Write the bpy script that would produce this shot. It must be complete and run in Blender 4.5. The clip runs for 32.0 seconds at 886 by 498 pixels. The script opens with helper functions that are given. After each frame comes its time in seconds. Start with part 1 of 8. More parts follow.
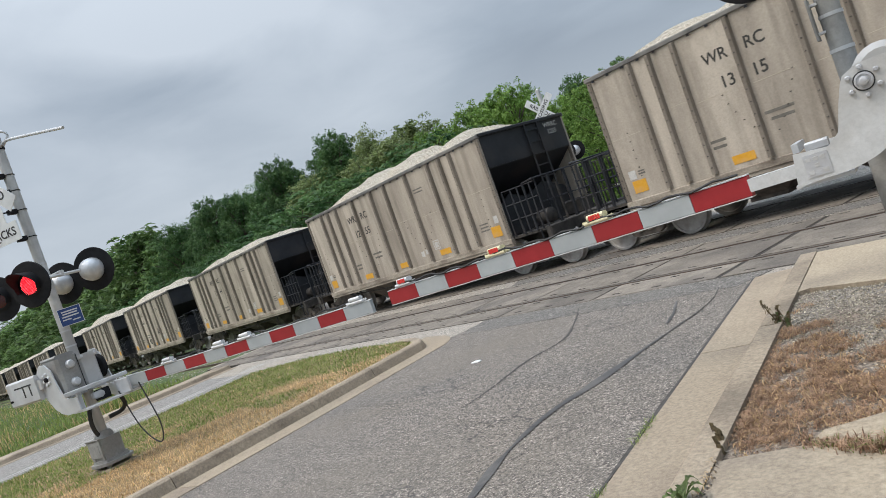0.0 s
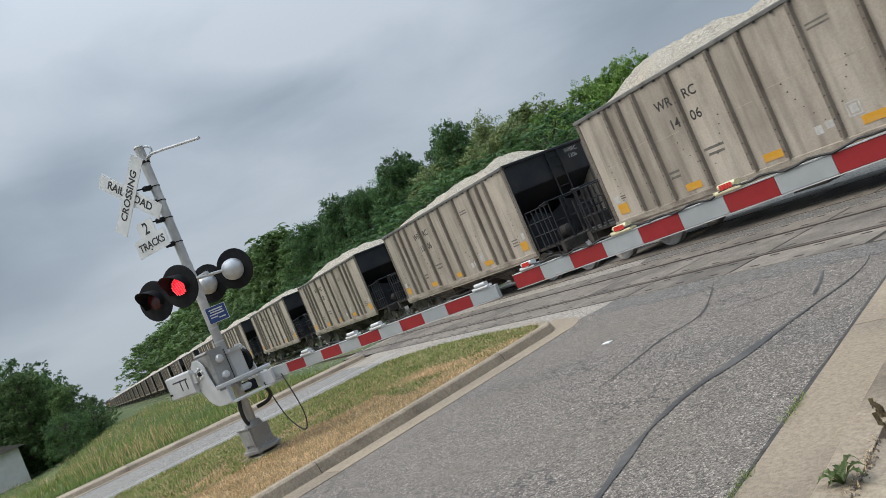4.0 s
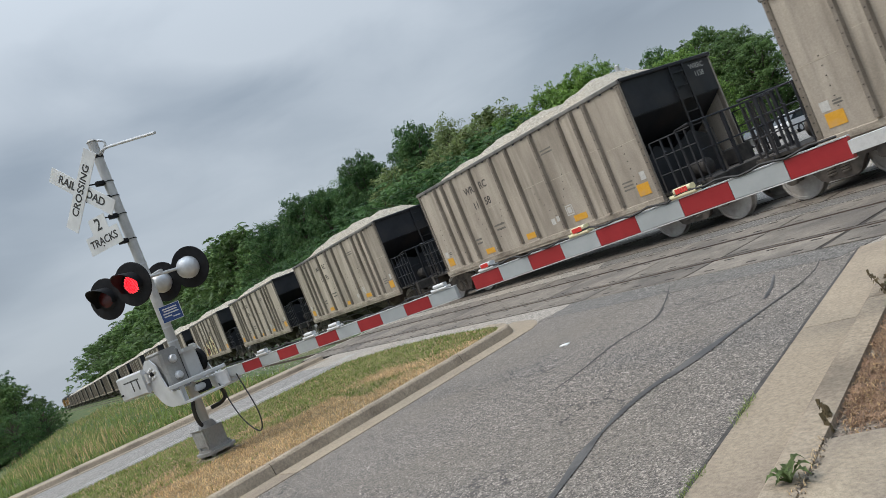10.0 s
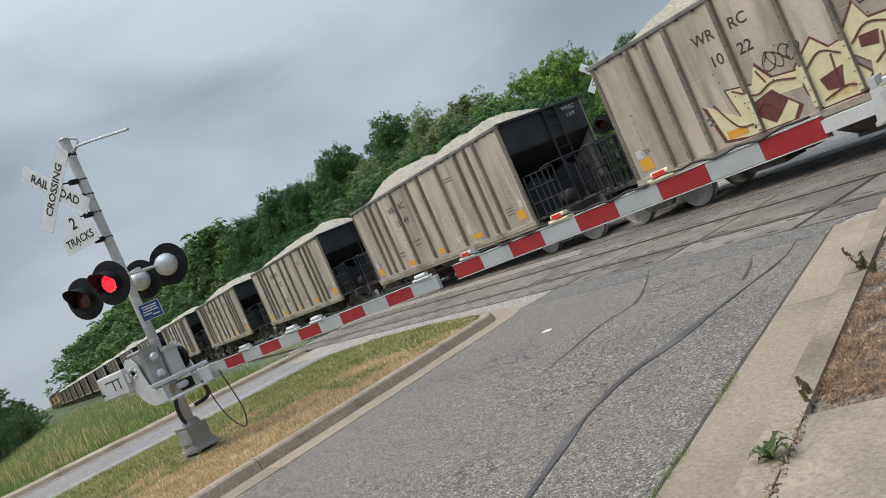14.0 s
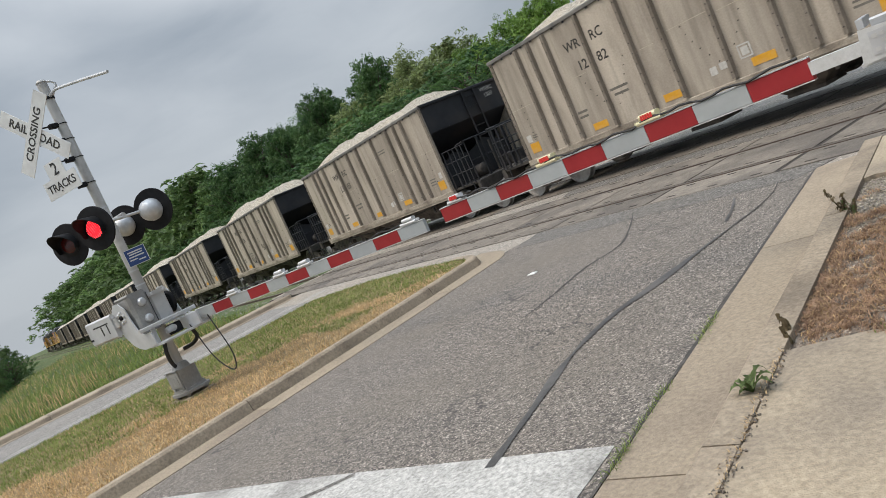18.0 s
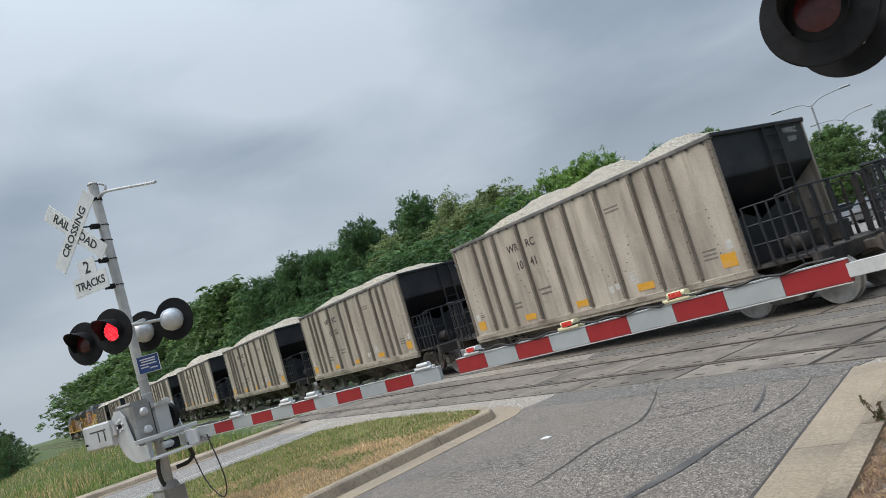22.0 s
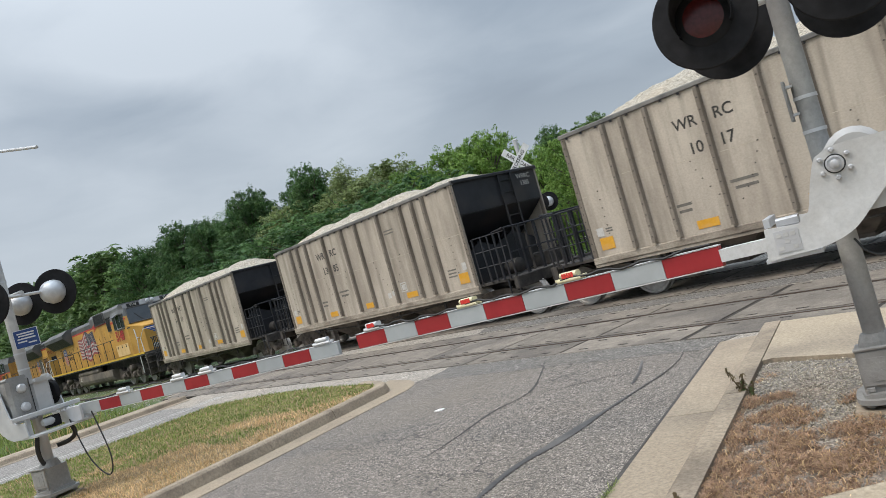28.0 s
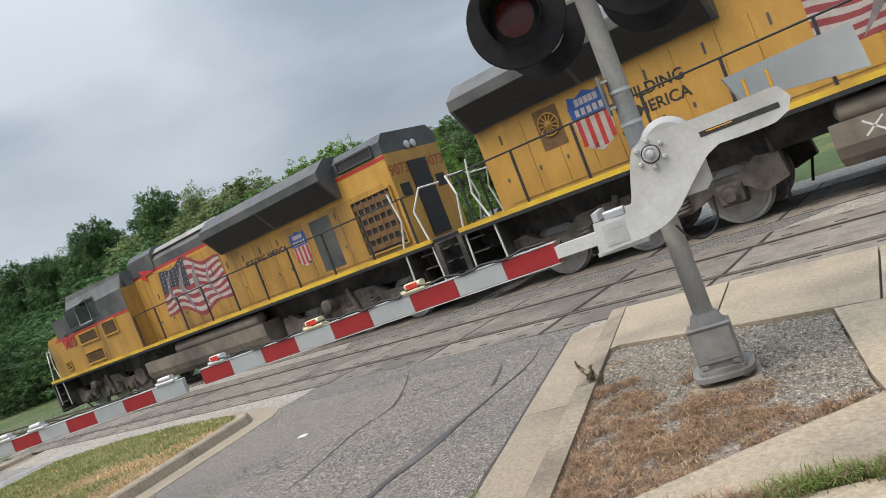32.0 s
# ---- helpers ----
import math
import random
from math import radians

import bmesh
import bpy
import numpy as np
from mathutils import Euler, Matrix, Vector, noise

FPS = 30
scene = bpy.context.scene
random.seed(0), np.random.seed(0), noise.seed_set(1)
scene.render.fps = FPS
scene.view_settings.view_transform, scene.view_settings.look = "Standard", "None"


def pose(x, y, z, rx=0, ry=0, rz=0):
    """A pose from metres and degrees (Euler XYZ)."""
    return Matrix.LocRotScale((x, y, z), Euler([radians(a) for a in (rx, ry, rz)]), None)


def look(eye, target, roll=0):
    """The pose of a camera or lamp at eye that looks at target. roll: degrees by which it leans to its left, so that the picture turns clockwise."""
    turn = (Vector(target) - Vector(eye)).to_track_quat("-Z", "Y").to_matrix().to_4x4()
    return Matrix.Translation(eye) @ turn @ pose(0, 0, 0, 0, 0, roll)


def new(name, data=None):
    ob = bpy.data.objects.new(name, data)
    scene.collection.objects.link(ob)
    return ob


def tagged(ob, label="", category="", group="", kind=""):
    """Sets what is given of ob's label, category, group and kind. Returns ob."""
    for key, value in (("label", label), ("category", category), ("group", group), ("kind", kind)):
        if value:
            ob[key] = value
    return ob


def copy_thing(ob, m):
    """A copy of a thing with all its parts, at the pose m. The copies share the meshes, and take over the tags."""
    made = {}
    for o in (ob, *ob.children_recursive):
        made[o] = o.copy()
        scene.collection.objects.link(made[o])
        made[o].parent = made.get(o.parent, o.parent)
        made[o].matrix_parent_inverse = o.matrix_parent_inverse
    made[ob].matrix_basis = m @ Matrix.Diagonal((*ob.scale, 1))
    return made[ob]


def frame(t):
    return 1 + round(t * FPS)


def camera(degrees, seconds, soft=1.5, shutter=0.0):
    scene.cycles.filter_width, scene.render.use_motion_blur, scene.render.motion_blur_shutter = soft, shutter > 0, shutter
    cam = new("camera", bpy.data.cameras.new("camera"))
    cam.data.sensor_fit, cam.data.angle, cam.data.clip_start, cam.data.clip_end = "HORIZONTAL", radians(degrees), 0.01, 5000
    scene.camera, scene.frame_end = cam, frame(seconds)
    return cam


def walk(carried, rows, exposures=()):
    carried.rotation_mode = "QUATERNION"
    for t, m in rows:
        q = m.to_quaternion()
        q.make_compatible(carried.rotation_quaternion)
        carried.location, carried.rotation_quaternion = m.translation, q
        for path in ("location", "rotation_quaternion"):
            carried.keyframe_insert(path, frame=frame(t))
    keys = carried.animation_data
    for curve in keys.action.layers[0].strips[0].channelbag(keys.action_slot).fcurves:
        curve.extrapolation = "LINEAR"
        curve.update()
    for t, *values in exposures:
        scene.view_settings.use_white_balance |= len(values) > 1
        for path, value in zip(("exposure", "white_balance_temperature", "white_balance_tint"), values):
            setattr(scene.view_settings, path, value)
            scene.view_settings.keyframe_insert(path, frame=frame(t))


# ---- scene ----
cam = camera(61.56, 32.0, soft=0.7, shutter=0.06)
PATH = [
    (0.0, 0.037, -0.037, 1.670, 88.70, 19.57, 51.96),
    (0.5, 0.030, -0.046, 1.670, 88.46, 19.61, 54.42),
    (1.0, 0.034, -0.049, 1.670, 88.29, 20.07, 55.55),
    (1.5, 0.050, -0.038, 1.679, 88.85, 20.83, 55.75),
    (2.0, 0.049, -0.037, 1.683, 90.32, 23.20, 58.00),
    (2.5, 0.038, -0.020, 1.689, 92.06, 26.39, 62.00),
    (3.0, 0.039, -0.019, 1.682, 92.07, 25.89, 62.87),
    (3.5, 0.023, -0.039, 1.673, 91.09, 23.47, 62.56),
    (5.5, 0.019, -0.019, 1.646, 91.50, 22.66, 61.66),
    (6.0, -0.002, -0.030, 1.647, 90.45, 22.74, 61.90),
    (6.5, 0.005, -0.023, 1.627, 89.56, 22.54, 61.01),
    (7.0, 0.005, -0.005, 1.631, 89.53, 21.99, 58.83),
    (7.5, 0.005, 0.003, 1.634, 89.60, 22.98, 57.26),
    (8.0, 0.003, 0.000, 1.637, 89.63, 23.48, 58.56),
    (8.5, 0.007, -0.004, 1.634, 89.86, 23.23, 59.44),
    (9.0, 0.011, -0.023, 1.639, 90.02, 22.56, 59.18),
    (9.5, 0.013, -0.024, 1.637, 90.44, 22.15, 59.12),
    (10.0, 0.003, -0.011, 1.634, 90.20, 22.19, 58.83),
    (10.5, 0.005, -0.037, 1.629, 89.14, 22.28, 59.43),
    (11.0, 0.006, -0.033, 1.635, 88.65, 23.52, 59.87),
    (11.5, 0.005, -0.013, 1.636, 88.51, 24.89, 58.95),
    (12.0, 0.004, -0.008, 1.634, 88.47, 25.37, 57.97),
    (12.5, 0.003, -0.006, 1.630, 88.64, 24.95, 57.62),
    (13.0, 0.007, -0.012, 1.641, 88.92, 24.12, 57.57),
    (13.5, 0.001, -0.012, 1.636, 89.18, 23.49, 57.31),
    (14.0, -0.002, -0.015, 1.634, 88.76, 23.75, 57.15),
    (14.5, 0.004, -0.019, 1.637, 87.84, 24.02, 56.73),
    (16.5, 0.000, -0.036, 1.638, 85.43, 22.56, 55.26),
    (17.0, 0.011, -0.049, 1.638, 85.63, 22.51, 54.98),
    (17.5, 0.021, -0.069, 1.637, 85.05, 23.18, 54.73),
    (18.0, 0.015, -0.081, 1.639, 83.96, 23.93, 55.71),
    (18.5, 0.021, -0.040, 1.635, 82.56, 25.45, 57.66),
    (19.0, 0.047, 0.018, 1.631, 82.61, 25.51, 58.66),
    (19.5, 0.037, 0.091, 1.629, 85.00, 24.25, 58.46),
    (20.0, -0.076, 0.115, 1.629, 84.76, 21.90, 51.79),
    (20.5, -0.247, 0.139, 1.637, 83.06, 17.80, 42.57),
    (21.0, -0.291, 0.094, 1.643, 83.78, 15.84, 43.00),
    (21.5, -0.201, 0.099, 1.675, 90.33, 17.12, 52.77),
    (22.0, -0.045, 0.111, 1.695, 95.50, 16.64, 58.25),
    (22.5, 0.002, 0.099, 1.754, 98.19, 12.67, 54.57),
    (23.0, 0.019, 0.041, 1.747, 98.51, 10.98, 51.04),
    (23.5, 0.018, -0.002, 1.689, 94.07, 13.43, 47.36),
    (24.0, 0.013, -0.026, 1.655, 88.81, 14.57, 47.20),
    (24.5, 0.005, -0.054, 1.649, 86.81, 14.57, 50.04),
    (25.0, -0.017, -0.059, 1.651, 86.30, 14.56, 52.04),
    (25.5, -0.023, -0.071, 1.646, 85.19, 15.02, 53.08),
    (27.5, 0.031, -0.061, 1.749, 88.53, 16.36, 50.55),
    (28.0, 0.026, -0.053, 1.748, 91.06, 15.89, 49.44),
    (28.5, 0.025, -0.062, 1.761, 91.20, 15.39, 50.54),
    (29.0, 0.013, -0.056, 1.763, 91.04, 14.77, 50.82),
    (29.5, 0.005, -0.043, 1.758, 90.94, 13.57, 49.55),
    (30.0, 0.007, -0.001, 1.763, 89.75, 13.27, 48.54),
    (30.5, 0.032, 0.040, 1.758, 89.06, 14.29, 48.44),
    (31.0, 0.051, 0.085, 1.741, 90.37, 15.90, 48.65),
    (31.5, 0.064, 0.163, 1.753, 90.19, 19.29, 46.97),
    (32.0, 0.036, 0.244, 1.725, 88.25, 21.16, 38.71),
]
walk(cam, [(r[0], pose(*r[1:])) for r in PATH], [
    (0.0, 0.2, 6500, 12.5), (3.0, 0.03, 6450, 11.5), (14.5, 0.06, 6500, 12), (19.0, 0.12, 6800, 13.5), (20.5, 0.25, 6800, 14), (21.5, 0.2, 6450, 11), (22.5, 0.0, 6400, 11.5), (23.5, 0.05, 6400, 11.5),
    (25.0, 0.2, 6500, 11.5), (28.0, 0.22, 6550, 12), (30.0, 0.24, 6600, 12.3), (32.0, 0.25, 6650, 12.8)])

# ---- sky and sun ----
world = bpy.data.worlds.new("overcast_sky")
scene.world = world
world.use_nodes = True


def build_sky():
    nt = world.node_tree
    nt.nodes.clear()
    N, L = nt.nodes.new, nt.links.new
    out, bg = N("ShaderNodeOutputWorld"), N("ShaderNodeBackground")
    sky = N("ShaderNodeTexSky")
    sky.sky_type, sky.sun_disc = "NISHITA", False
    sky.sun_elevation, sky.sun_rotation, sky.air_density, sky.dust_density = radians(58), radians(160), 1.0, 4.0
    co, sep = N("ShaderNodeTexCoord"), N("ShaderNodeSeparateXYZ")
    L(co.outputs["Generated"], sep.inputs[0])

    def M(op, a, b=None, clamp=False):
        m = N("ShaderNodeMath")
        m.operation, m.use_clamp = op, clamp
        for k, v in enumerate((a, b)):
            if v is None:
                continue
            if isinstance(v, (int, float)):
                m.inputs[k].default_value = v
            else:
                L(v, m.inputs[k])
        return m.outputs[0]

    up = M("MAXIMUM", sep.outputs[2], 0.0)
    den = M("ADD", up, 0.16)
    flat = N("ShaderNodeCombineXYZ")
    L(M("DIVIDE", sep.outputs[0], den), flat.inputs[0])
    L(M("DIVIDE", sep.outputs[1], den), flat.inputs[1])
    n1, n2 = N("ShaderNodeTexNoise"), N("ShaderNodeTexNoise")
    for n, s, d, r in ((n1, 0.55, 3.0, 0.45), (n2, 1.9, 6.0, 0.55)):
        L(flat.outputs[0], n.inputs["Vector"])
        n.inputs["Scale"].default_value, n.inputs["Detail"].default_value, n.inputs["Roughness"].default_value = s, d, r
        n.inputs["Distortion"].default_value = 0.35
    mixn = M("ADD", M("MULTIPLY", n1.outputs["Fac"], 0.86), M("MULTIPLY", n2.outputs["Fac"], 0.14))
    ramp = N("ShaderNodeValToRGB")
    L(mixn, ramp.inputs[0])
    e = ramp.color_ramp.elements
    e[0].position, e[0].color = 0.40, (0.190, 0.240, 0.300, 1)
    e[1].position, e[1].color = 0.62, (0.545, 0.615, 0.675, 1)
    m = e.new(0.5)
    m.color = (0.305, 0.370, 0.435, 1)
    grade = M("ADD", 0.87, M("MULTIPLY", M("POWER", up, 4.0), 5.6))
    low = N("ShaderNodeMixRGB")
    L(M("SUBTRACT", 1.0, M("MULTIPLY", up, 3.4), True), low.inputs[0])
    L(ramp.outputs[0], low.inputs[1])
    low.inputs[2].default_value = (0.475, 0.54, 0.595, 1)
    cloud = N("ShaderNodeVectorMath")
    cloud.operation = "SCALE"
    L(low.outputs[0], cloud.inputs[0])
    L(grade, cloud.inputs["Scale"])
    skyv = N("ShaderNodeVectorMath")
    skyv.operation = "SCALE"
    L(sky.outputs[0], skyv.inputs[0])
    skyv.inputs["Scale"].default_value = 0.012
    add = N("ShaderNodeVectorMath")
    L(cloud.outputs[0], add.inputs[0])
    L(skyv.outputs[0], add.inputs[1])
    L(add.outputs[0], bg.inputs["Color"])
    bg.inputs["Strength"].default_value = 1.0
    L(bg.outputs[0], out.inputs[0])


build_sky()
sun_data = bpy.data.lights.new("sun", "SUN")
sun_data.energy, sun_data.angle, sun_data.color = 2.0, radians(25), (1.0, 0.91, 0.78)
sun = new("sun", sun_data)
sun.matrix_world = look((0, 0, 30), (8.0, 16.0, 0))

# ---- materials ----


def chip_mat(name, base, spread, cell, rough, bump, stain, stain_scale, tint=(1, 1, 1), crackle=0.0):
    """Stony aggregate: every chip of a cell pattern has its own grey, over broad stains."""
    mat = bpy.data.materials.new(name)
    mat.use_nodes = True
    nt = mat.node_tree
    N, L = nt.nodes.new, nt.links.new
    b = nt.nodes["Principled BSDF"]
    co = N("ShaderNodeTexCoord")
    vo, n1, n2 = N("ShaderNodeTexVoronoi"), N("ShaderNodeTexNoise"), N("ShaderNodeTexNoise")
    vo.inputs["Scale"].default_value = cell
    n1.inputs["Scale"].default_value, n1.inputs["Detail"].default_value = stain_scale, 6.0
    n2.inputs["Scale"].default_value, n2.inputs["Detail"].default_value = cell * 0.18, 4.0
    for n in (vo, n1, n2):
        L(co.outputs["Object"], n.inputs["Vector"])
    sep = N("ShaderNodeSeparateColor")
    L(vo.outputs["Color"], sep.inputs[0])
    r = N("ShaderNodeValToRGB")
    e = r.color_ramp.elements
    lo, hi = base - spread, base + spread * 2.6
    e[0].position, e[0].color = 0.0, (lo * tint[0], lo * tint[1], lo * tint[2], 1)
    e[1].position, e[1].color = 1.0, (hi * tint[0], hi * tint[1], hi * tint[2], 1)
    for pos, v in ((0.45, base - 0.2 * spread), (0.82, base + 0.7 * spread)):
        q = e.new(pos)
        q.color = (v * tint[0], v * tint[1], v * tint[2], 1)
    L(sep.outputs[0], r.inputs[0])
    m1, m2 = N("ShaderNodeMixRGB"), N("ShaderNodeMixRGB")
    m1.blend_type = "MULTIPLY"
    m1.inputs[0].default_value = 0.75
    r2 = N("ShaderNodeValToRGB")
    r2.color_ramp.elements[0].position, r2.color_ramp.elements[0].color = 0.32, (0.76, 0.76, 0.76, 1)
    r2.color_ramp.elements[1].position, r2.color_ramp.elements[1].color = 0.66, (1.12, 1.12, 1.12, 1)
    L(n2.outputs["Fac"], r2.inputs[0])
    L(r.outputs[0], m1.inputs[1])
    L(r2.outputs[0], m1.inputs[2])
    r3 = N("ShaderNodeValToRGB")
    r3.color_ramp.elements[0].position, r3.color_ramp.elements[1].position = 0.44, 0.7
    L(n1.outputs["Fac"], r3.inputs[0])
    sc = N("ShaderNodeMath")
    sc.operation = "MULTIPLY"
    sc.inputs[1].default_value = 0.6
    L(r3.outputs[0], sc.inputs[0])
    L(sc.outputs[0], m2.inputs[0])
    L(m1.outputs[0], m2.inputs[1])
    m2.inputs[2].default_value = (*stain, 1)
    vc, rc, mc = N("ShaderNodeTexVoronoi"), N("ShaderNodeValToRGB"), N("ShaderNodeMixRGB")
    vc.inputs["Scale"].default_value = cell * 0.62
    L(co.outputs["Object"], vc.inputs["Vector"])
    sp2 = N("ShaderNodeSeparateColor")
    L(vc.outputs["Color"], sp2.inputs[0])
    ec = rc.color_ramp.elements
    ec[0].position, ec[0].color = 0.0, (0.30, 0.30, 0.30, 1)
    ec[1].position, ec[1].color = 1.0, (1.7, 1.7, 1.7, 1)
    for pos, v in ((0.16, 0.60), (0.4, 0.97), (0.84, 1.16)):
        q = ec.new(pos)
        q.color = (v, v, v, 1)
    L(sp2.outputs[1], rc.inputs[0])
    mc.blend_type = "MULTIPLY"
    mc.inputs[0].default_value = 0.8
    L(m2.outputs[0], mc.inputs[1])
    L(rc.outputs[0], mc.inputs[2])
    col = mc.outputs[0]
    if crackle:
        nw, va, vk, rk = N("ShaderNodeTexNoise"), N("ShaderNodeVectorMath"), N("ShaderNodeTexVoronoi"), N("ShaderNodeValToRGB")
        nw.inputs["Scale"].default_value, nw.inputs["Detail"].default_value = 7.0, 5.0
        L(co.outputs["Object"], nw.inputs["Vector"])
        sv = N("ShaderNodeVectorMath")
        sv.operation = "SCALE"
        sv.inputs["Scale"].default_value = 0.22
        L(nw.outputs["Color"], sv.inputs[0])
        L(co.outputs["Object"], va.inputs[0])
        L(sv.outputs[0], va.inputs[1])
        vk.feature = "DISTANCE_TO_EDGE"
        vk.inputs["Scale"].default_value = 2.6
        L(va.outputs[0], vk.inputs["Vector"])
        rk.color_ramp.elements[0].position, rk.color_ramp.elements[1].position = 0.008, 0.03
        rk.color_ramp.elements[0].color, rk.color_ramp.elements[1].color = (1, 1, 1, 1), (0, 0, 0, 1)
        L(vk.outputs["Distance"], rk.inputs[0])
        nm, rm, mm, mk = N("ShaderNodeTexNoise"), N("ShaderNodeValToRGB"), N("ShaderNodeMath"), N("ShaderNodeMixRGB")
        nm.inputs["Scale"].default_value, nm.inputs["Detail"].default_value = 0.9, 4.0
        L(co.outputs["Object"], nm.inputs["Vector"])
        rm.color_ramp.elements[0].position, rm.color_ramp.elements[1].position = 0.47, 0.62
        L(nm.outputs["Fac"], rm.inputs[0])
        mm.operation = "MULTIPLY"
        L(rk.outputs[0], mm.inputs[0])
        L(rm.outputs[0], mm.inputs[1])
        ms = N("ShaderNodeMath")
        ms.operation = "MULTIPLY"
        ms.inputs[1].default_value = crackle
        L(mm.outputs[0], ms.inputs[0])
        L(ms.outputs[0], mk.inputs[0])
        L(col, mk.inputs[1])
        mk.inputs[2].default_value = (0.045, 0.042, 0.04, 1)
        col = mk.outputs[0]
    L(col, b.inputs["Base Color"])
    b.inputs["Roughness"].default_value = rough
    bp = N("ShaderNodeBump")
    bp.inputs["Strength"].default_value, bp.inputs["Distance"].default_value = bump, 0.012
    L(vo.outputs["Distance"], bp.inputs["Height"])
    L(bp.outputs[0], b.inputs["Normal"])
    return mat


def leaf_mat(name, c1, c2, scale, objvar):
    """Foliage: two greens, some light passing through the leaf."""
    mat = noise_mat(name, c1, c2, scale, 0.6, objvar=objvar, spec=0.3, island=0.42)
    nt = mat.node_tree
    b, out = nt.nodes["Principled BSDF"], nt.nodes["Material Output"]
    tr, mx = nt.nodes.new("ShaderNodeBsdfTranslucent"), nt.nodes.new("ShaderNodeMixShader")
    nt.links.new(b.inputs["Base Color"].links[0].from_socket, tr.inputs["Color"])
    mx.inputs[0].default_value = 0.42
    nt.links.new(b.outputs[0], mx.inputs[1])
    nt.links.new(tr.outputs[0], mx.inputs[2])
    nt.links.new(mx.outputs[0], out.inputs["Surface"])
    return mat


def noise_mat(name, c1, c2, scale=4.0, rough=0.8, bump=0.0, bscale=60.0, metal=0.0, c3=None, scale3=0.6, objvar=0.0, emit=None, spec=None, stretch=(1, 1, 1), detail=6.0, island=0.0, streak=None, speck=0.0):
    """A surface of two mixed colours with grain, large stains of a third, relief and a little change from piece to piece."""
    mat = bpy.data.materials.new(name)
    mat.use_nodes = True
    nt = mat.node_tree
    N, L = nt.nodes.new, nt.links.new
    b = nt.nodes["Principled BSDF"]
    co, mp = N("ShaderNodeTexCoord"), N("ShaderNodeMapping")
    mp.inputs["Scale"].default_value = stretch
    if objvar:
        ov, sh = N("ShaderNodeObjectInfo"), N("ShaderNodeMath")
        ad = N("ShaderNodeVectorMath")
        sh.operation = "MULTIPLY"
        sh.inputs[1].default_value = 60.0
        L(ov.outputs["Random"], sh.inputs[0])
        L(co.outputs["Object"], ad.inputs[0])
        L(sh.outputs[0], ad.inputs[1])
        place = ad.outputs[0]
    else:
        place = co.outputs["Object"]
    L(place, mp.inputs[0])
    n = N("ShaderNodeTexNoise")
    n.inputs["Scale"].default_value, n.inputs["Detail"].default_value, n.inputs["Roughness"].default_value = scale, detail, 0.62
    L(mp.outputs[0], n.inputs["Vector"])
    r = N("ShaderNodeValToRGB")
    r.color_ramp.elements[0].position, r.color_ramp.elements[1].position = 0.33, 0.68
    r.color_ramp.elements[0].color, r.color_ramp.elements[1].color = (*c1, 1), (*c2, 1)
    L(n.outputs["Fac"], r.inputs[0])
    col = r.outputs[0]
    if c3:
        n3, r3, mx = N("ShaderNodeTexNoise"), N("ShaderNodeValToRGB"), N("ShaderNodeMixRGB")
        n3.inputs["Scale"].default_value, n3.inputs["Detail"].default_value = scale3, 5.0
        L(mp.outputs[0], n3.inputs["Vector"])
        r3.color_ramp.elements[0].position, r3.color_ramp.elements[1].position = 0.47, 0.68
        L(n3.outputs["Fac"], r3.inputs[0])
        L(r3.outputs[0], mx.inputs[0])
        L(col, mx.inputs[1])
        mx.inputs[2].default_value = (*c3, 1)
        col = mx.outputs[0]
    if streak:
        ns, rs, ms, m4 = N("ShaderNodeTexNoise"), N("ShaderNodeValToRGB"), N("ShaderNodeMapping"), N("ShaderNodeMixRGB")
        ms.inputs["Scale"].default_value = (streak[1], streak[1], streak[1] * 0.07)
        ns.inputs["Scale"].default_value, ns.inputs["Detail"].default_value = 1.0, 5.0
        L(place, ms.inputs[0])
        L(ms.outputs[0], ns.inputs["Vector"])
        rs.color_ramp.elements[0].position, rs.color_ramp.elements[1].position = 0.5, 0.78
        rs.color_ramp.elements[1].color = (streak[2], streak[2], streak[2], 1)
        L(ns.outputs["Fac"], rs.inputs[0])
        L(rs.outputs[0], m4.inputs[0])
        L(col, m4.inputs[1])
        m4.inputs[2].default_value = (*streak[0], 1)
        col = m4.outputs[0]
    if speck:
        vs, ss, rs, m5 = N("ShaderNodeTexNoise"), N("ShaderNodeValToRGB"), N("ShaderNodeMapRange"), N("ShaderNodeMixRGB")
        vs.inputs["Scale"].default_value, vs.inputs["Detail"].default_value, vs.inputs["Roughness"].default_value = 34.0, 6.0, 0.75
        L(place, vs.inputs["Vector"])
        ss.color_ramp.elements[0].position, ss.color_ramp.elements[1].position = 0.34, 0.62
        k = 1 - speck
        ss.color_ramp.elements[0].color, ss.color_ramp.elements[1].color = (k, k, k, 1), (1 + speck * 0.35,) * 3 + (1,)
        L(vs.outputs["Fac"], ss.inputs[0])
        m5.blend_type = "MULTIPLY"
        m5.inputs[0].default_value = 1.0
        L(col, m5.inputs[1])
        L(ss.outputs[0], m5.inputs[2])
        col = m5.outputs[0]
    if island:
        gi, h2, mr = N("ShaderNodeNewGeometry"), N("ShaderNodeHueSaturation"), N("ShaderNodeMapRange")
        L(gi.outputs["Random Per Island"], mr.inputs[0])
        mr.inputs[3].default_value, mr.inputs[4].default_value = 1 - island, 1 + island
        L(mr.outputs[0], h2.inputs["Value"])
        L(col, h2.inputs["Color"])
        col = h2.outputs[0]
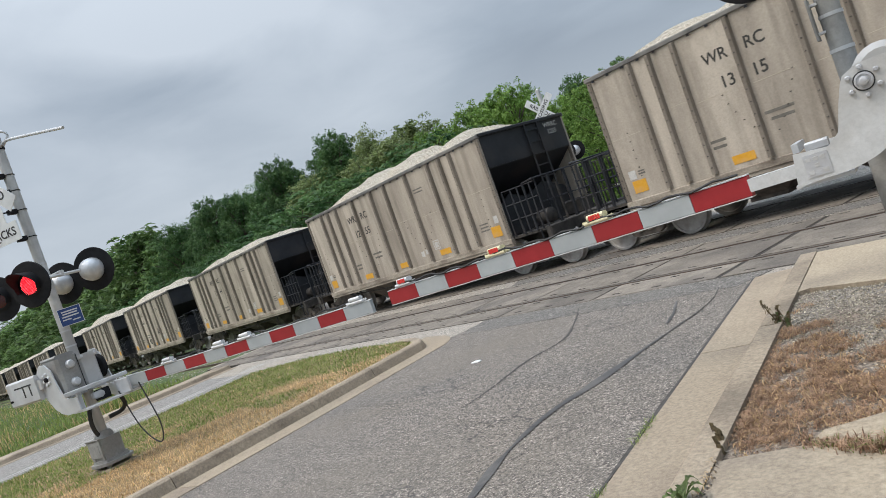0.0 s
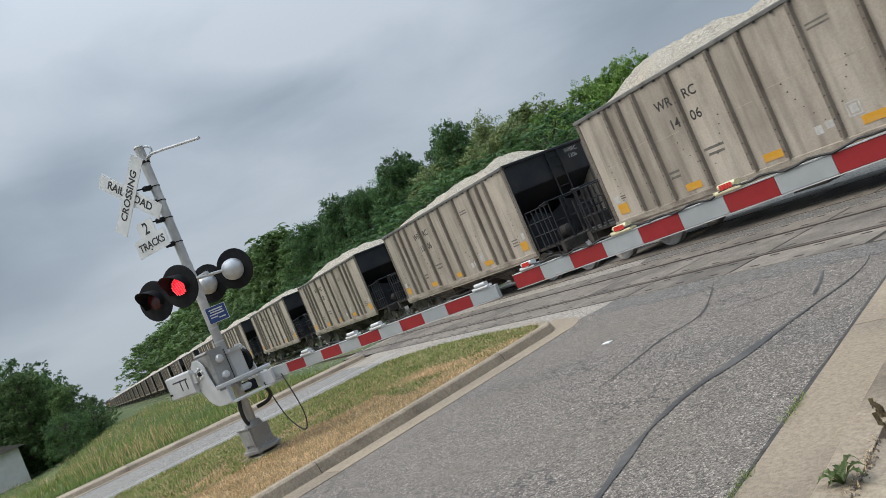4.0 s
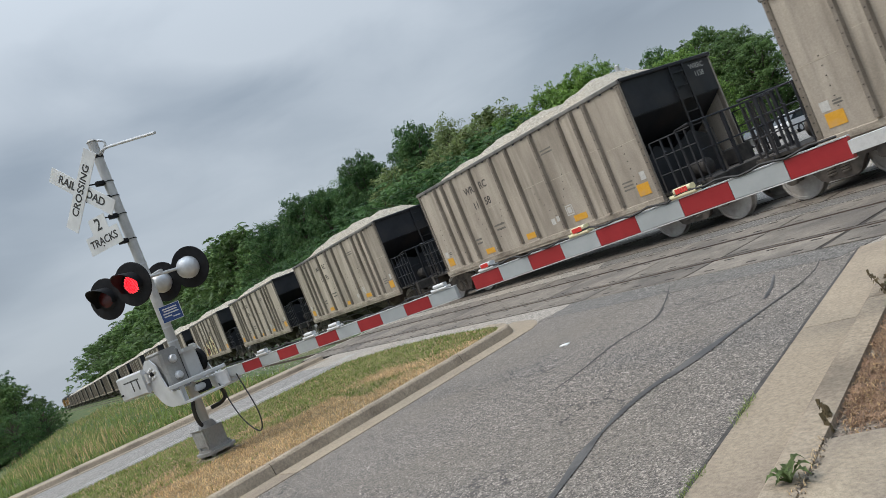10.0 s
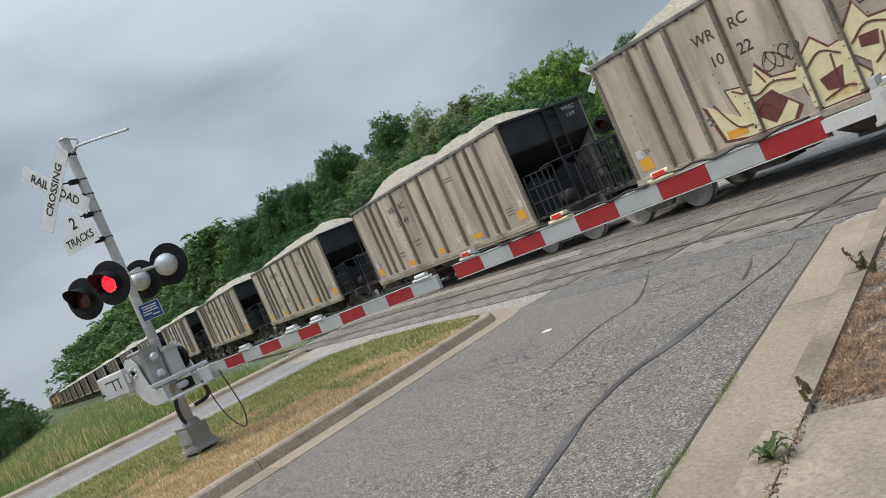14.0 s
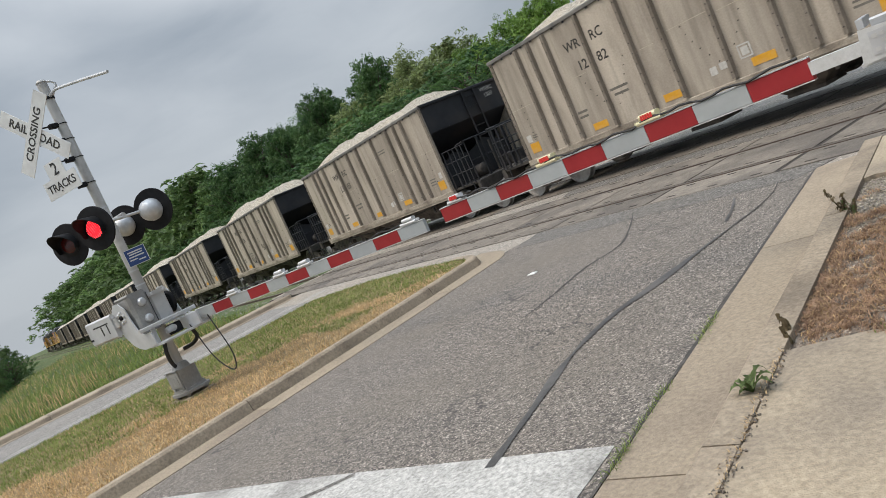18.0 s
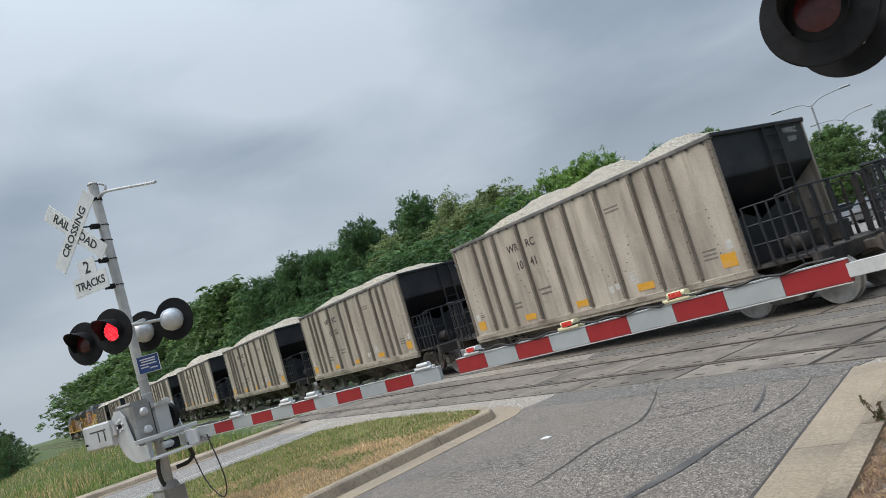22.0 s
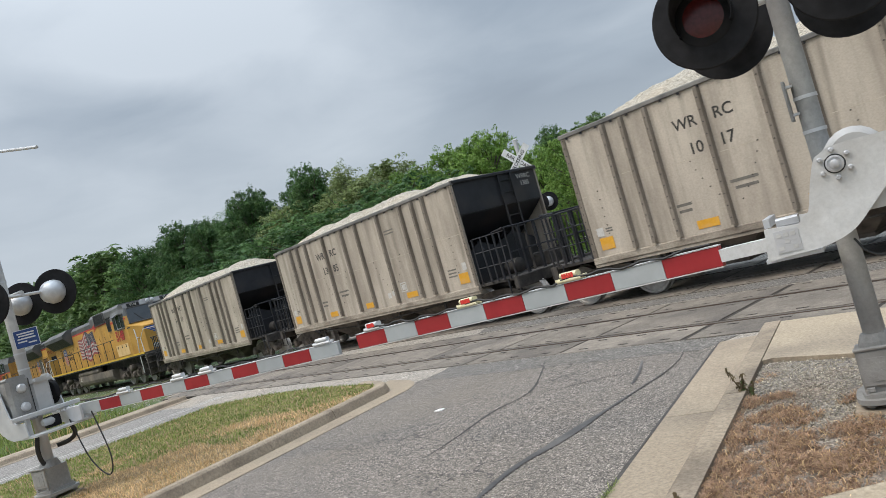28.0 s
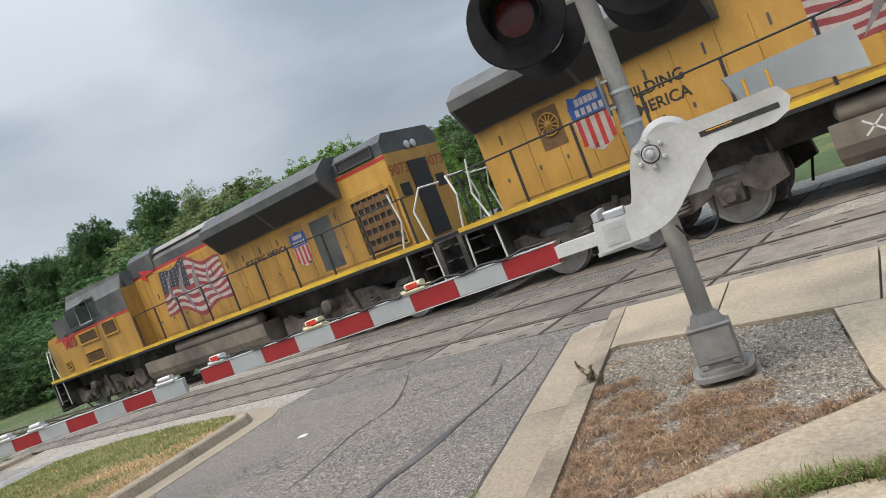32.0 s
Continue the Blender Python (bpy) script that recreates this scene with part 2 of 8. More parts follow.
    if objvar:
        oi, hsv, mul = N("ShaderNodeObjectInfo"), N("ShaderNodeHueSaturation"), N("ShaderNodeMapRange")
        L(oi.outputs["Random"], mul.inputs[0])
        mul.inputs[3].default_value, mul.inputs[4].default_value = 1 - objvar, 1 + objvar
        L(mul.outputs[0], hsv.inputs["Value"])
        L(col, hsv.inputs["Color"])
        col = hsv.outputs[0]
    L(col, b.inputs["Base Color"])
    b.inputs["Roughness"].default_value, b.inputs["Metallic"].default_value = rough, metal
    if spec is not None:
        b.inputs["Specular IOR Level"].default_value = spec
    if bump:
        nb, bp = N("ShaderNodeTexNoise"), N("ShaderNodeBump")
        nb.inputs["Scale"].default_value, nb.inputs["Detail"].default_value = bscale, 4.0
        L(mp.outputs[0], nb.inputs["Vector"])
        L(nb.outputs["Fac"], bp.inputs["Height"])
        bp.inputs["Strength"].default_value, bp.inputs["Distance"].default_value = bump, 0.02
        L(bp.outputs[0], b.inputs["Normal"])
    if emit:
        b.inputs["Emission Color"].default_value = (*emit[0], 1)
        b.inputs["Emission Strength"].default_value = emit[1]
    return mat


ASPHALT = chip_mat("asphalt", 0.15, 0.10, 105.0, 0.9, 0.35, (0.178, 0.153, 0.124), 0.55, (1.14, 1.0, 0.86), 0.8)
ASPHALT_LEFT = chip_mat("worn_asphalt", 0.215, 0.05, 60.0, 0.9, 0.3, (0.25, 0.23, 0.205), 0.4, (1.07, 1.0, 0.92))
ASPHALT_DARK = chip_mat("dark_patch_asphalt", 0.135, 0.06, 70.0, 0.9, 0.4, (0.15, 0.132, 0.11), 0.8, (1.08, 1.0, 0.9))
CROSSING = chip_mat("dusty_crossing_surface", 0.275, 0.08, 80.0, 0.92, 0.3, (0.36, 0.305, 0.24), 0.5, (1.11, 1.0, 0.86), 0.5)
TAR = noise_mat("tar_seal", (0.038, 0.036, 0.034), (0.075, 0.07, 0.066), 12.0, 0.6, 0.2, 60.0, c3=(0.105, 0.098, 0.09), scale3=1.5)
CONCRETE = noise_mat("concrete", (0.318, 0.256, 0.184), (0.358, 0.292, 0.214), 26.0, 0.9, 0.35, 140.0, c3=(0.262, 0.210, 0.157), scale3=0.9, objvar=0.07, speck=0.3)
PAVING = noise_mat("pale_sidewalk_concrete", (0.370, 0.300, 0.212), (0.420, 0.346, 0.250), 24.0, 0.9, 0.4, 120.0, c3=(0.240, 0.198, 0.152), scale3=0.8, objvar=0.06, speck=0.32)
KERB = noise_mat("weathered_kerb_concrete", (0.318, 0.256, 0.186), (0.400, 0.328, 0.242), 20.0, 0.92, 0.4, 110.0, c3=(0.205, 0.165, 0.123), scale3=1.3, objvar=0.08, speck=0.34)
DIRT = chip_mat("dry_dirt", 0.185, 0.07, 60.0, 0.95, 0.9, (0.225, 0.16, 0.11), 1.6, (1.12, 0.98, 0.82))
GRASS_GROUND = noise_mat("grass_ground", (0.035, 0.065, 0.018), (0.085, 0.125, 0.036), 6.0, 0.95, 0.7, 60.0, c3=(0.15, 0.15, 0.055), scale3=0.35, speck=0.3)
MEDIAN_SOIL = noise_mat("dry_turf_soil", (0.20, 0.15, 0.075), (0.38, 0.275, 0.145), 5.0, 0.95, 0.7, 60.0, c3=(0.33, 0.21, 0.105), scale3=0.4, speck=0.35)
BALLAST = chip_mat("ballast_stone", 0.28, 0.13, 16.0, 0.95, 1.0, (0.24, 0.2, 0.165), 0.6, (1.05, 1.0, 0.93))
RAIL_STEEL = noise_mat("rail_steel", (0.10, 0.075, 0.06), (0.20, 0.15, 0.12), 12.0, 0.55, 0.2, 60.0, metal=0.6)
RAIL_TOP = noise_mat("dull_rail_top", (0.10, 0.082, 0.068), (0.18, 0.155, 0.135), 10.0, 0.5, metal=0.4)
FLANGEWAY = noise_mat("flangeway_dirt", (0.02, 0.017, 0.015), (0.06, 0.05, 0.04), 14.0, 0.95, 0.5, 60.0)
WHITE_PAINT = noise_mat("worn_white_road_paint", (0.44, 0.425, 0.395), (0.55, 0.535, 0.50), 22.0, 0.8, 0.3, 90.0, c3=(0.27, 0.257, 0.235), scale3=1.6, speck=0.5)
STEEL_GREY = noise_mat("galvanised_steel", (0.46, 0.46, 0.45), (0.60, 0.60, 0.59), 8.0, 0.5, 0.08, 60.0, metal=0.1, c3=(0.38, 0.37, 0.355), scale3=2.0, streak=((0.28, 0.265, 0.245), 9.0, 0.5))
ALU = noise_mat("painted_aluminium", (0.52, 0.53, 0.54), (0.62, 0.63, 0.64), 5.0, 0.45, 0.04, 60.0, metal=0.35, c3=(0.45, 0.45, 0.46), scale3=1.4)
ALU_WHITE = noise_mat("white_enamel", (0.53, 0.535, 0.53), (0.63, 0.635, 0.63), 6.0, 0.45, c3=(0.45, 0.44, 0.42), scale3=2.0, speck=0.1)
ARM_GREY = noise_mat("grey_reflective_sheet", (0.36, 0.385, 0.39), (0.42, 0.445, 0.45), 6.0, 0.4, c3=(0.33, 0.35, 0.355), scale3=1.6)
ARM_RED = noise_mat("red_reflective_sheet", (0.27, 0.014, 0.018), (0.34, 0.022, 0.026), 6.0, 0.4, c3=(0.30, 0.02, 0.022), scale3=1.4)
BLACK = noise_mat("black_enamel", (0.008, 0.008, 0.009), (0.017, 0.017, 0.019), 10.0, 0.7, 0.05, 60.0, spec=0.2)
RUBBER = noise_mat("black_rubber_cable", (0.02, 0.02, 0.02), (0.035, 0.035, 0.035), 20.0, 0.7)
RED_LIT = noise_mat("lit_red_lens", (0.5, 0.004, 0.01), (0.55, 0.006, 0.012), 30.0, 0.3, emit=((1.0, 0.0, 0.018), 0.95))
RED_DOT = noise_mat("lit_red_lens_dots", (0.8, 0.1, 0.1), (0.9, 0.15, 0.15), 30.0, 0.3, emit=((1.0, 0.10, 0.12), 1.3))
RED_DARK = noise_mat("unlit_red_lens", (0.05, 0.006, 0.006), (0.09, 0.012, 0.012), 30.0, 0.25)
GLOBE = noise_mat("silver_lamp_housing", (0.50, 0.51, 0.52), (0.66, 0.67, 0.68), 8.0, 0.45, 0.5, 12.0, metal=0.35)
LAMP_BASE = noise_mat("cream_lamp_base", (0.55, 0.50, 0.30), (0.68, 0.63, 0.42), 12.0, 0.5)
LAMP_RED = noise_mat("red_arm_lamp", (0.45, 0.03, 0.025), (0.60, 0.06, 0.05), 20.0, 0.3, emit=((1.0, 0.05, 0.04), 0.12))
BLUE_SIGN = noise_mat("blue_sign_sheet", (0.012, 0.045, 0.17), (0.02, 0.06, 0.22), 10.0, 0.4)
SIGN_WHITE = noise_mat("white_sign_sheet", (0.60, 0.62, 0.62), (0.70, 0.715, 0.715), 6.0, 0.45, c3=(0.54, 0.55, 0.55), scale3=2.5)
SIGN_BLACK = noise_mat("black_sign_letters", (0.02, 0.02, 0.02), (0.04, 0.04, 0.04), 20.0, 0.6)
HOPPER = noise_mat("dusty_tan_hopper_paint", (0.325, 0.280, 0.228), (0.475, 0.416, 0.344), 1.6, 0.75, 0.1, 25.0, c3=(0.52, 0.458, 0.378), scale3=0.9, objvar=0.13, stretch=(1.6, 1, 0.45), streak=((0.19, 0.165, 0.13), 5.0, 0.75), speck=0.16)
# dusty tan like the panels, darkened to put the ribs' side shade into the colour
HOPPER_RIB = noise_mat("dusty_tan_rib_paint_shaded", (0.185, 0.156, 0.125), (0.31, 0.268, 0.22), 3.0, 0.75, 0.1, 25.0, c3=(0.154, 0.128, 0.100), scale3=1.5, stretch=(2, 1, 0.5), speck=0.2)
HOPPER_SILL = noise_mat("dusty_side_sill", (0.315, 0.270, 0.214), (0.462, 0.405, 0.329), 4.0, 0.8, c3=(0.189, 0.155, 0.122), scale3=1.2, stretch=(1, 1, 3), speck=0.3)
HOPPER_TOP = noise_mat("dark_top_chord", (0.10, 0.098, 0.093), (0.17, 0.165, 0.155), 4.0, 0.7, c3=(0.25, 0.235, 0.21), scale3=1.0)
# sooty black paint, made deeper and bluer to hold the shadow of the wagon ends
HOPPER_END = noise_mat("sooty_black_end_paint_deep_shade", (0.006, 0.007, 0.010), (0.018, 0.019, 0.024), 2.5, 0.6, 0.1, 30.0, c3=(0.038, 0.030, 0.027), scale3=0.7)
UNDERFRAME = noise_mat("sooty_underframe", (0.018, 0.016, 0.015), (0.055, 0.048, 0.042), 6.0, 0.8, 0.2, 40.0, c3=(0.10, 0.085, 0.07), scale3=1.5)
TRUCK = noise_mat("dusty_cast_steel", (0.05, 0.042, 0.036), (0.125, 0.105, 0.088), 7.0, 0.85, 0.2, 40.0, c3=(0.18, 0.152, 0.125), scale3=1.8)
WHEEL = noise_mat("dusty_wheel_steel", (0.36, 0.34, 0.31), (0.50, 0.475, 0.44), 5.0, 0.6, 0.1, 40.0, metal=0.2, c3=(0.25, 0.225, 0.2), scale3=3.0)
TREAD = noise_mat("polished_tread", (0.4, 0.39, 0.38), (0.55, 0.54, 0.53), 9.0, 0.3, metal=0.9)
GRAVEL = chip_mat("cream_crushed_stone", 0.38, 0.09, 75.0, 0.95, 1.0, (0.46, 0.39, 0.29), 1.2, (1.1, 1.0, 0.82))
TAG_YELLOW = noise_mat("yellow_reflector", (0.62, 0.30, 0.02), (0.74, 0.39, 0.035), 9.0, 0.5, c3=(0.6, 0.33, 0.1), scale3=5.0)
TAG_WHITE = noise_mat("white_stencil_patch", (0.45, 0.44, 0.41), (0.6, 0.585, 0.55), 16.0, 0.7)
STENCIL = noise_mat("black_stencil_paint", (0.018, 0.018, 0.017), (0.06, 0.056, 0.05), 9.0, 0.8)
STENCIL_FAINT = noise_mat("faded_stencil_paint", (0.12, 0.11, 0.095), (0.2, 0.185, 0.16), 9.0, 0.8)
GRAFFITI = noise_mat("cream_spray_paint", (0.58, 0.52, 0.30), (0.70, 0.65, 0.42), 6.0, 0.7)
LOCO_YELLOW = noise_mat("weathered_yellow_paint", (0.53, 0.285, 0.055), (0.62, 0.355, 0.08), 2.2, 0.45, 0.05, 30.0, c3=(0.40, 0.215, 0.05), scale3=0.8, stretch=(1, 1, 0.5), streak=((0.26, 0.145, 0.045), 3.0, 0.4), speck=0.12)
LOCO_PALE = noise_mat("sun_faded_yellow_panel", (0.64, 0.43, 0.18), (0.72, 0.50, 0.25), 3.0, 0.5)
LOCO_STRIPE = noise_mat("bright_yellow_stripe", (0.66, 0.42, 0.03), (0.74, 0.49, 0.05), 4.0, 0.5, c3=(0.5, 0.3, 0.04), scale3=1.5)
LOCO_GREY = noise_mat("dark_grey_roof_paint", (0.055, 0.058, 0.06), (0.088, 0.092, 0.094), 3.0, 0.55, 0.05, 30.0, c3=(0.13, 0.125, 0.115), scale3=0.8, speck=0.2)
LOCO_BLACK = noise_mat("sooty_radiator_screen", (0.014, 0.015, 0.017), (0.03, 0.031, 0.034), 18.0, 0.6, 0.3, 90.0)
LOCO_RED = noise_mat("red_paint", (0.40, 0.03, 0.025), (0.52, 0.05, 0.04), 6.0, 0.5)
LOCO_BLUE = noise_mat("blue_paint", (0.02, 0.075, 0.26), (0.03, 0.10, 0.34), 6.0, 0.5)
FLAG_BLUE = noise_mat("faded_navy_paint", (0.028, 0.031, 0.045), (0.05, 0.055, 0.075), 6.0, 0.6)
FLAG_RED = noise_mat("faded_flag_red", (0.215, 0.036, 0.042), (0.31, 0.062, 0.068), 4.0, 0.6)
FLAG_WHITE = noise_mat("faded_flag_white", (0.36, 0.315, 0.29), (0.50, 0.45, 0.42), 4.0, 0.6)
FLAG_GREY = noise_mat("flag_fold_grey", (0.17, 0.14, 0.15), (0.25, 0.21, 0.22), 4.0, 0.6)
TANK = noise_mat("dusty_fuel_tank", (0.15, 0.125, 0.10), (0.24, 0.205, 0.165), 3.0, 0.8, 0.1, 30.0, c3=(0.09, 0.078, 0.068), scale3=0.8)
GLASS = noise_mat("dark_cab_glass", (0.03, 0.037, 0.042), (0.045, 0.052, 0.058), 2.0, 0.08, spec=0.8)
HANDRAIL_WHITE = noise_mat("white_handrail", (0.6, 0.6, 0.57), (0.72, 0.72, 0.69), 8.0, 0.5)
BARK = noise_mat("bark", (0.06, 0.048, 0.038), (0.13, 0.105, 0.085), 14.0, 0.95, 0.8, 30.0)
LEAF = leaf_mat("oak_leaves", (0.065, 0.125, 0.04), (0.155, 0.24, 0.08), 0.9, 0.2)
LEAF_DARK = leaf_mat("dark_oak_leaves", (0.040, 0.097, 0.036), (0.115, 0.205, 0.068), 0.8, 0.2)
LEAF_BRIGHT = leaf_mat("fresh_spring_leaves", (0.12, 0.225, 0.045), (0.255, 0.395, 0.095), 0.9, 0.14)
LEAF_OLIVE = leaf_mat("olive_leaves", (0.125, 0.175, 0.062), (0.265, 0.32, 0.135), 0.9, 0.12)
GRASS_BLADE = leaf_mat("green_grass_blades", (0.125, 0.185, 0.04), (0.265, 0.325, 0.10), 2.0, 0.0)
GRASS_DRY = leaf_mat("dry_grass_blades", (0.46, 0.315, 0.155), (0.68, 0.50, 0.285), 2.5, 0.0)
GRASS_RUST = leaf_mat("rust_dry_weeds", (0.19, 0.11, 0.07), (0.56, 0.385, 0.26), 9.0, 0.0)
WEED = leaf_mat("weed_leaves", (0.07, 0.11, 0.035), (0.15, 0.19, 0.075), 8.0, 0.0)
WEED_DEAD = noise_mat("withered_weed", (0.085, 0.062, 0.03), (0.19, 0.145, 0.075), 12.0, 0.85)
SHRUB = noise_mat("lamp_pole_grey", (0.30, 0.31, 0.32), (0.38, 0.39, 0.40), 5.0, 0.6, metal=0.3)
CAR_WHITE = noise_mat("white_car_paint", (0.62, 0.62, 0.62), (0.72, 0.72, 0.72), 2.0, 0.25)
CAR_GREY = noise_mat("grey_car_paint", (0.12, 0.125, 0.13), (0.17, 0.175, 0.18), 2.0, 0.25)
HOUSE_WALL = noise_mat("pale_house_wall", (0.55, 0.53, 0.49), (0.64, 0.62, 0.58), 2.0, 0.8)
HOUSE_ROOF = noise_mat("brown_shingle_roof", (0.12, 0.10, 0.085), (0.19, 0.165, 0.14), 8.0, 0.9, 0.3, 30.0)
PAPER = noise_mat("white_paper", (0.7, 0.7, 0.68), (0.8, 0.8, 0.78), 8.0, 0.8)
PANEL = noise_mat("worn_crossing_panel", (0.165, 0.141, 0.115), (0.27, 0.234, 0.192), 4.0, 0.9, 0.3, 90.0, c3=(0.12, 0.104, 0.09), scale3=0.7, objvar=0.12, speck=0.4)
CRACK = noise_mat("dirt_filled_crack", (0.04, 0.037, 0.033), (0.085, 0.078, 0.07), 14.0, 0.9)
CAST_GREY = noise_mat("weathered_grey_casting", (0.22, 0.213, 0.20), (0.33, 0.322, 0.305), 6.0, 0.6, 0.2, 50.0, metal=0.2, c3=(0.13, 0.115, 0.095), scale3=3.0)
SEAM_PALE = noise_mat("pale_weld_seam", (0.42, 0.37, 0.29), (0.52, 0.46, 0.37), 9.0, 0.8)
BOLT_DARK = noise_mat("dark_bolt_head", (0.04, 0.034, 0.028), (0.085, 0.072, 0.06), 20.0, 0.7)
MAROON = noise_mat("maroon_spray_paint", (0.10, 0.03, 0.025), (0.16, 0.05, 0.04), 6.0, 0.7)
LOCO_BROWN = noise_mat("brown_louvre_paint", (0.12, 0.065, 0.025), (0.20, 0.11, 0.045), 6.0, 0.7)
LOCO_PALEGREY = noise_mat("pale_grey_roof_paint", (0.26, 0.25, 0.235), (0.36, 0.35, 0.33), 3.0, 0.6, c3=(0.2, 0.19, 0.18), scale3=0.9)
TAIL_RED = noise_mat("faded_red_number_paint", (0.26, 0.07, 0.03), (0.34, 0.10, 0.045), 6.0, 0.6)
LOCO_DIRTY = noise_mat("grimy_yellow_paint", (0.40, 0.215, 0.045), (0.52, 0.29, 0.065), 2.2, 0.55, 0.05, 30.0, c3=(0.24, 0.14, 0.05), scale3=0.7, stretch=(1, 1, 0.5), streak=((0.15, 0.09, 0.045), 3.0, 0.65), speck=0.2)
CAB_ROOF = noise_mat("grey_cab_roof_paint", (0.13, 0.135, 0.135), (0.19, 0.195, 0.195), 3.0, 0.55, c3=(0.09, 0.09, 0.09), scale3=0.9, speck=0.2)
POLE_GREY = noise_mat("weathered_grey_pole", (0.27, 0.27, 0.26), (0.38, 0.38, 0.365), 8.0, 0.55, 0.08, 60.0, metal=0.1, c3=(0.21, 0.2, 0.19), scale3=2.0, speck=0.12)
# ---- mesh tools ----


class Geo:
    """Gathers vertices and faces of one mesh."""

    def __init__(self):
        self.v, self.f = [], []

    def quad(self, *p):
        n = len(self.v)
        self.v += [tuple(q) for q in p]
        self.f.append(tuple(range(n, n + len(p))))
        return self

    def box(self, x0, x1, y0, y1, z0, z1, m=None, c=0.0):
        """A box; c chamfers its four long edges in the section across its longest side."""
        dx, dy, dz = x1 - x0, y1 - y0, z1 - z0
        if c:
            mid = Vector(((x0 + x1) / 2, (y0 + y1) / 2, (z0 + z1) / 2))
            d = (dx, dy, dz)
            ax = d.index(max(d))
            u, w = [(1, 2), (2, 0), (0, 1)][ax]
            hu, hw, ha = d[u] / 2, d[w] / 2, d[ax] / 2
            c = min(c, hu * 0.9, hw * 0.9)
            ring = [(hu - c, -hw), (hu, -hw + c), (hu, hw - c), (hu - c, hw), (-hu + c, hw), (-hu, hw - c), (-hu, -hw + c), (-hu + c, -hw)]
            n = len(self.v)
            for s in (-1, 1):
                for a, b in ring:
                    p = [0, 0, 0]
                    p[ax], p[u], p[w] = s * ha, a, b
                    q = mid + Vector(p)
                    self.v.append(tuple(m @ q) if m else tuple(q))
            for k in range(8):
                self.f.append((n + k, n + (k + 1) % 8, n + 8 + (k + 1) % 8, n + 8 + k))
            self.f.append(tuple(n + 7 - k for k in range(8)))
            self.f.append(tuple(n + 8 + k for k in range(8)))
            return self
        n = len(self.v)
        for p in ((x0, y0, z0), (x1, y0, z0), (x1, y1, z0), (x0, y1, z0), (x0, y0, z1), (x1, y0, z1), (x1, y1, z1), (x0, y1, z1)):
            self.v.append(tuple(m @ Vector(p)) if m else p)
        for f in ((0, 3, 2, 1), (4, 5, 6, 7), (0, 1, 5, 4), (1, 2, 6, 5), (2, 3, 7, 6), (3, 0, 4, 7)):
            self.f.append(tuple(n + k for k in f))
        return self

    def prism(self, poly, z0, z1, m=None):
        """An upright prism over a flat outline (counter-clockwise); z0 and z1 may be functions of x and y."""
        n, k = len(self.v), len(poly)
        for z in (z0, z1):
            for x, y in poly:
                p = Vector((x, y, z(x, y) if callable(z) else z))
                self.v.append(tuple(m @ p) if m else tuple(p))
        self.f.append(tuple(n + k - 1 - i for i in range(k)))
        self.f.append(tuple(n + k + i for i in range(k)))
        for i in range(k):
            j = (i + 1) % k
            self.f.append((n + i, n + j, n + k + j, n + k + i))
        return self

    def tube(self, pts, r, sides=8, r2=None, cap=True):
        """A round bar along points, of radius r (to r2 at its end)."""
        pts = [Vector(p) for p in pts]
        n, k = len(self.v), len(pts)
        ref = None
        for i, p in enumerate(pts):
            d = (pts[min(i + 1, k - 1)] - pts[max(i - 1, 0)]).normalized()
            a = d.orthogonal().normalized() if ref is None else (ref - d * ref.dot(d)).normalized()
            ref = a
            b = d.cross(a)
            rr = r if r2 is None else r + (r2 - r) * i / (k - 1)
            for s in range(sides):
                t = 2 * math.pi * s / sides
                self.v.append(tuple(p + (a * math.cos(t) + b * math.sin(t)) * rr))
        for i in range(k - 1):
            for s in range(sides):
                q = (s + 1) % sides
                self.f.append((n + i * sides + s, n + i * sides + q, n + (i + 1) * sides + q, n + (i + 1) * sides + s))
        if cap:
            self.f.append(tuple(n + sides - 1 - s for s in range(sides)))
            self.f.append(tuple(n + (k - 1) * sides + s for s in range(sides)))
        return self

    def lathe(self, profile, m=None, sides=16):
        """A turned body about z; profile of (radius, z) from bottom to top."""
        n, k = len(self.v), len(profile)
        for r, z in profile:
            for s in range(sides):
                t = 2 * math.pi * s / sides
                p = Vector((r * math.cos(t), r * math.sin(t), z))
                self.v.append(tuple(m @ p) if m else tuple(p))
        for i in range(k - 1):
            for s in range(sides):
                q = (s + 1) % sides
                self.f.append((n + i * sides + s, n + i * sides + q, n + (i + 1) * sides + q, n + (i + 1) * sides + s))
        self.f.append(tuple(n + sides - 1 - s for s in range(sides)))
        self.f.append(tuple(n + (k - 1) * sides + s for s in range(sides)))
        return self

    def mesh(self, name, mat, smooth=False):
        me = bpy.data.meshes.new(name)
        me.from_pydata(self.v, [], self.f)
        me.materials.append(mat)
        if smooth:
            me.polygons.foreach_set("use_smooth", [True] * len(me.polygons))
            me.set_sharp_from_angle(angle=radians(40))
        me.update()
        return me


def part(name, geo, mat, parent=None, label="", smooth=False, at=None):
    """Links a mesh as one object, under a thing or a part where one is given."""
    ob = new(name, geo if isinstance(geo, bpy.types.Mesh) else geo.mesh(name, mat, smooth))
    if parent:
        ob.parent = parent
    if at is not None:
        ob.matrix_basis = at
    if label:
        tagged(ob, label)
    return ob


def thing(name, label, category, at=None, group="", kind=""):
    ob = new(name)
    tagged(ob, label, category, group, kind)
    if at is not None:
        ob.matrix_basis = at
    return ob


TEXTS = {}


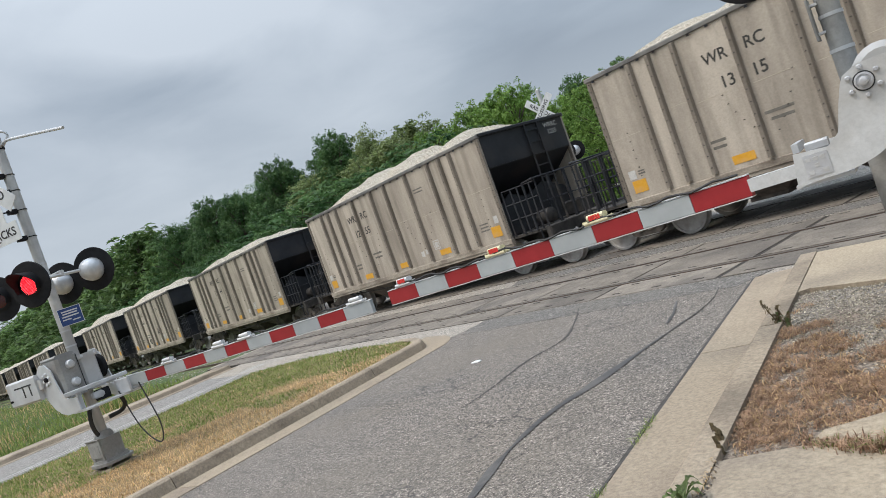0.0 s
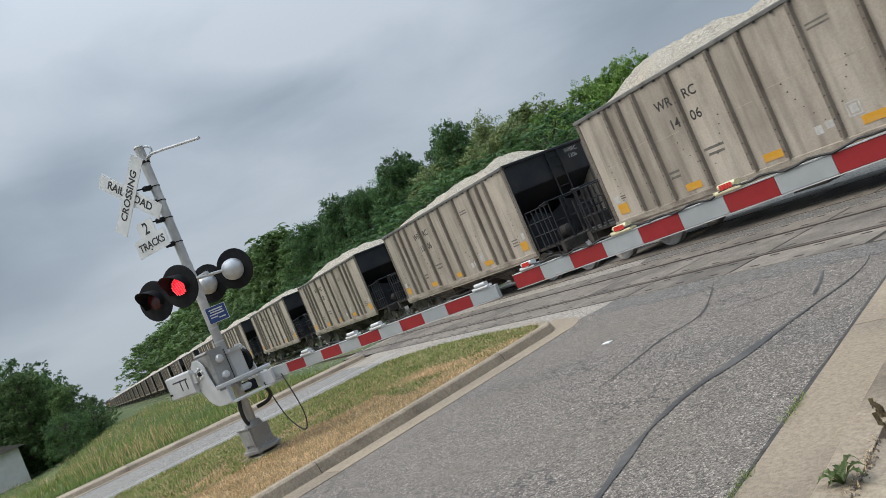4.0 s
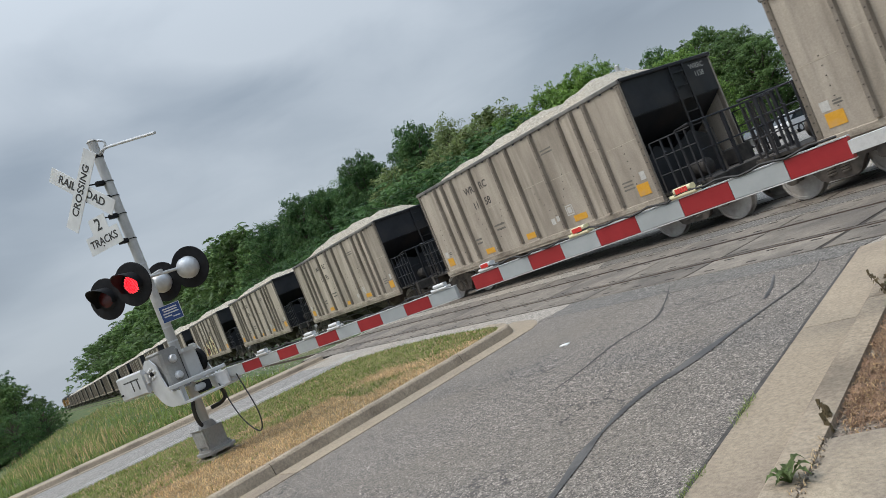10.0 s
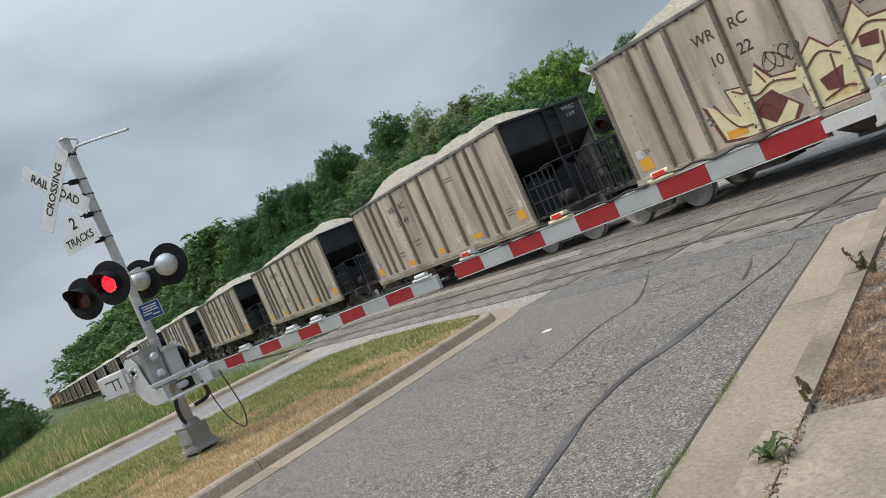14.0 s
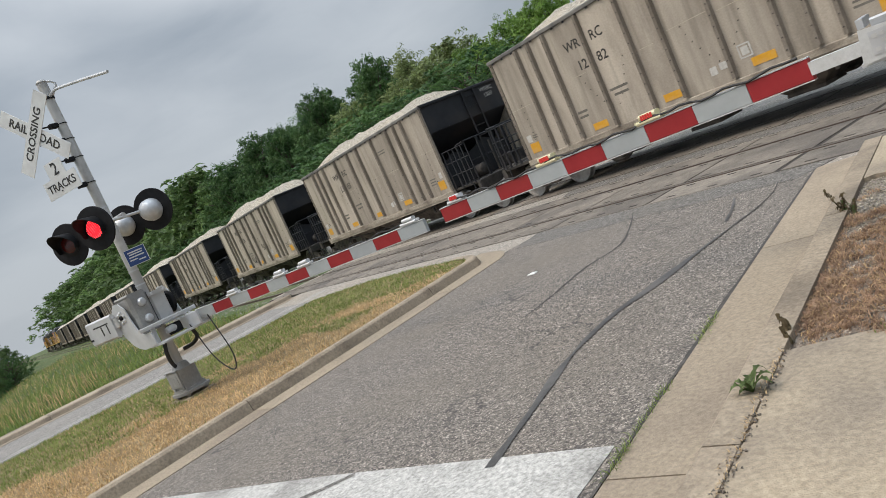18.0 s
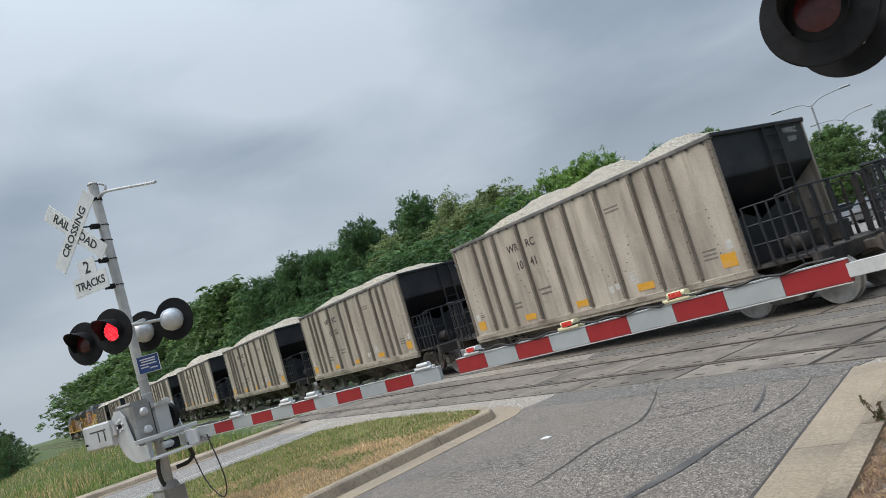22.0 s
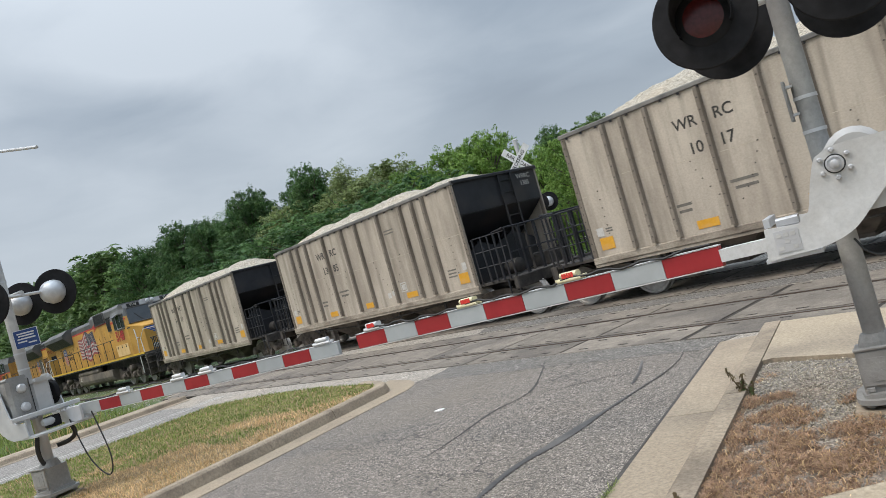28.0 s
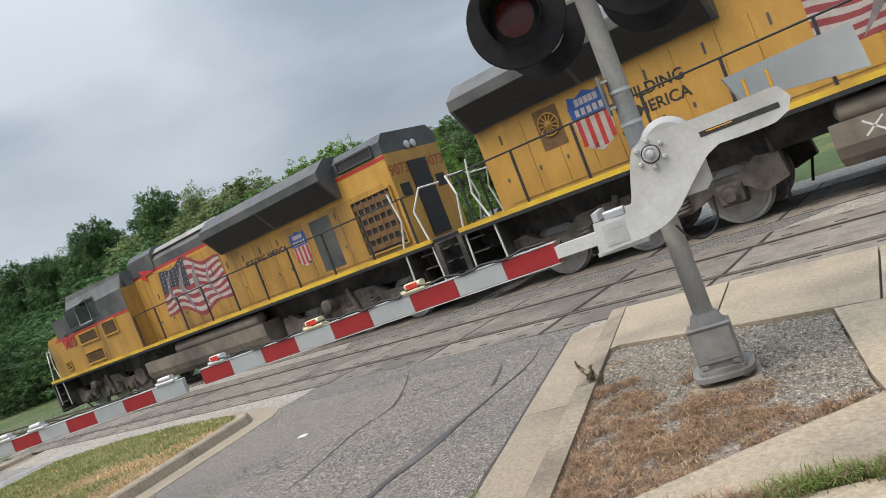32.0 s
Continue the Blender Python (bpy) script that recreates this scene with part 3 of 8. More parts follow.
def text_mesh(body, size, mat, depth=0.002, bold=0.0):
    """Flat lettering in the built-in font, in the x-y plane, centred."""
    key = (body, size, mat.name, bold)
    if key not in TEXTS:
        cu = bpy.data.curves.new("lettering", "FONT")
        cu.body, cu.size, cu.extrude, cu.offset = body, size, depth, bold
        cu.align_x, cu.align_y, cu.resolution_u = "CENTER", "CENTER", 3
        tmp = bpy.data.objects.new("lettering", cu)
        scene.collection.objects.link(tmp)
        bpy.context.view_layer.update()
        me = bpy.data.meshes.new_from_object(tmp.evaluated_get(bpy.context.evaluated_depsgraph_get()))
        me.name = "lettering"
        bpy.data.objects.remove(tmp)
        me.materials.clear()
        me.materials.append(mat)
        TEXTS[key] = me
    return TEXTS[key]


def near_side(x, y, z):
    """A pose for lettering on a wall that faces -y."""
    return pose(x, y, z, 90, 0, 0)


ROAD_D, ROAD_N = Vector((-0.3206, 0.9472, 0)), Vector((0.9472, 0.3206, 0))


def rp(o, a):
    """A place in the plan from the road's frame: o to its right, a along it."""
    p = ROAD_N * o + ROAD_D * a
    return (p.x, p.y)


# ---- ground, roads, kerbs ----
NEAR_RAILS, FAR_RAILS = (8.77, 10.205), (12.6, 14.035)
FAR_TRACK = 13.32


def ground_height(x, y):
    """The land: level round the crossing, falling away beside the line."""
    drop = max(0.0, min(1.0, (-22.5 - x) / 25.0)) * max(0.0, min(1.0, (6.0 - y) / 9.0))
    return -0.06 - 1.7 * drop * drop


def build_ground():
    xs = [-900, -400, -250, -160, -110, -80, -62, -50, -42, -36, -31, -27, -24, -22, -20, -15, -8, 0, 10, 30, 80, 200, 900]
    ys = [-900, -300, -120, -60, -35, -22, -14, -9, -5, -2, 0, 2, 4, 6, 8, 16, 24, 40, 80, 200, 900]
    g = Geo()
    g.v = [(x, y, ground_height(x, y)) for y in ys for x in xs]
    n = len(xs)
    g.f = [(j * n + i, j * n + i + 1, (j + 1) * n + i + 1, (j + 1) * n + i) for j in range(len(ys) - 1) for i in range(n - 1)]
    ob = part("ground", g, GRASS_GROUND, smooth=True)
    tagged(ob, "rough green and straw-coloured grassland beside the railway", "ground", kind="structure")


build_ground()

MEDIAN_R = [(-4.0, -15.0), (-7.1, -3.6), (-8.28, 0.76), (-9.1, 3.8), (-9.8, 6.2)]
MEDIAN_L = [(-16.1, 6.2), (-15.6, 3.0), (-15.1, -1.0), (-13.5, -8.0), (-11.5, -15.0)]
LEFT_FAR = [(-17.0, -22.0), (-19.4, -8.0), (-20.3, -2.0), (-20.7, 3.0), (-21.3, 7.6)]


def build_roads():
    g = Geo().prism([rp(-1.96, -40), rp(-1.96, 8.9), (-4.9, 7.95), (-9.0, 8.1), (-9.8, 8.1), (-9.8, 6.2), (-9.1, 3.8), (-8.28, 0.76), (-7.1, -3.6), (-4.0, -15.0), (2.0, -40)], -0.3, 0.0)
    tagged(part("road_near", g, ASPHALT), "grey asphalt road lane with coarse chippings and tar-sealed cracks", "road", kind="structure")
    g = Geo().prism([MEDIAN_L[4], MEDIAN_L[3], MEDIAN_L[2], MEDIAN_L[1], MEDIAN_L[0], (-16.2, 8.1), (-21.4, 8.1), LEFT_FAR[4], LEFT_FAR[3], LEFT_FAR[2], LEFT_FAR[1], LEFT_FAR[0]], -0.3, -0.004)
    tagged(part("road_far", g, ASPHALT_LEFT), "pale worn asphalt carriageway beyond the grass median", "road", kind="structure")
    g = Geo().prism([(-21.4, 6.7), (-12, 6.7), (-9.9, 7.0), (-4.3, 7.0), (-4.0, 7.3), (30, 7.3), (30, 8.27), (-21.4, 8.27)], -0.3, -0.003)
    g.prism([(-25.0, 8.27), (30, 8.27), (30, 16.2), (-25.0, 16.2)], -0.3, -0.006)
    tagged(part("crossing_surface", g, CROSSING), "dusty tan asphalt and concrete surface of the level crossing", "road", kind="structure")
    g = Geo().prism([(-27, 16.2), (-4.0, 16.2), (-9.0, 34.0), (-18, 60.0), (-40, 60), (-31, 34.0)], -0.3, -0.01)
    tagged(part("road_beyond", g, ASPHALT_LEFT), "grey asphalt road beyond the railway crossing", "road", kind="structure")
    g = Geo().prism([(-9.6, 7.15), (-4.72, 7.35), (-4.55, 7.93), (-9.9, 7.93)], -0.05, 0.003)
    tagged(part("asphalt_patch", g, ASPHALT_DARK), "darker asphalt strip laid before the crossing panels", "road patch", kind="structure")
    g = Geo().prism([(-12.5, 11.1), (-3.0, 11.1), (-2.4, 11.72), (-12.9, 11.72)], -0.05, 0.001)
    tagged(part("asphalt_patch", g, ASPHALT_DARK), "tyre-darkened asphalt between the two tracks", "road patch", kind="structure")


build_roads()


def rail(y, name="rail"):
    t = thing(name, "rusty brown steel rail with a polished running edge", "rail", kind="structure", group="railway rails")
    for x0, x1 in ((-420.0, -21.4), (-21.4, 3.0), (3.0, 160.0)):
        g = Geo().box(x0, x1, y - 0.036, y + 0.036, -0.06, -0.002 + 0.012)
        g.box(x0, x1, y - 0.012, y + 0.012, -0.15, -0.06).box(x0, x1, y - 0.07, y + 0.07, -0.17, -0.15)
        part("rail_section", g, RAIL_STEEL, t)
        part("rail_head", Geo().box(x0, x1, y - 0.03, y + 0.03, 0.010, 0.014), RAIL_TOP, t, "polished steel running surface")
    return t


for y in NEAR_RAILS + FAR_RAILS:
    rail(y)


def build_panels():
    """Worn panels between and beside the rails, with dirt-filled joints and rows of lifting slots."""
    rng = random.Random(31)
    for name, (a, b), rows in (("near", NEAR_RAILS, 6), ("far", FAR_RAILS, 6)):
        g = Geo().box(-24.4, 26.0, a - 0.80, b + 0.80, -0.2, -0.001)
        tagged(part("flangeway", g, FLANGEWAY), "dark dirt-filled joints and flangeways along the rails", "flangeway", kind="structure")
        own = thing("crossing_panels", "worn grey-brown crossing panels between the rails", "crossing panels", kind="structure")
        slots = Geo()
        for y0, y1 in ((a - 0.78, a - 0.06), (a + 0.115, b - 0.115), (b + 0.06, b + 0.78)):
            k = -9
            while k < 14:
                x0, x1 = -5.3 + 2.13 * k, -5.3 + 2.13 * (k + 1)
                w = 0.05 if k in (0, -1) else rng.choice((0.010, 0.014, 0.022))
                sk = 0.05 * (y0 - a)
                part("panel", Geo().prism([(x0 + w + sk, y0), (x1 - w + sk, y0), (x1 - w + sk, y1), (x0 + w + sk, y1)], -0.1, 0.006 + rng.uniform(-0.001, 0.002)), PANEL, own)
                for q in range(3):
                    x = x0 + 0.35 + 0.7 * q + rng.uniform(-0.03, 0.03)
                    for y in (y0 + 0.13, y1 - 0.13):
                        slots.box(x - 0.075, x + 0.075, y - 0.016, y + 0.016, 0.0, 0.0105)
                k += 1
        tagged(part("lifting_slots", slots, FLANGEWAY, own), "dark lifting slots of the panels", kind="stuff")


build_panels()


def build_ballast():
    rng = random.Random(5)
    for name, x0, x1 in (("ballast_bed_west", -420.0, -21.6), ("ballast_bed_east", 8.0, 160.0)):
        g = Geo().prism([(x0, 6.9), (x1, 6.9), (x1, 16.4), (x0, 16.4)], -0.5, -0.10)
        tagged(part(name, g, BALLAST), "grey crushed-stone ballast under the tracks", "ballast", kind="structure")
    g = Geo()
    for k in range(9000):
        x, y, s = -21.8 - 50 * rng.random() ** 1.6, rng.uniform(6.6, 16.4), rng.uniform(0.03, 0.075)
        if min(abs(y - r) for r in NEAR_RAILS + FAR_RAILS) < 0.09:
            continue
        m = pose(x, y, -0.09, rng.uniform(0, 360), rng.uniform(0, 360), 0)
        n = len(g.v)
        g.v += [tuple(m @ Vector(p)) for p in ((s, 0, 0), (-s * 0.8, s * 0.5, 0), (-s * 0.5, -s * 0.8, 0), (0, 0, s), (0, 0.1 * s, -s))]
        g.f += [(n + a, n + b, n + c) for a, b, c in ((0, 1, 3), (1, 2, 3), (2, 0, 3), (1, 0, 4), (2, 1, 4), (0, 2, 4))]
    tagged(part("ballast_stones", g, BALLAST), "loose grey ballast stones along the line", "stones", kind="stuff")
    ties = thing("ties", "weathered timber cross ties in the ballast", "railway ties", kind="structure")
    me = Geo().box(-0.11, 0.11, -1.3, 1.3, -0.2, -0.075).mesh("tie", TRUCK)
    for k in range(110):
        for yc in ((NEAR_RAILS[0] + NEAR_RAILS[1]) / 2, FAR_TRACK):
            part("tie", me, TRUCK, ties, at=pose(-22.0 - 0.55 * k, yc, 0, 0, 0, rng.uniform(-1.5, 1.5)))


build_ballast()


def strip(left, right, z0, z1):
    """A prism between two lines of plan points."""
    return Geo().prism(list(right) + list(reversed(left)), z0, z1)


def offset_line(pts, d):
    """A line of plan points shifted to its left by d."""
    out = []
    for i, p in enumerate(pts):
        a, b = Vector(pts[max(i - 1, 0)]), Vector(pts[min(i + 1, len(pts) - 1)])
        t = (b - a).normalized()
        out.append((p[0] - t.y * d, p[1] + t.x * d))
    return out


def smooth_line(pts, step=0.4):
    """Catmull-Rom through plan points."""
    P = [Vector(p) for p in pts]
    P = [P[0] * 2 - P[1]] + P + [P[-1] * 2 - P[-2]]
    out = []
    for i in range(1, len(P) - 2):
        n = max(2, int((P[i + 1] - P[i]).length / step))
        for k in range(n):
            t = k / n
            a, b, c, d = P[i - 1], P[i], P[i + 1], P[i + 2]
            out.append(tuple(0.5 * ((2 * b) + (c - a) * t + (2 * a - 5 * b + 4 * c - d) * t * t + (3 * b - a - 3 * c + d) * t ** 3)))
    out.append(tuple(P[-2]))
    return out


def kerb_run(owner, line, width, gutter, height, side, seg=3.05):
    """Kerb stones and gutter slabs along a line, in pieces with open joints. side 1: the gutter lies to the right of the line's way."""
    acc, cuts, start = 0.0, [], 0
    for i in range(1, len(line)):
        acc += (Vector(line[i]) - Vector(line[i - 1])).length
        if acc >= seg or i == len(line) - 1:
            cuts.append((start, i))
            start, acc = i, 0.0
    for a, b in cuts:
        ln = [Vector(p) for p in line[a:b + 1]]
        if len(ln) < 2:
            continue
        d0, d1 = (ln[1] - ln[0]).normalized() * 0.006, (ln[-1] - ln[-2]).normalized() * 0.006
        ln[0], ln[-1] = ln[0] + d0, ln[-1] - d1
        ln = [tuple(p) for p in ln]
        back, lip = offset_line(ln, side * width), offset_line(ln, -side * 0.035)
        g = Geo()
        prof = [(back, -0.25), (back, height - 0.004), (offset_line(ln, side * 0.03), height), (ln, height - 0.025), (lip, 0.012), (lip, -0.25)]
        n, k = len(g.v), len(ln)
        for pl, z in prof:
            g.v += [(p[0], p[1], z) for p in pl]
        for r in range(len(prof) - 1):
            for i in range(k - 1):
                q = (n + r * k + i, n + r * k + i + 1, n + (r + 1) * k + i + 1, n + (r + 1) * k + i)
                g.f.append(q if side < 0 else q[::-1])
        for i in (0, k - 1):
            f = tuple(n + r * k + i for r in range(len(prof)))
            g.f.append(f)
        part("kerb_stone", g, KERB, owner)
        if gutter:
            out = offset_line(ln, -side * (0.035 + gutter))
            g = Geo()
            pl = list(lip) + list(reversed(out))
            g.prism(pl if side < 0 else pl[::-1], -0.2, 0.0075)
            part("gutter_slab", g, CONCRETE, owner)


def build_kerbs():
    line = smooth_line([rp(-1.45, a) for a in (-14, -8, -2, 0, 2, 4, 6, 7.4, 8.72)], 0.6)
    k = thing("kerb_near", "weathered tan concrete kerb and gutter with joints and cracks", "kerb", kind="structure")
    kerb_run(k, line, 0.19, 0.46, 0.13, -1)
    nose = [(-9.8, 6.2), (-9.95, 6.6), (-10.35, 6.85), (-11.0, 6.95)]
    line = smooth_line(MEDIAN_R + nose[1:], 0.35)
    k = thing("kerb_median", "weathered tan concrete kerb and gutter round the grass median", "kerb", kind="structure")
    kerb_run(k, line, 0.17, 0.42, 0.15, 1, 3.4)
    line = smooth_line(LEFT_FAR, 0.8)
    k = thing("kerb_far", "tan concrete kerb and strip along the far carriageway", "kerb", kind="structure")
    kerb_run(k, line, 0.9, 0.35, 0.12, 1, 4.0)


build_kerbs()


def build_median():
    inner = offset_line(smooth_line(MEDIAN_R + [(-9.95, 6.6), (-10.35, 6.85), (-11.0, 6.95)], 0.35), 0.16)
    outline = inner + [(-12.5, 6.9), (-14.5, 6.75)] + MEDIAN_L
    g = Geo().prism(outline, -0.3, lambda x, y: 0.125)
    tagged(part("median_ground", g, MEDIAN_SOIL), "grass median with green turf fading to dry straw", "grass median", kind="structure")
    return outline


MEDIAN_OUTLINE = build_median()

DIRT_POLY = [(-2.33, 2.98), (-1.97, 3.32), (-1.45, 3.85), (-0.93, 4.33), (-1.03, 4.62), (-1.48, 6.07), (-3.34, 6.25)]


def build_pavement():
    own = thing("pavement", "pale tan concrete sidewalk slabs beside the road", "sidewalk", kind="structure")
    bk = lambda a: rp(-1.255, a)
    slabs = [
        [bk(-14), rp(6, -14), rp(6, -6.02), bk(-6.02)],
        [bk(-6.0), rp(6, -6.0), rp(6, -2.02), bk(-2.02)],
        [bk(-2.0), rp(6, -2.0), rp(6, 0.98), bk(0.98)],
        [bk(1.0), rp(6, 1.0), (5.0, 3.5), (-0.80, 3.43), (-1.30, 3.23), (-1.62, 3.16), (-1.98, 3.18), (-2.33, 2.98), bk(3.50)],
        [(-1.96, 3.24), (-1.60, 3.22), (-1.28, 3.29), (-0.79, 3.50), (5.0, 3.58), (5.0, 4.36), (-0.93, 4.33), (-1.45, 3.85), (-1.95, 3.36)],
        [(-0.92, 4.36), (5.0, 4.39), (5.0, 6.03), (-1.46, 6.07), (-1.02, 4.62)],
        [(-3.36, 6.28), (-2.45, 6.19), (-2.80, 7.88), bk(8.7), bk(6.98)],
        [(-2.43, 6.18), (-1.15, 6.08), (-1.38, 7.86), (-2.78, 7.88)],
        [(-1.13, 6.08), (1.0, 6.04), (1.0, 7.82), (-1.36, 7.86)],
        [(1.02, 6.04), (5.0, 6.04), (5.0, 7.8), (1.02, 7.82)],
    ]
    for s in slabs:
        part("slab", Geo().prism(s, -0.2, 0.118), PAVING, own)
    g = Geo().prism(DIRT_POLY + [bk(6.95), bk(3.52)], -0.2, 0.085)
    g.lathe([(0.84, 0.07), (0.70, 0.09), (0.5, 0.10), (0.3, 0.11), (0.1, 0.114)], Matrix.Translation((-1.92, 4.90, 0)), 28)
    tagged(part("planting_ground", g, DIRT), "bare dusty dirt with dry weeds and white stones", "dirt", kind="structure")


build_pavement()


def ribbon(name, pts, width, z, mat, label, rng, wob=0.25):
    """A thin uneven strip laid on the road along plan points."""
    ln = smooth_line(pts, 0.12)
    end = len(ln) - 1
    ws = [width * (1 + wob * (noise.noise((p[0] * 3, p[1] * 3, width * 70)))) * (0.35 + 0.65 * min(1.0, i / 14.0, (end - i) / 6.0 + 0.3)) for i, p in enumerate(ln)]
    a = [offset_line(ln, w / 2)[i] for i, w in enumerate(ws)]
    b = [offset_line(ln, -w / 2)[i] for i, w in enumerate(ws)]
    g = Geo()
    n = len(ln)
    g.v = [(p[0], p[1], z) for p in a] + [(p[0], p[1], z) for p in b]
    g.f = [(i, n + i, n + i + 1, i + 1) for i in range(n - 1)]
    return tagged(part(name, g, mat), label, "road crack", kind="structure")


def build_road_marks():
    rng = random.Random(2)
    S = 1.05
    main = [(-4.66, 6.45), (-4.62, 5.9), (-4.56, 5.2), (-4.5, 4.5), (-4.47, 3.88), (-4.24, 3.15), (-3.88, 2.45), (-3.58, 1.84)]
    ribbon("tar_seam", main, 0.078, 0.0064, TAR, "wavy black tar seam sealing a road crack", rng, 0.9)
    ribbon("road_crack", [(-5.0, 7.45), (-4.78, 6.95), (-4.66, 6.42), (-4.63, 6.0)], 0.03, 0.0056, CRACK, "thin dark crack running on from the tar seam", rng, 0.9)
    ribbon("road_crack", [(-7.41, 7.66), (-6.79, 6.86), (-6.28, 6.07), (-6.22, 5.37), (-5.97, 4.6), (-5.85, 4.1)], 0.034, 0.004, CRACK, "thin dark crack across the asphalt", rng, 0.8)
    ribbon("road_crack", [(-6.28, 6.07), (-5.8, 6.2), (-5.5, 6.47), (-5.15, 6.6)], 0.026, 0.0044, CRACK, "thin dark crack across the asphalt", rng, 0.8)
    ribbon("road_crack", [(-7.72, 6.5), (-7.56, 7.1), (-7.3, 7.4), (-6.9, 7.1)], 0.022, 0.0048, CRACK, "thin dark crack across the asphalt", rng, 0.8)
    ribbon("road_crack", [rp(-1.965, a) for a in (-2.0, 0.5, 2.0, 3.5, 5.0, 6.5, 8.7)], 0.032, 0.004, CRACK, "dark joint between asphalt and gutter", rng, 0.9)
    ribbon("road_crack", [(-5.36, 7.1), (-5.04, 6.56), (-4.85, 6.15)], 0.06, 0.0058, TAR, "short wide sealed crack in the asphalt", rng, 0.6)
    for k in range(9):
        x, y = rng.uniform(-8.2, -3.4), rng.uniform(1.0, 6.8)
        a = rng.uniform(0, 6.28)
        pts = [(x, y)]
        for q in range(4):
            a += rng.uniform(-0.7, 0.7)
            pts.append((pts[-1][0] + 0.22 * math.cos(a), pts[-1][1] + 0.22 * math.sin(a)))
        if all(p[0] > -8.0 and Vector(p).to_3d().dot(ROAD_N) < -2.1 for p in pts):
            ribbon("road_crack", pts, 0.013, 0.0052, CRACK, "hairline crack in the asphalt", rng, 0.9)
    # stop line
    g = Geo().prism([(x * S, y * S) for x, y in [(-2.58, 1.55), (-2.75, 2.08), (-4.75, 1.40), (-7.25, 0.45), (-7.05, 0.02), (-4.6, 0.9)]], -0.01, 0.005)
    tagged(part("stop_line", g, WHITE_PAINT), "worn white stop line painted across the lane", "road marking", kind="structure")
    ribbon("tar_seam", [(x * S, y * S) for x, y in [(-4.55, 1.45), (-4.75, 1.1), (-5.1, 0.6)]], 0.14, 0.0075, ASPHALT_DARK, "dark tyre-worn gap in the stop line", rng)
    g = Geo()
    for o in (0.0, 0.28):
        a = offset_line(smooth_line([(-16.0, -10.0), (-16.9, 0.0), (-17.6, 4.0), (-18.6, 7.6)], 0.5), o)
        b = offset_line(a, 0.10)
        n = len(g.v)
        k = len(a)
        g.v += [(p[0], p[1], 0.002) for p in a] + [(p[0], p[1], 0.002) for p in b]
        g.f += [(n + i, n + i + 1, n + k + i + 1, n + k + i) for i in range(k - 1)]
    tagged(part("lane_line", g, WHITE_PAINT), "pair of worn white lane lines on the far carriageway", "road marking", kind="structure")
    g = Geo().prism([(-7.40, 5.50), (-7.28, 5.52), (-7.30, 5.60), (-7.39, 5.58)], 0.0, 0.012)
    tagged(part("paper_scrap", g, PAPER), "small white paper scrap lying on the asphalt", "litter")


build_road_marks()

# ---- crossing signals ----
MINUS_D = -ROAD_D


def facing(x, y, z, n):
    """A pose whose local -y looks along the plan direction n."""
    return pose(x, y, z, 0, 0, math.degrees(math.atan2(n.x, -n.y)))


def build_head(parent, at, lit):
    """A flasher head: local -y is its front."""
    R = pose(0, 0, 0, 90, 0, 0)
    disc = part("backboard", Geo().lathe([(0.305, -0.012), (0.308, 0.0), (0.30, 0.012), (0.16, 0.014)], R, 40), BLACK, parent, "round black backboard", True, at=at)
    g = Geo()
    n = 30
    for k in range(n + 1):
        t = math.pi * (-0.16 + 1.32 * k / n)
        dep = 0.30 * (0.35 + 0.65 * math.sin(max(0.0, min(math.pi, t))))
        for r in (0.172, 0.165):
            for d in (0.01, dep):
                g.v.append((r * math.cos(t), -d, r * math.sin(t)))
    for k in range(n):
        a, b = 4 * k, 4 * k + 4
        g.f += [(a, b, b + 1, a + 1), (a + 2, a + 3, b + 3, b + 2), (a + 1, b + 1, b + 3, a + 3)]
    part("visor", g, BLACK, disc, "deep black lamp visor")
    part("lens", Geo().lathe([(0.152, 0.0), (0.14, 0.022), (0.08, 0.034), (0.02, 0.036)], R, 28), RED_LIT if lit else RED_DARK, disc, "lit red lamp lens" if lit else "dark red lamp lens", True)
    if lit:
        g = Geo()
        for i in range(-7, 8):
            for j in range(-8, 9):
                x, z = (i + 0.5 * (j % 2)) * 0.0195, j * 0.0169
                if x * x + z * z < 0.135 ** 2:
                    y = -0.024 - 0.012 * (1 - (x * x + z * z) / 0.135 ** 2)
                    g.lathe([(0.0062, 0), (0.003, 0.004)], pose(x, y, z, 90, 0, 0), 5)
        part("led_dots", g, RED_DOT, disc, "bright red diodes")
    part("housing", Geo().lathe([(0.16, -0.012), (0.165, -0.05), (0.15, -0.13), (0.11, -0.19), (0.05, -0.22), (0.015, -0.225)], R, 24), GLOBE, disc, "rounded grey lamp housing", True)
    part("rim", Geo().lathe([(0.163, 0.005), (0.17, 0.018), (0.158, 0.026)], R, 28), BLACK, disc, "", True)
    return disc


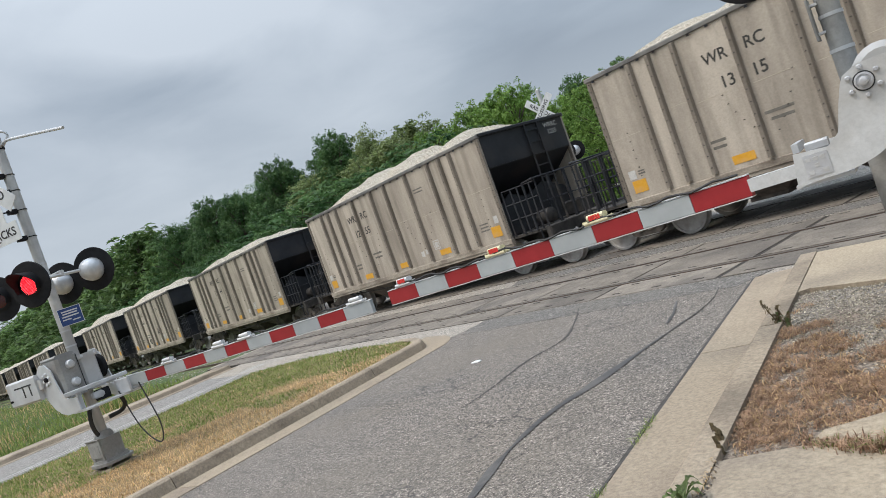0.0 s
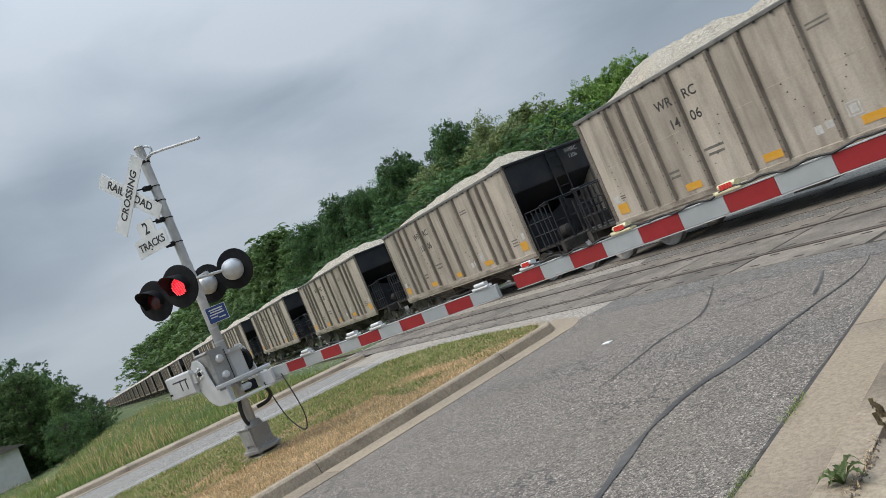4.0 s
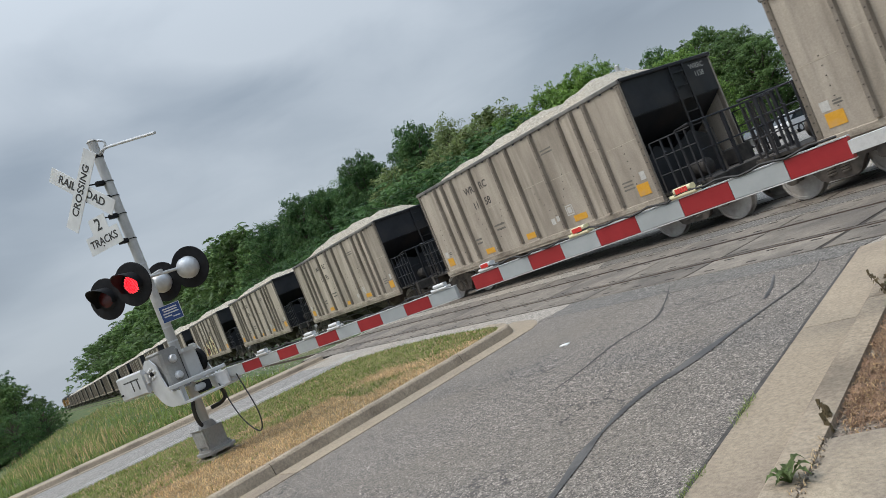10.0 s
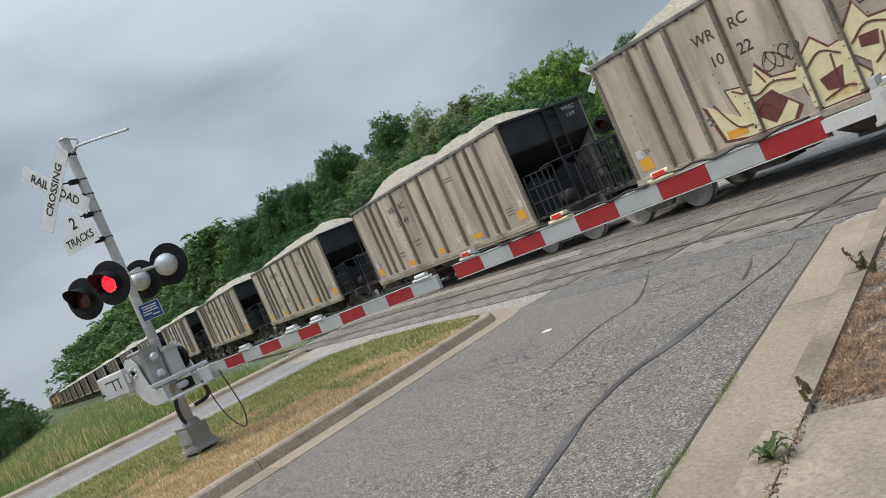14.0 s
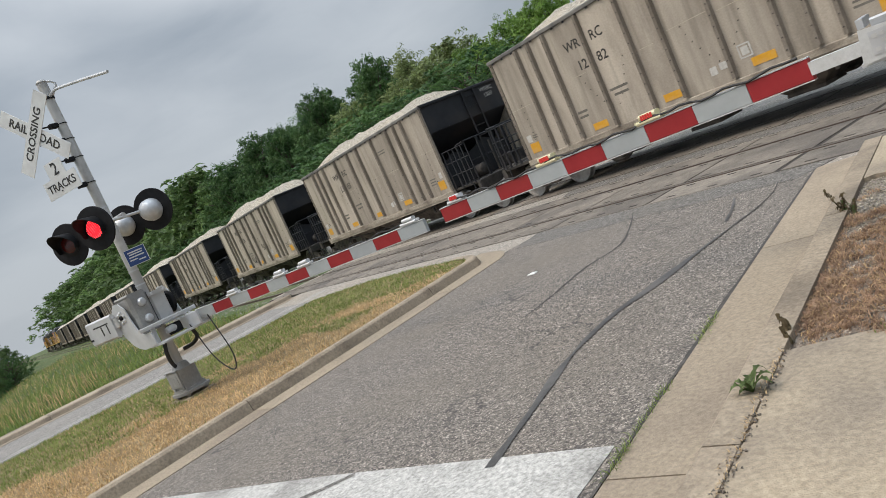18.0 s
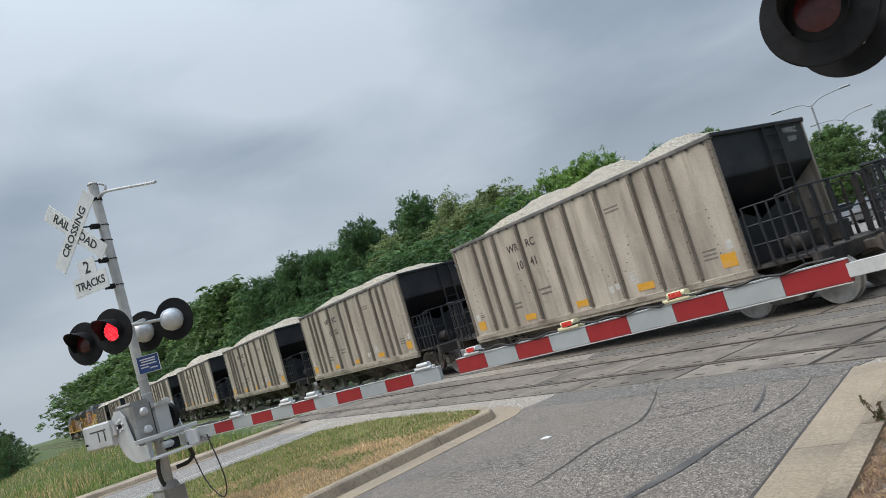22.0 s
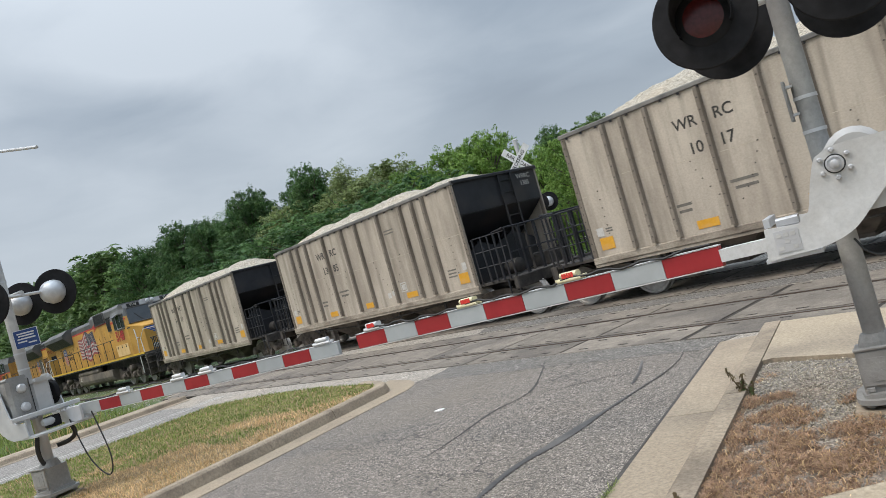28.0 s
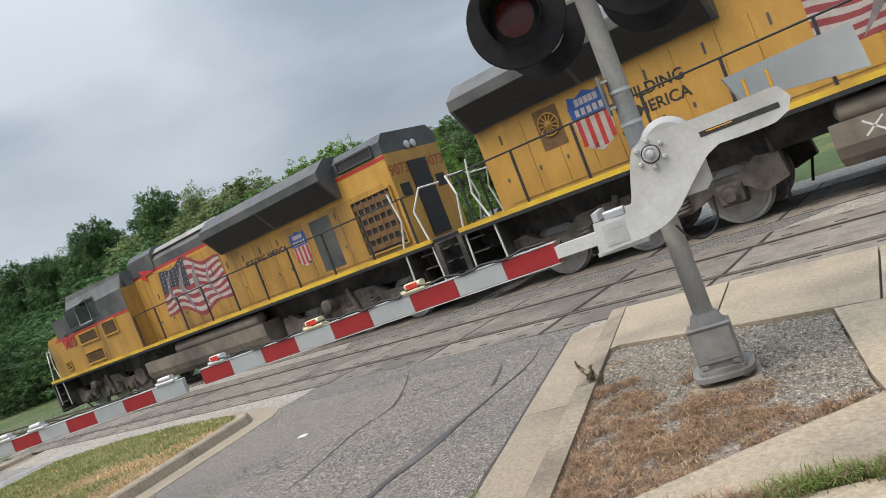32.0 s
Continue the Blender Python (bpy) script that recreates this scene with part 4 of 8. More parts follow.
def build_arm(t, a, b, n, first_red, lamps):
    """A striped gate arm from its tip a to its root b, in n stripes."""
    a, b = Vector(a), Vector(b)
    d = b - a
    yaw = math.degrees(math.atan2(d.y, d.x))
    m = Matrix.Translation(a) @ pose(0, 0, 0, 0, -math.degrees(math.asin(d.z / d.length)), yaw)
    L = d.length / n
    for k in range(n):
        red = (k % 2 == 0) == first_red
        g = Geo().box(0.002 + k * L, (k + 1) * L - 0.002, -0.028, 0.028, -0.072, 0.072, c=0.008)
        part("arm_stripe", g, ARM_RED if red else ARM_GREY, t, "red reflective stripe" if red else "grey-white reflective stripe", at=m)
    for z in (0.0705, -0.078):
        part("arm_edge", Geo().box(0, d.length, -0.031, 0.031, z, z + 0.0075), ALU_WHITE, t, "white edge strip of the gate arm", at=m)
    pts = [(0.25 + (d.length - 0.3) * i / 40, -0.035, 0.088 + 0.012 * math.sin(i * 1.7) + 0.02 * max(0, math.sin(i * 0.5))) for i in range(41)]
    part("cable", Geo().tube(pts, 0.009, 5), RUBBER, t, "black lamp cable along the arm", at=m)
    for x, style in lamps:
        base = LAMP_BASE if style == "cream" else ALU_WHITE
        mm = m @ pose(x, 0, 0.078)
        g = Geo().box(-0.11, 0.11, -0.045, 0.045, 0, 0.03, c=0.01).box(-0.075, 0.075, -0.04, 0.04, 0.03, 0.075, c=0.015).box(-0.14, -0.11, -0.012, 0.012, 0.012, 0.034).box(0.11, 0.14, -0.012, 0.012, 0.012, 0.034)
        lamp = part("arm_lamp", g, base, t, "cream arm lamp" if style == "cream" else "white arm lamp", at=mm)
        if style != "plain":
            g = Geo()
            for i in range(5):
                g.box(-0.052 + i * 0.0215, -0.036 + i * 0.0215, -0.046, -0.04, 0.032, 0.07)
            part("lamp_lens", g, LAMP_RED, lamp, "red ribbed lamp lens")
    return m


def mast_common(t, base, height, lit, shift_front, half, zl, slide=0.0, r=0.07, foot=1.0, aim=(0, 0), steel=None, shift_back=None):
    x, y = base[:2]
    steel = steel or STEEL_GREY
    cast = CAST_GREY if foot < 1 else POLE_GREY
    part("pole", Geo().tube([(x, y, base[2] + 0.3), (x, y, height)], r, 18).lathe([(r + 0.006, height - 0.01), (r + 0.008, height), (r - 0.02, height + 0.03)], Matrix.Translation((x, y, 0)), 18), steel, t, "galvanised steel pole", True)
    for z in (1.9, 2.12, zl + 0.25):
        if z < height - 0.1:
            part("pole_band", Geo().lathe([(r + 0.005, z), (r + 0.005, z + 0.022)], Matrix.Translation((x, y, 0)), 18), ALU, t)
    bar = facing(x, y, zl, MINUS_D) @ pose(slide, 0, 0)
    part("crossarm", Geo().tube([(-half, 0, 0.04), (half, 0, 0.04)], 0.028, 10), STEEL_GREY, t, "grey lamp crossarm", True, at=bar)
    for i, s in enumerate((-1, 1)):
        part("lamp_bracket", Geo().tube([(s * half, -shift_front + 0.2, 0.0), (s * half, shift_front - 0.2, 0.0)], 0.022, 8).tube([(s * half, 0, 0.05), (s * half, 0, -0.02)], 0.03, 8), STEEL_GREY, t, at=bar)
        build_head(t, bar @ pose(s * half, -shift_front, -0.03, 0, 0, aim[0]), lit[i])
        build_head(t, bar @ pose(s * half, shift_back or shift_front, -0.03, 0, 0, 180 + aim[1]), False)
    # foot
    m = facing(x, y, base[2], MINUS_D) @ Matrix.Diagonal((foot, foot, foot, 1))
    part("footing", Geo().box(-0.27, 0.27, -0.24, 0.24, -0.1, 0.03, c=0.03), CONCRETE, t, "concrete footing", at=m)
    oval = [(0.25 * math.copysign(abs(math.cos(a)) ** 0.6, math.cos(a)), 0.25 * math.copysign(abs(math.sin(a)) ** 0.6, math.sin(a))) for a in [2 * math.pi * k / 28 for k in range(28)]]
    g = Geo().prism(oval, 0.075, 0.115).prism([(a * 0.8, b * 0.8) for a, b in oval], 0.115, 0.15)
    part("base_plate", g, cast, t, "wide grey cast base flange", at=m)
    for k in range(4):
        a = math.pi / 4 + k * math.pi / 2
        bx, by = 0.215 * math.cos(a), 0.215 * math.sin(a)
        part("anchor_bolt", Geo().tube([(bx, by, 0.02), (bx, by, 0.175)], 0.016, 8).lathe([(0.034, 0.115), (0.034, 0.145)], Matrix.Translation((bx, by, 0)), 6).lathe([(0.04, 0.045), (0.04, 0.075)], Matrix.Translation((bx, by, 0)), 6), cast, t, at=m)
    if foot < 1:
        m = m @ pose(0, 0, -0.025) @ Matrix.Diagonal((1.04, 0.86, 1.16, 1))
    g = Geo().prism([(-0.165, -0.16), (0.165, -0.16), (0.165, 0.12), (0.12, 0.16), (-0.12, 0.16), (-0.165, 0.12)], 0.15, 0.44)
    g.lathe([(0.135, 0.44), (0.125, 0.48), (0.10, 0.53), (0.085, 0.535)], None, 18)
    part("junction_base", g, cast, t, "grey cast junction box base", at=m)
    d = part("junction_door", Geo().box(-0.15, 0.15, -0.19, -0.16, 0.19, 0.44, c=0.012).box(-0.10, 0.10, -0.196, -0.19, 0.23, 0.39), cast, t, "bolted grey cover door", at=m)
    for a in (-0.12, 0.12):
        part("door_lug", Geo().box(a - 0.025, a + 0.025, -0.185, -0.15, 0.155, 0.19, c=0.006), cast, d)
    part("lid_clasp", Geo().box(-0.17, 0.17, -0.205, -0.15, 0.44, 0.46, c=0.006), cast, d)
    for a, b in ((-0.06, 0.35), (0.0, 0.35), (0.06, 0.35), (0.0, 0.30)):
        part("cast_lettering", Geo().box(a - 0.02, a + 0.02, -0.199, -0.196, b - 0.006, b + 0.006), cast, d)
    return bar


def build_mechanism(t, at, plate_sign):
    """The gate's drive: a housing on the pole, the curved white counterweight plates and the pivot. Local -y faces the driver, local -x runs out along the arm."""
    m = at
    body = part("mechanism_housing", Geo().box(-0.08, 0.30, -0.16, 0.45, -0.34, 0.12, c=0.05).lathe([(0.17, -0.14), (0.18, -0.10), (0.18, 0.16), (0.14, 0.2)], pose(0.12, 0, 0.02, 90, 0, 0), 22), STEEL_GREY, t, "grey gate drive housing", True, at=m)
    out = [(-0.535, -0.516), (-0.506, -0.299), (-0.296, -0.314), (-0.222, -0.252), (-0.171, -0.094), (-0.103, 0.071), (-0.011, 0.113), (0.09, 0.118), (0.342, 0.112), (0.646, 0.115), (0.824, 0.113), (0.875, 0.028), (0.84, -0.05), (0.749, -0.092), (0.519, -0.096), (0.407, -0.092), (0.33, -0.127), (0.238, -0.207), (0.136, -0.309), (0.02, -0.418), (-0.102, -0.474), (-0.238, -0.5), (-0.366, -0.503)]
    P = [Vector((a, b)) for a, b in out]
    sm = []
    n = len(P)
    for i in range(n):
        a, b, c, d = P[i - 1], P[i], P[(i + 1) % n], P[(i + 2) % n]
        steps = 1 if (c - b).length < 0.12 or i in (0, 1, 21, 22) else 3
        for k in range(steps):
            q = k / steps
            sm.append(tuple(0.5 * ((2 * b) + (c - a) * q + (2 * a - 5 * b + 4 * c - d) * q * q + (3 * b - a - 3 * c + d) * q ** 3)))
    flat = Matrix(((1, 0, 0, 0), (0, 0, -1, 0), (0, 1, 0, 0), (0, 0, 0, 1)))
    for y, lab in ((-0.22, "white painted curved counterweight plate"), (0.55, "")):
        pl = part("counterweight_plate", Geo().prism(sm[::-1], -0.006, 0.006, Matrix.Translation((0, y, 0)) @ flat), ALU_WHITE, t, lab, at=m)
    part("slot", Geo().box(0.316, 0.80, -0.2285, -0.2262, -0.016, 0.02, c=0.002), SIGN_BLACK, t, "dark adjusting slot", at=m)
    part("slot_gauge", Geo().box(0.36, 0.52, -0.231, -0.229, 0.006, 0.014), TAG_YELLOW, t, "yellow slot marks", at=m)
    part("pivot_hub", Geo().lathe([(0.055, 0.0), (0.053, 0.014), (0.042, 0.016), (0.04, 0.01), (0.028, 0.01), (0.026, 0.05), (0.012, 0.056)], pose(0, -0.226, 0, 90, 0, 0), 20), ALU, t, "pivot shaft with nut", True, at=m)
    part("hub_ring", Geo().lathe([(0.062, 0.0), (0.062, 0.004)], pose(0, -0.226, 0, 90, 0, 0), 20), SIGN_BLACK, t, at=m)
    for k in range(6):
        a = math.pi / 6 + k * math.pi / 3
        part("hub_bolt", Geo().lathe([(0.017, 0), (0.017, 0.014), (0.010, 0.02)], pose(0.09 * math.cos(a), -0.226, 0.09 * math.sin(a), 90, 0, 0), 8), ALU, t, at=m)
    part("counterweight", Geo().prism([(0.56, 0.285), (0.63, 0.10), (1.37, 0.02), (1.345, 0.32)], -0.14, 0.02, flat), ARM_GREY, t, "grey steel counterweight slab", at=m)
    for x in (0.66, 0.80):
        part("weight_bolt", Geo().tube([(x, -0.2, 0.09), (x, -0.2, 0.23)], 0.011, 6), TAG_YELLOW, t, at=m)
    part("arm_saddle", Geo().box(-0.55, -0.2, -0.2, 0.5, -0.53, -0.505).box(-0.51, -0.47, -0.16, 0.2, -0.30, -0.24).box(-0.44, -0.30, -0.12, -0.02, -0.32, -0.26, c=0.01), ALU, t, "aluminium arm saddle", at=m)
    part("sticker", Geo().box(-0.46, -0.31, -0.231, -0.2265, -0.475, -0.33), ALU, t, "embossed square label", at=m)
    for i in range(3):
        for j in range(3):
            if (i + j) % 2 == 0 or j == 2:
                part("sticker_mark", Geo().box(-0.445 + i * 0.043, -0.415 + i * 0.043, -0.2335, -0.231, -0.46 + j * 0.043, -0.435 + j * 0.043), STEEL_GREY, t, at=m)
    pts = smooth_line3([(-0.02, -0.1, -0.5), (0.04, -0.12, -0.6), (0.14, -0.1, -0.64), (0.24, -0.02, -0.56), (0.26, 0.1, -0.42)])
    part("cable", Geo().tube(pts, 0.008, 6), RUBBER, t, "hanging black cable", at=m)


def build_left_mechanism(t, m):
    """The median gate's drive seen from its arm side: local x runs out along the arm, local -y towards the driver."""
    hub = (-0.08, 1.58)
    out = [(0.56, -0.516), (0.53, -0.34), (0.33, -0.33), (0.24, -0.25), (0.19, -0.094), (0.15, 0.10), (0.04, 0.2), (-0.1, 0.21), (-0.22, 0.11), (-0.24, -0.05), (-0.16, -0.27), (-0.05, -0.42), (0.07, -0.50), (0.2, -0.54), (0.366, -0.54)]
    pl = [(hub[0] + a, hub[1] + b) for a, b in out]
    flat = Matrix(((1, 0, 0, 0), (0, 0, -1, 0), (0, 1, 0, 0), (0, 0, 0, 1)))
    for y in (-0.42, 0.32):
        part("gate_plate", Geo().prism(pl, -0.008, 0.008, Matrix.Translation((0, y, 0)) @ flat), ALU, t, "pale grey curved gate plate", at=m)
    for k in range(6):
        a = 0.3 + k * math.pi / 3
        part("hub_bolt", Geo().lathe([(0.022, 0), (0.022, 0.016), (0.012, 0.024)], pose(hub[0] + 0.075 * math.cos(a), -0.428, hub[1] + 0.075 * math.sin(a), 90, 0, 0), 8), GLOBE, t, at=m)
    part("pivot_hub", Geo().lathe([(0.034, 0.0), (0.03, 0.03), (0.012, 0.036)], pose(hub[0], -0.428, hub[1], 90, 0, 0), 14), BLACK, t, "pivot shaft", True, at=m)
    w = part("counterweight", Geo().box(-1.06, -0.26, -0.50, -0.43, 1.34, 1.70, c=0.025), ALU, t, "pale grey counterweight slab", at=m)
    part("slot", Geo().box(-0.86, -0.38, -0.503, -0.5, 1.585, 1.605), SIGN_BLACK, w, "dark slot")
    for x in (-0.62, -0.44):
        part("slot", Geo().box(x - 0.016, x + 0.016, -0.503, -0.5, 1.44, 1.583), SIGN_BLACK, w, "dark slot")
    part("weight_stud", Geo().tube([(-1.0, -0.53, 1.44), (-1.0, -0.40, 1.44)], 0.016, 7), BLACK, t, at=m)
    part("weight_link", Geo().box(-0.3, -0.18, -0.47, -0.43, 1.48, 1.62, c=0.01), STEEL_GREY, t, at=m)
    h = part("mechanism_housing", Geo().prism([(-0.27, -0.37), (0.13, -0.37), (0.17, -0.33), (0.17, -0.10), (0.13, -0.06), (-0.27, -0.06)], 1.24, 1.80).box(-0.25, 0.14, -0.35, -0.08, 1.80, 1.85, c=0.02), POLE_GREY, t, "grey cast gate drive housing", at=m)
    for z in (1.68, 1.43):
        part("shaft_cap", Geo().lathe([(0.062, 0), (0.06, 0.03), (0.045, 0.05), (0.018, 0.056)], pose(0.17, -0.20, z, 0, 90, 0), 14), GLOBE, h, "round shaft cap", True)
    part("cover_seam", Geo().box(0.169, 0.174, -0.085, -0.075, 1.26, 1.79), SIGN_BLACK, h)
    c = part("pole_clamp", Geo().box(-0.13, 0.14, -0.05, 0.22, 1.25, 1.74, c=0.035).box(-0.15, 0.16, -0.07, 0.24, 1.70, 1.76, c=0.01), STEEL_GREY, t, "grey steel clamp round the pole", at=m)
    for y, z in ((-0.02, 1.30), (0.19, 1.30), (0.0, 1.73), (0.2, 1.73)):
        part("clamp_bolt", Geo().lathe([(0.022, 0), (0.022, 0.02), (0.01, 0.026)], pose(0.14, y, z, 0, 90, 0), 8), GLOBE, c)
    part("motor_drum", Geo().lathe([(0.15, 0.0), (0.17, 0.03), (0.17, 0.05), (0.14, 0.06)], pose(-0.02, 0.27, 1.52, -90, 0, 0), 22), BLACK, t, "dark round drive cover", True, at=m)
    part("arm_support", Geo().box(0.27, 0.335, -0.50, 0.44, 1.275, 1.335, c=0.01), ALU_WHITE, t, "pale cross bar of the gate", at=m)
    part("arm_saddle", Geo().box(0.25, 0.62, -0.41, 0.40, 1.03, 1.055), ALU, t, "aluminium arm saddle", at=m)
    part("saddle_cheek", Geo().box(0.40, 0.70, 0.18, 0.21, 1.055, 1.26, c=0.01), ALU, t, at=m)
    part("saddle_cheek", Geo().box(0.40, 0.70, 0.36, 0.39, 1.055, 1.26, c=0.01), ALU, t, at=m)
    part("strut", Geo().box(0.22, 0.27, -0.30, -0.24, 1.055, 1.275, c=0.008), STEEL_GREY, t, at=m)
    part("terminal_box", Geo().box(0.16, 0.30, -0.02, 0.14, 1.07, 1.22, c=0.02), BLACK, t, "black terminal box", at=m)
    part("buffer", Geo().lathe([(0.04, 0), (0.05, 0.03), (0.05, 0.13), (0.03, 0.16)], pose(0.3, -0.12, 1.16, -90, 0, 0), 12), STEEL_GREY, t, "", True, at=m)
    for y, z in ((0.16, 1.24), (0.24, 1.21), (0.3, 1.26), (0.08, 1.25)):
        part("clamp_bolt", Geo().tube([(0.33, y, z), (0.40, y, z)], 0.013, 7), GLOBE, t, at=m)
    part("cable", Geo().tube(smooth_line3([(0.3, 0.25, 1.03), (0.26, 0.3, 0.9), (0.15, 0.27, 0.82), (0.08, 0.12, 0.8)]), 0.03, 8), RUBBER, t, "thick black cable loop", True, at=m)
    part("cable", Geo().tube(smooth_line3([(0.06, -0.10, 1.0), (0.07, -0.14, 0.85), (0.06, -0.13, 0.7), (0.04, -0.08, 0.6)]), 0.03, 8), RUBBER, t, "thick black cable loop", True, at=m)


def build_crossbuck(t, at):
    for body, rot in (("RAIL  ROAD", -45), ("CROSSING", 45)):
        mm = at @ pose(0, 0 if rot < 0 else -0.012, 0, 0, -rot, 0)
        bl = part("crossbuck_blade", Geo().box(-0.61, 0.61, -0.004, 0.004, -0.115, 0.115), SIGN_WHITE, t, "white crossing sign blade with black letters", at=mm)
        part("lettering", text_mesh(body, 0.165, SIGN_BLACK, 0.001, 0.003), SIGN_BLACK, bl, at=pose(0, -0.006, 0, 90, 0, 0))


def build_left_signal():
    base = (-11.42, 2.06, 0.125)
    t = thing("gate_signal", "galvanised crossing signal with lamps, crossbuck sign and lowered gate arm", "crossing gate", group="crossing gates")
    bar = mast_common(t, base, 5.05, (False, True), 0.46, 0.42, 2.86, aim=(22, 26))
    x, y = base[:2]
    cb = facing(x, y, 0, MINUS_D)
    build_crossbuck(t, cb @ pose(0.0, -0.42, 4.36, 0, 0, 17))
    sg = part("track_count_sign", Geo().box(-0.34, 0.34, -0.004, 0.004, -0.28, -0.02).box(-0.17, 0.17, -0.004, 0.004, -0.02, 0.2), SIGN_WHITE, t, "white sign with the number of tracks", at=cb @ pose(0.04, -0.40, 3.74, 0, 0, 14))
    part("lettering", text_mesh("TRACKS", 0.155, SIGN_BLACK, 0.001, 0.003), SIGN_BLACK, sg, at=pose(0, -0.006, -0.15, 90, 0, 0))
    part("lettering", text_mesh("2", 0.24, SIGN_BLACK, 0.001, 0.003), SIGN_BLACK, sg, at=pose(0, -0.006, 0.08, 90, 0, 0))
    for z in (4.42, 4.19, 3.91, 3.52):
        k = part("sign_clamp", Geo().box(-0.045, 0.045, -0.18, -0.068, z - 0.035, z + 0.03, c=0.01), BLACK, t, "black sign clamp", at=cb)
        part("clamp_band", Geo().lathe([(0.079, z - 0.006), (0.079, z + 0.006)], None, 18), BLACK, k)
        part("clamp_arm", Geo().box(-0.012, 0.012, -0.42, -0.17, z - 0.008, z + 0.008), BLACK, k)
    bs = part("notice", Geo().box(-0.15, 0.15, -0.003, 0.003, -0.125, 0.125), SIGN_WHITE, t, "small blue notice with white border", at=pose(x, y, 2.31, 0, 0, 72) @ pose(0.14, -0.085, 0))
    part("notice_face", Geo().box(-0.142, 0.142, -0.005, -0.0035, -0.117, 0.117), BLUE_SIGN, bs, "blue face of the notice")
    for z, w, xo in ((0.072, 0.21, 0), (0.038, 0.19, 0), (0.0, 0.22, 0), (-0.04, 0.11, -0.055), (-0.066, 0.10, 0.06)):
        part("notice_line", Geo().box(xo - w / 2, xo + w / 2, -0.0065, -0.005, z - 0.009, z + 0.009), SIGN_WHITE, bs)
    tip = (-9.68, 2.50, 4.46)
    pts = smooth_line3([(x, y, 4.81), (x + 0.25, y + 0.06, 4.83), (x + 0.59, y + 0.15, 4.76), tip])
    part("top_bracket", Geo().tube(pts, 0.02, 8), ALU, t, "bent grey tube bracket at the top", True)
    pts = smooth_line3([(x, y, 5.04), (x + 0.05, y + 0.10, 5.03), (x + 0.07, y + 0.15, 4.96), (x + 0.03, y + 0.05, 4.82)])
    part("top_loop", Geo().tube(pts, 0.018, 8), ALU, t, "", True)
    part("top_clamp", Geo().lathe([(0.08, 4.79), (0.08, 4.83)], Matrix.Translation((x, y, 0)), 18), BLACK, t)
    build_left_mechanism(t, facing(x, y, 0, MINUS_D))
    build_arm(t, (-7.09, 4.26, 1.16), (-10.98, 2.52, 1.18), 11, False, ((0.2, "red"), (1.95, "plain"), (2.42, "plain"), (3.4, "plain")))
    pts = smooth_line3([(x + 0.35, y + 0.3, 1.1), (x + 0.65, y + 0.35, 0.55), (x + 0.95, y + 0.45, 0.3), (x + 1.05, y + 0.5, 0.55), (x + 0.9, y + 0.45, 1.15)])
    part("cable", Geo().tube(pts, 0.010, 6), RUBBER, t, "looping black cable")


def build_right_signal():
    base = (-1.92, 4.90, 0.115)
    t = thing("gate_signal", "galvanised crossing signal beside the sidewalk with lowered striped arm", "crossing gate", group="crossing gates")
    mast_common(t, base, 5.05, (False, True), 0.52, 0.375, 2.765, 0.0, 0.066, 0.8, steel=POLE_GREY, shift_back=0.26)
    x, y = base[:2]
    nb = part("notice_plate", Geo().box(-0.008, 0.008, -0.07, 0.07, -0.13, 0.13, c=0.004), POLE_GREY, t, "narrow grey plate strapped to the pole", at=facing(x, y, 2.13, MINUS_D) @ pose(-0.10, -0.03, 0))
    for z in (-0.09, 0.09):
        part("plate_strap", Geo().box(0.008, 0.05, -0.03, 0.03, z - 0.008, z + 0.008), ALU, nb)
    build_mechanism(t, facing(-1.785, 4.72, 1.68, MINUS_D) @ Matrix.Diagonal((0.92, 1, 0.92, 1)), -1)
    build_arm(t, (-6.30, 4.02, 1.22), (-2.60, 4.60, 1.28), 9, True, ((0.26, "red"), (1.5, "cream"), (2.56, "cream")))
    g = Geo().tube([(-2.60, 4.60, 1.28), (-2.25, 4.655, 1.285)], 0.06, 4)
    part("arm_root", g, ALU_WHITE, t, "bare white root of the arm")


def smooth_line3(pts, n=6):
    P = [Vector(p) for p in pts]
    P = [P[0] * 2 - P[1]] + P + [P[-1] * 2 - P[-2]]
    out = []
    for i in range(1, len(P) - 2):
        a, b, c, d = P[i - 1:i + 3]
        for k in range(n):
            t = k / n
            out.append(tuple(0.5 * ((2 * b) + (c - a) * t + (2 * a - 5 * b + 4 * c - d) * t * t + (3 * b - a - 3 * c + d) * t ** 3)))
    return out + [tuple(P[-2])]


def build_far_signal():
    base = (-15.9, 17.9, 0.0)
    t = thing("gate_signal", "galvanised crossing signal with crossbuck sign beyond the tracks", "crossing gate", group="crossing gates")
    mast_common(t, base, 4.9, (False, True), 0.4, 0.40, 2.75)
    build_crossbuck(t, facing(base[0], base[1], 0, MINUS_D) @ pose(0.0, -0.2, 4.2))


build_left_signal()
build_right_signal()
build_far_signal()

# ---- trees ----


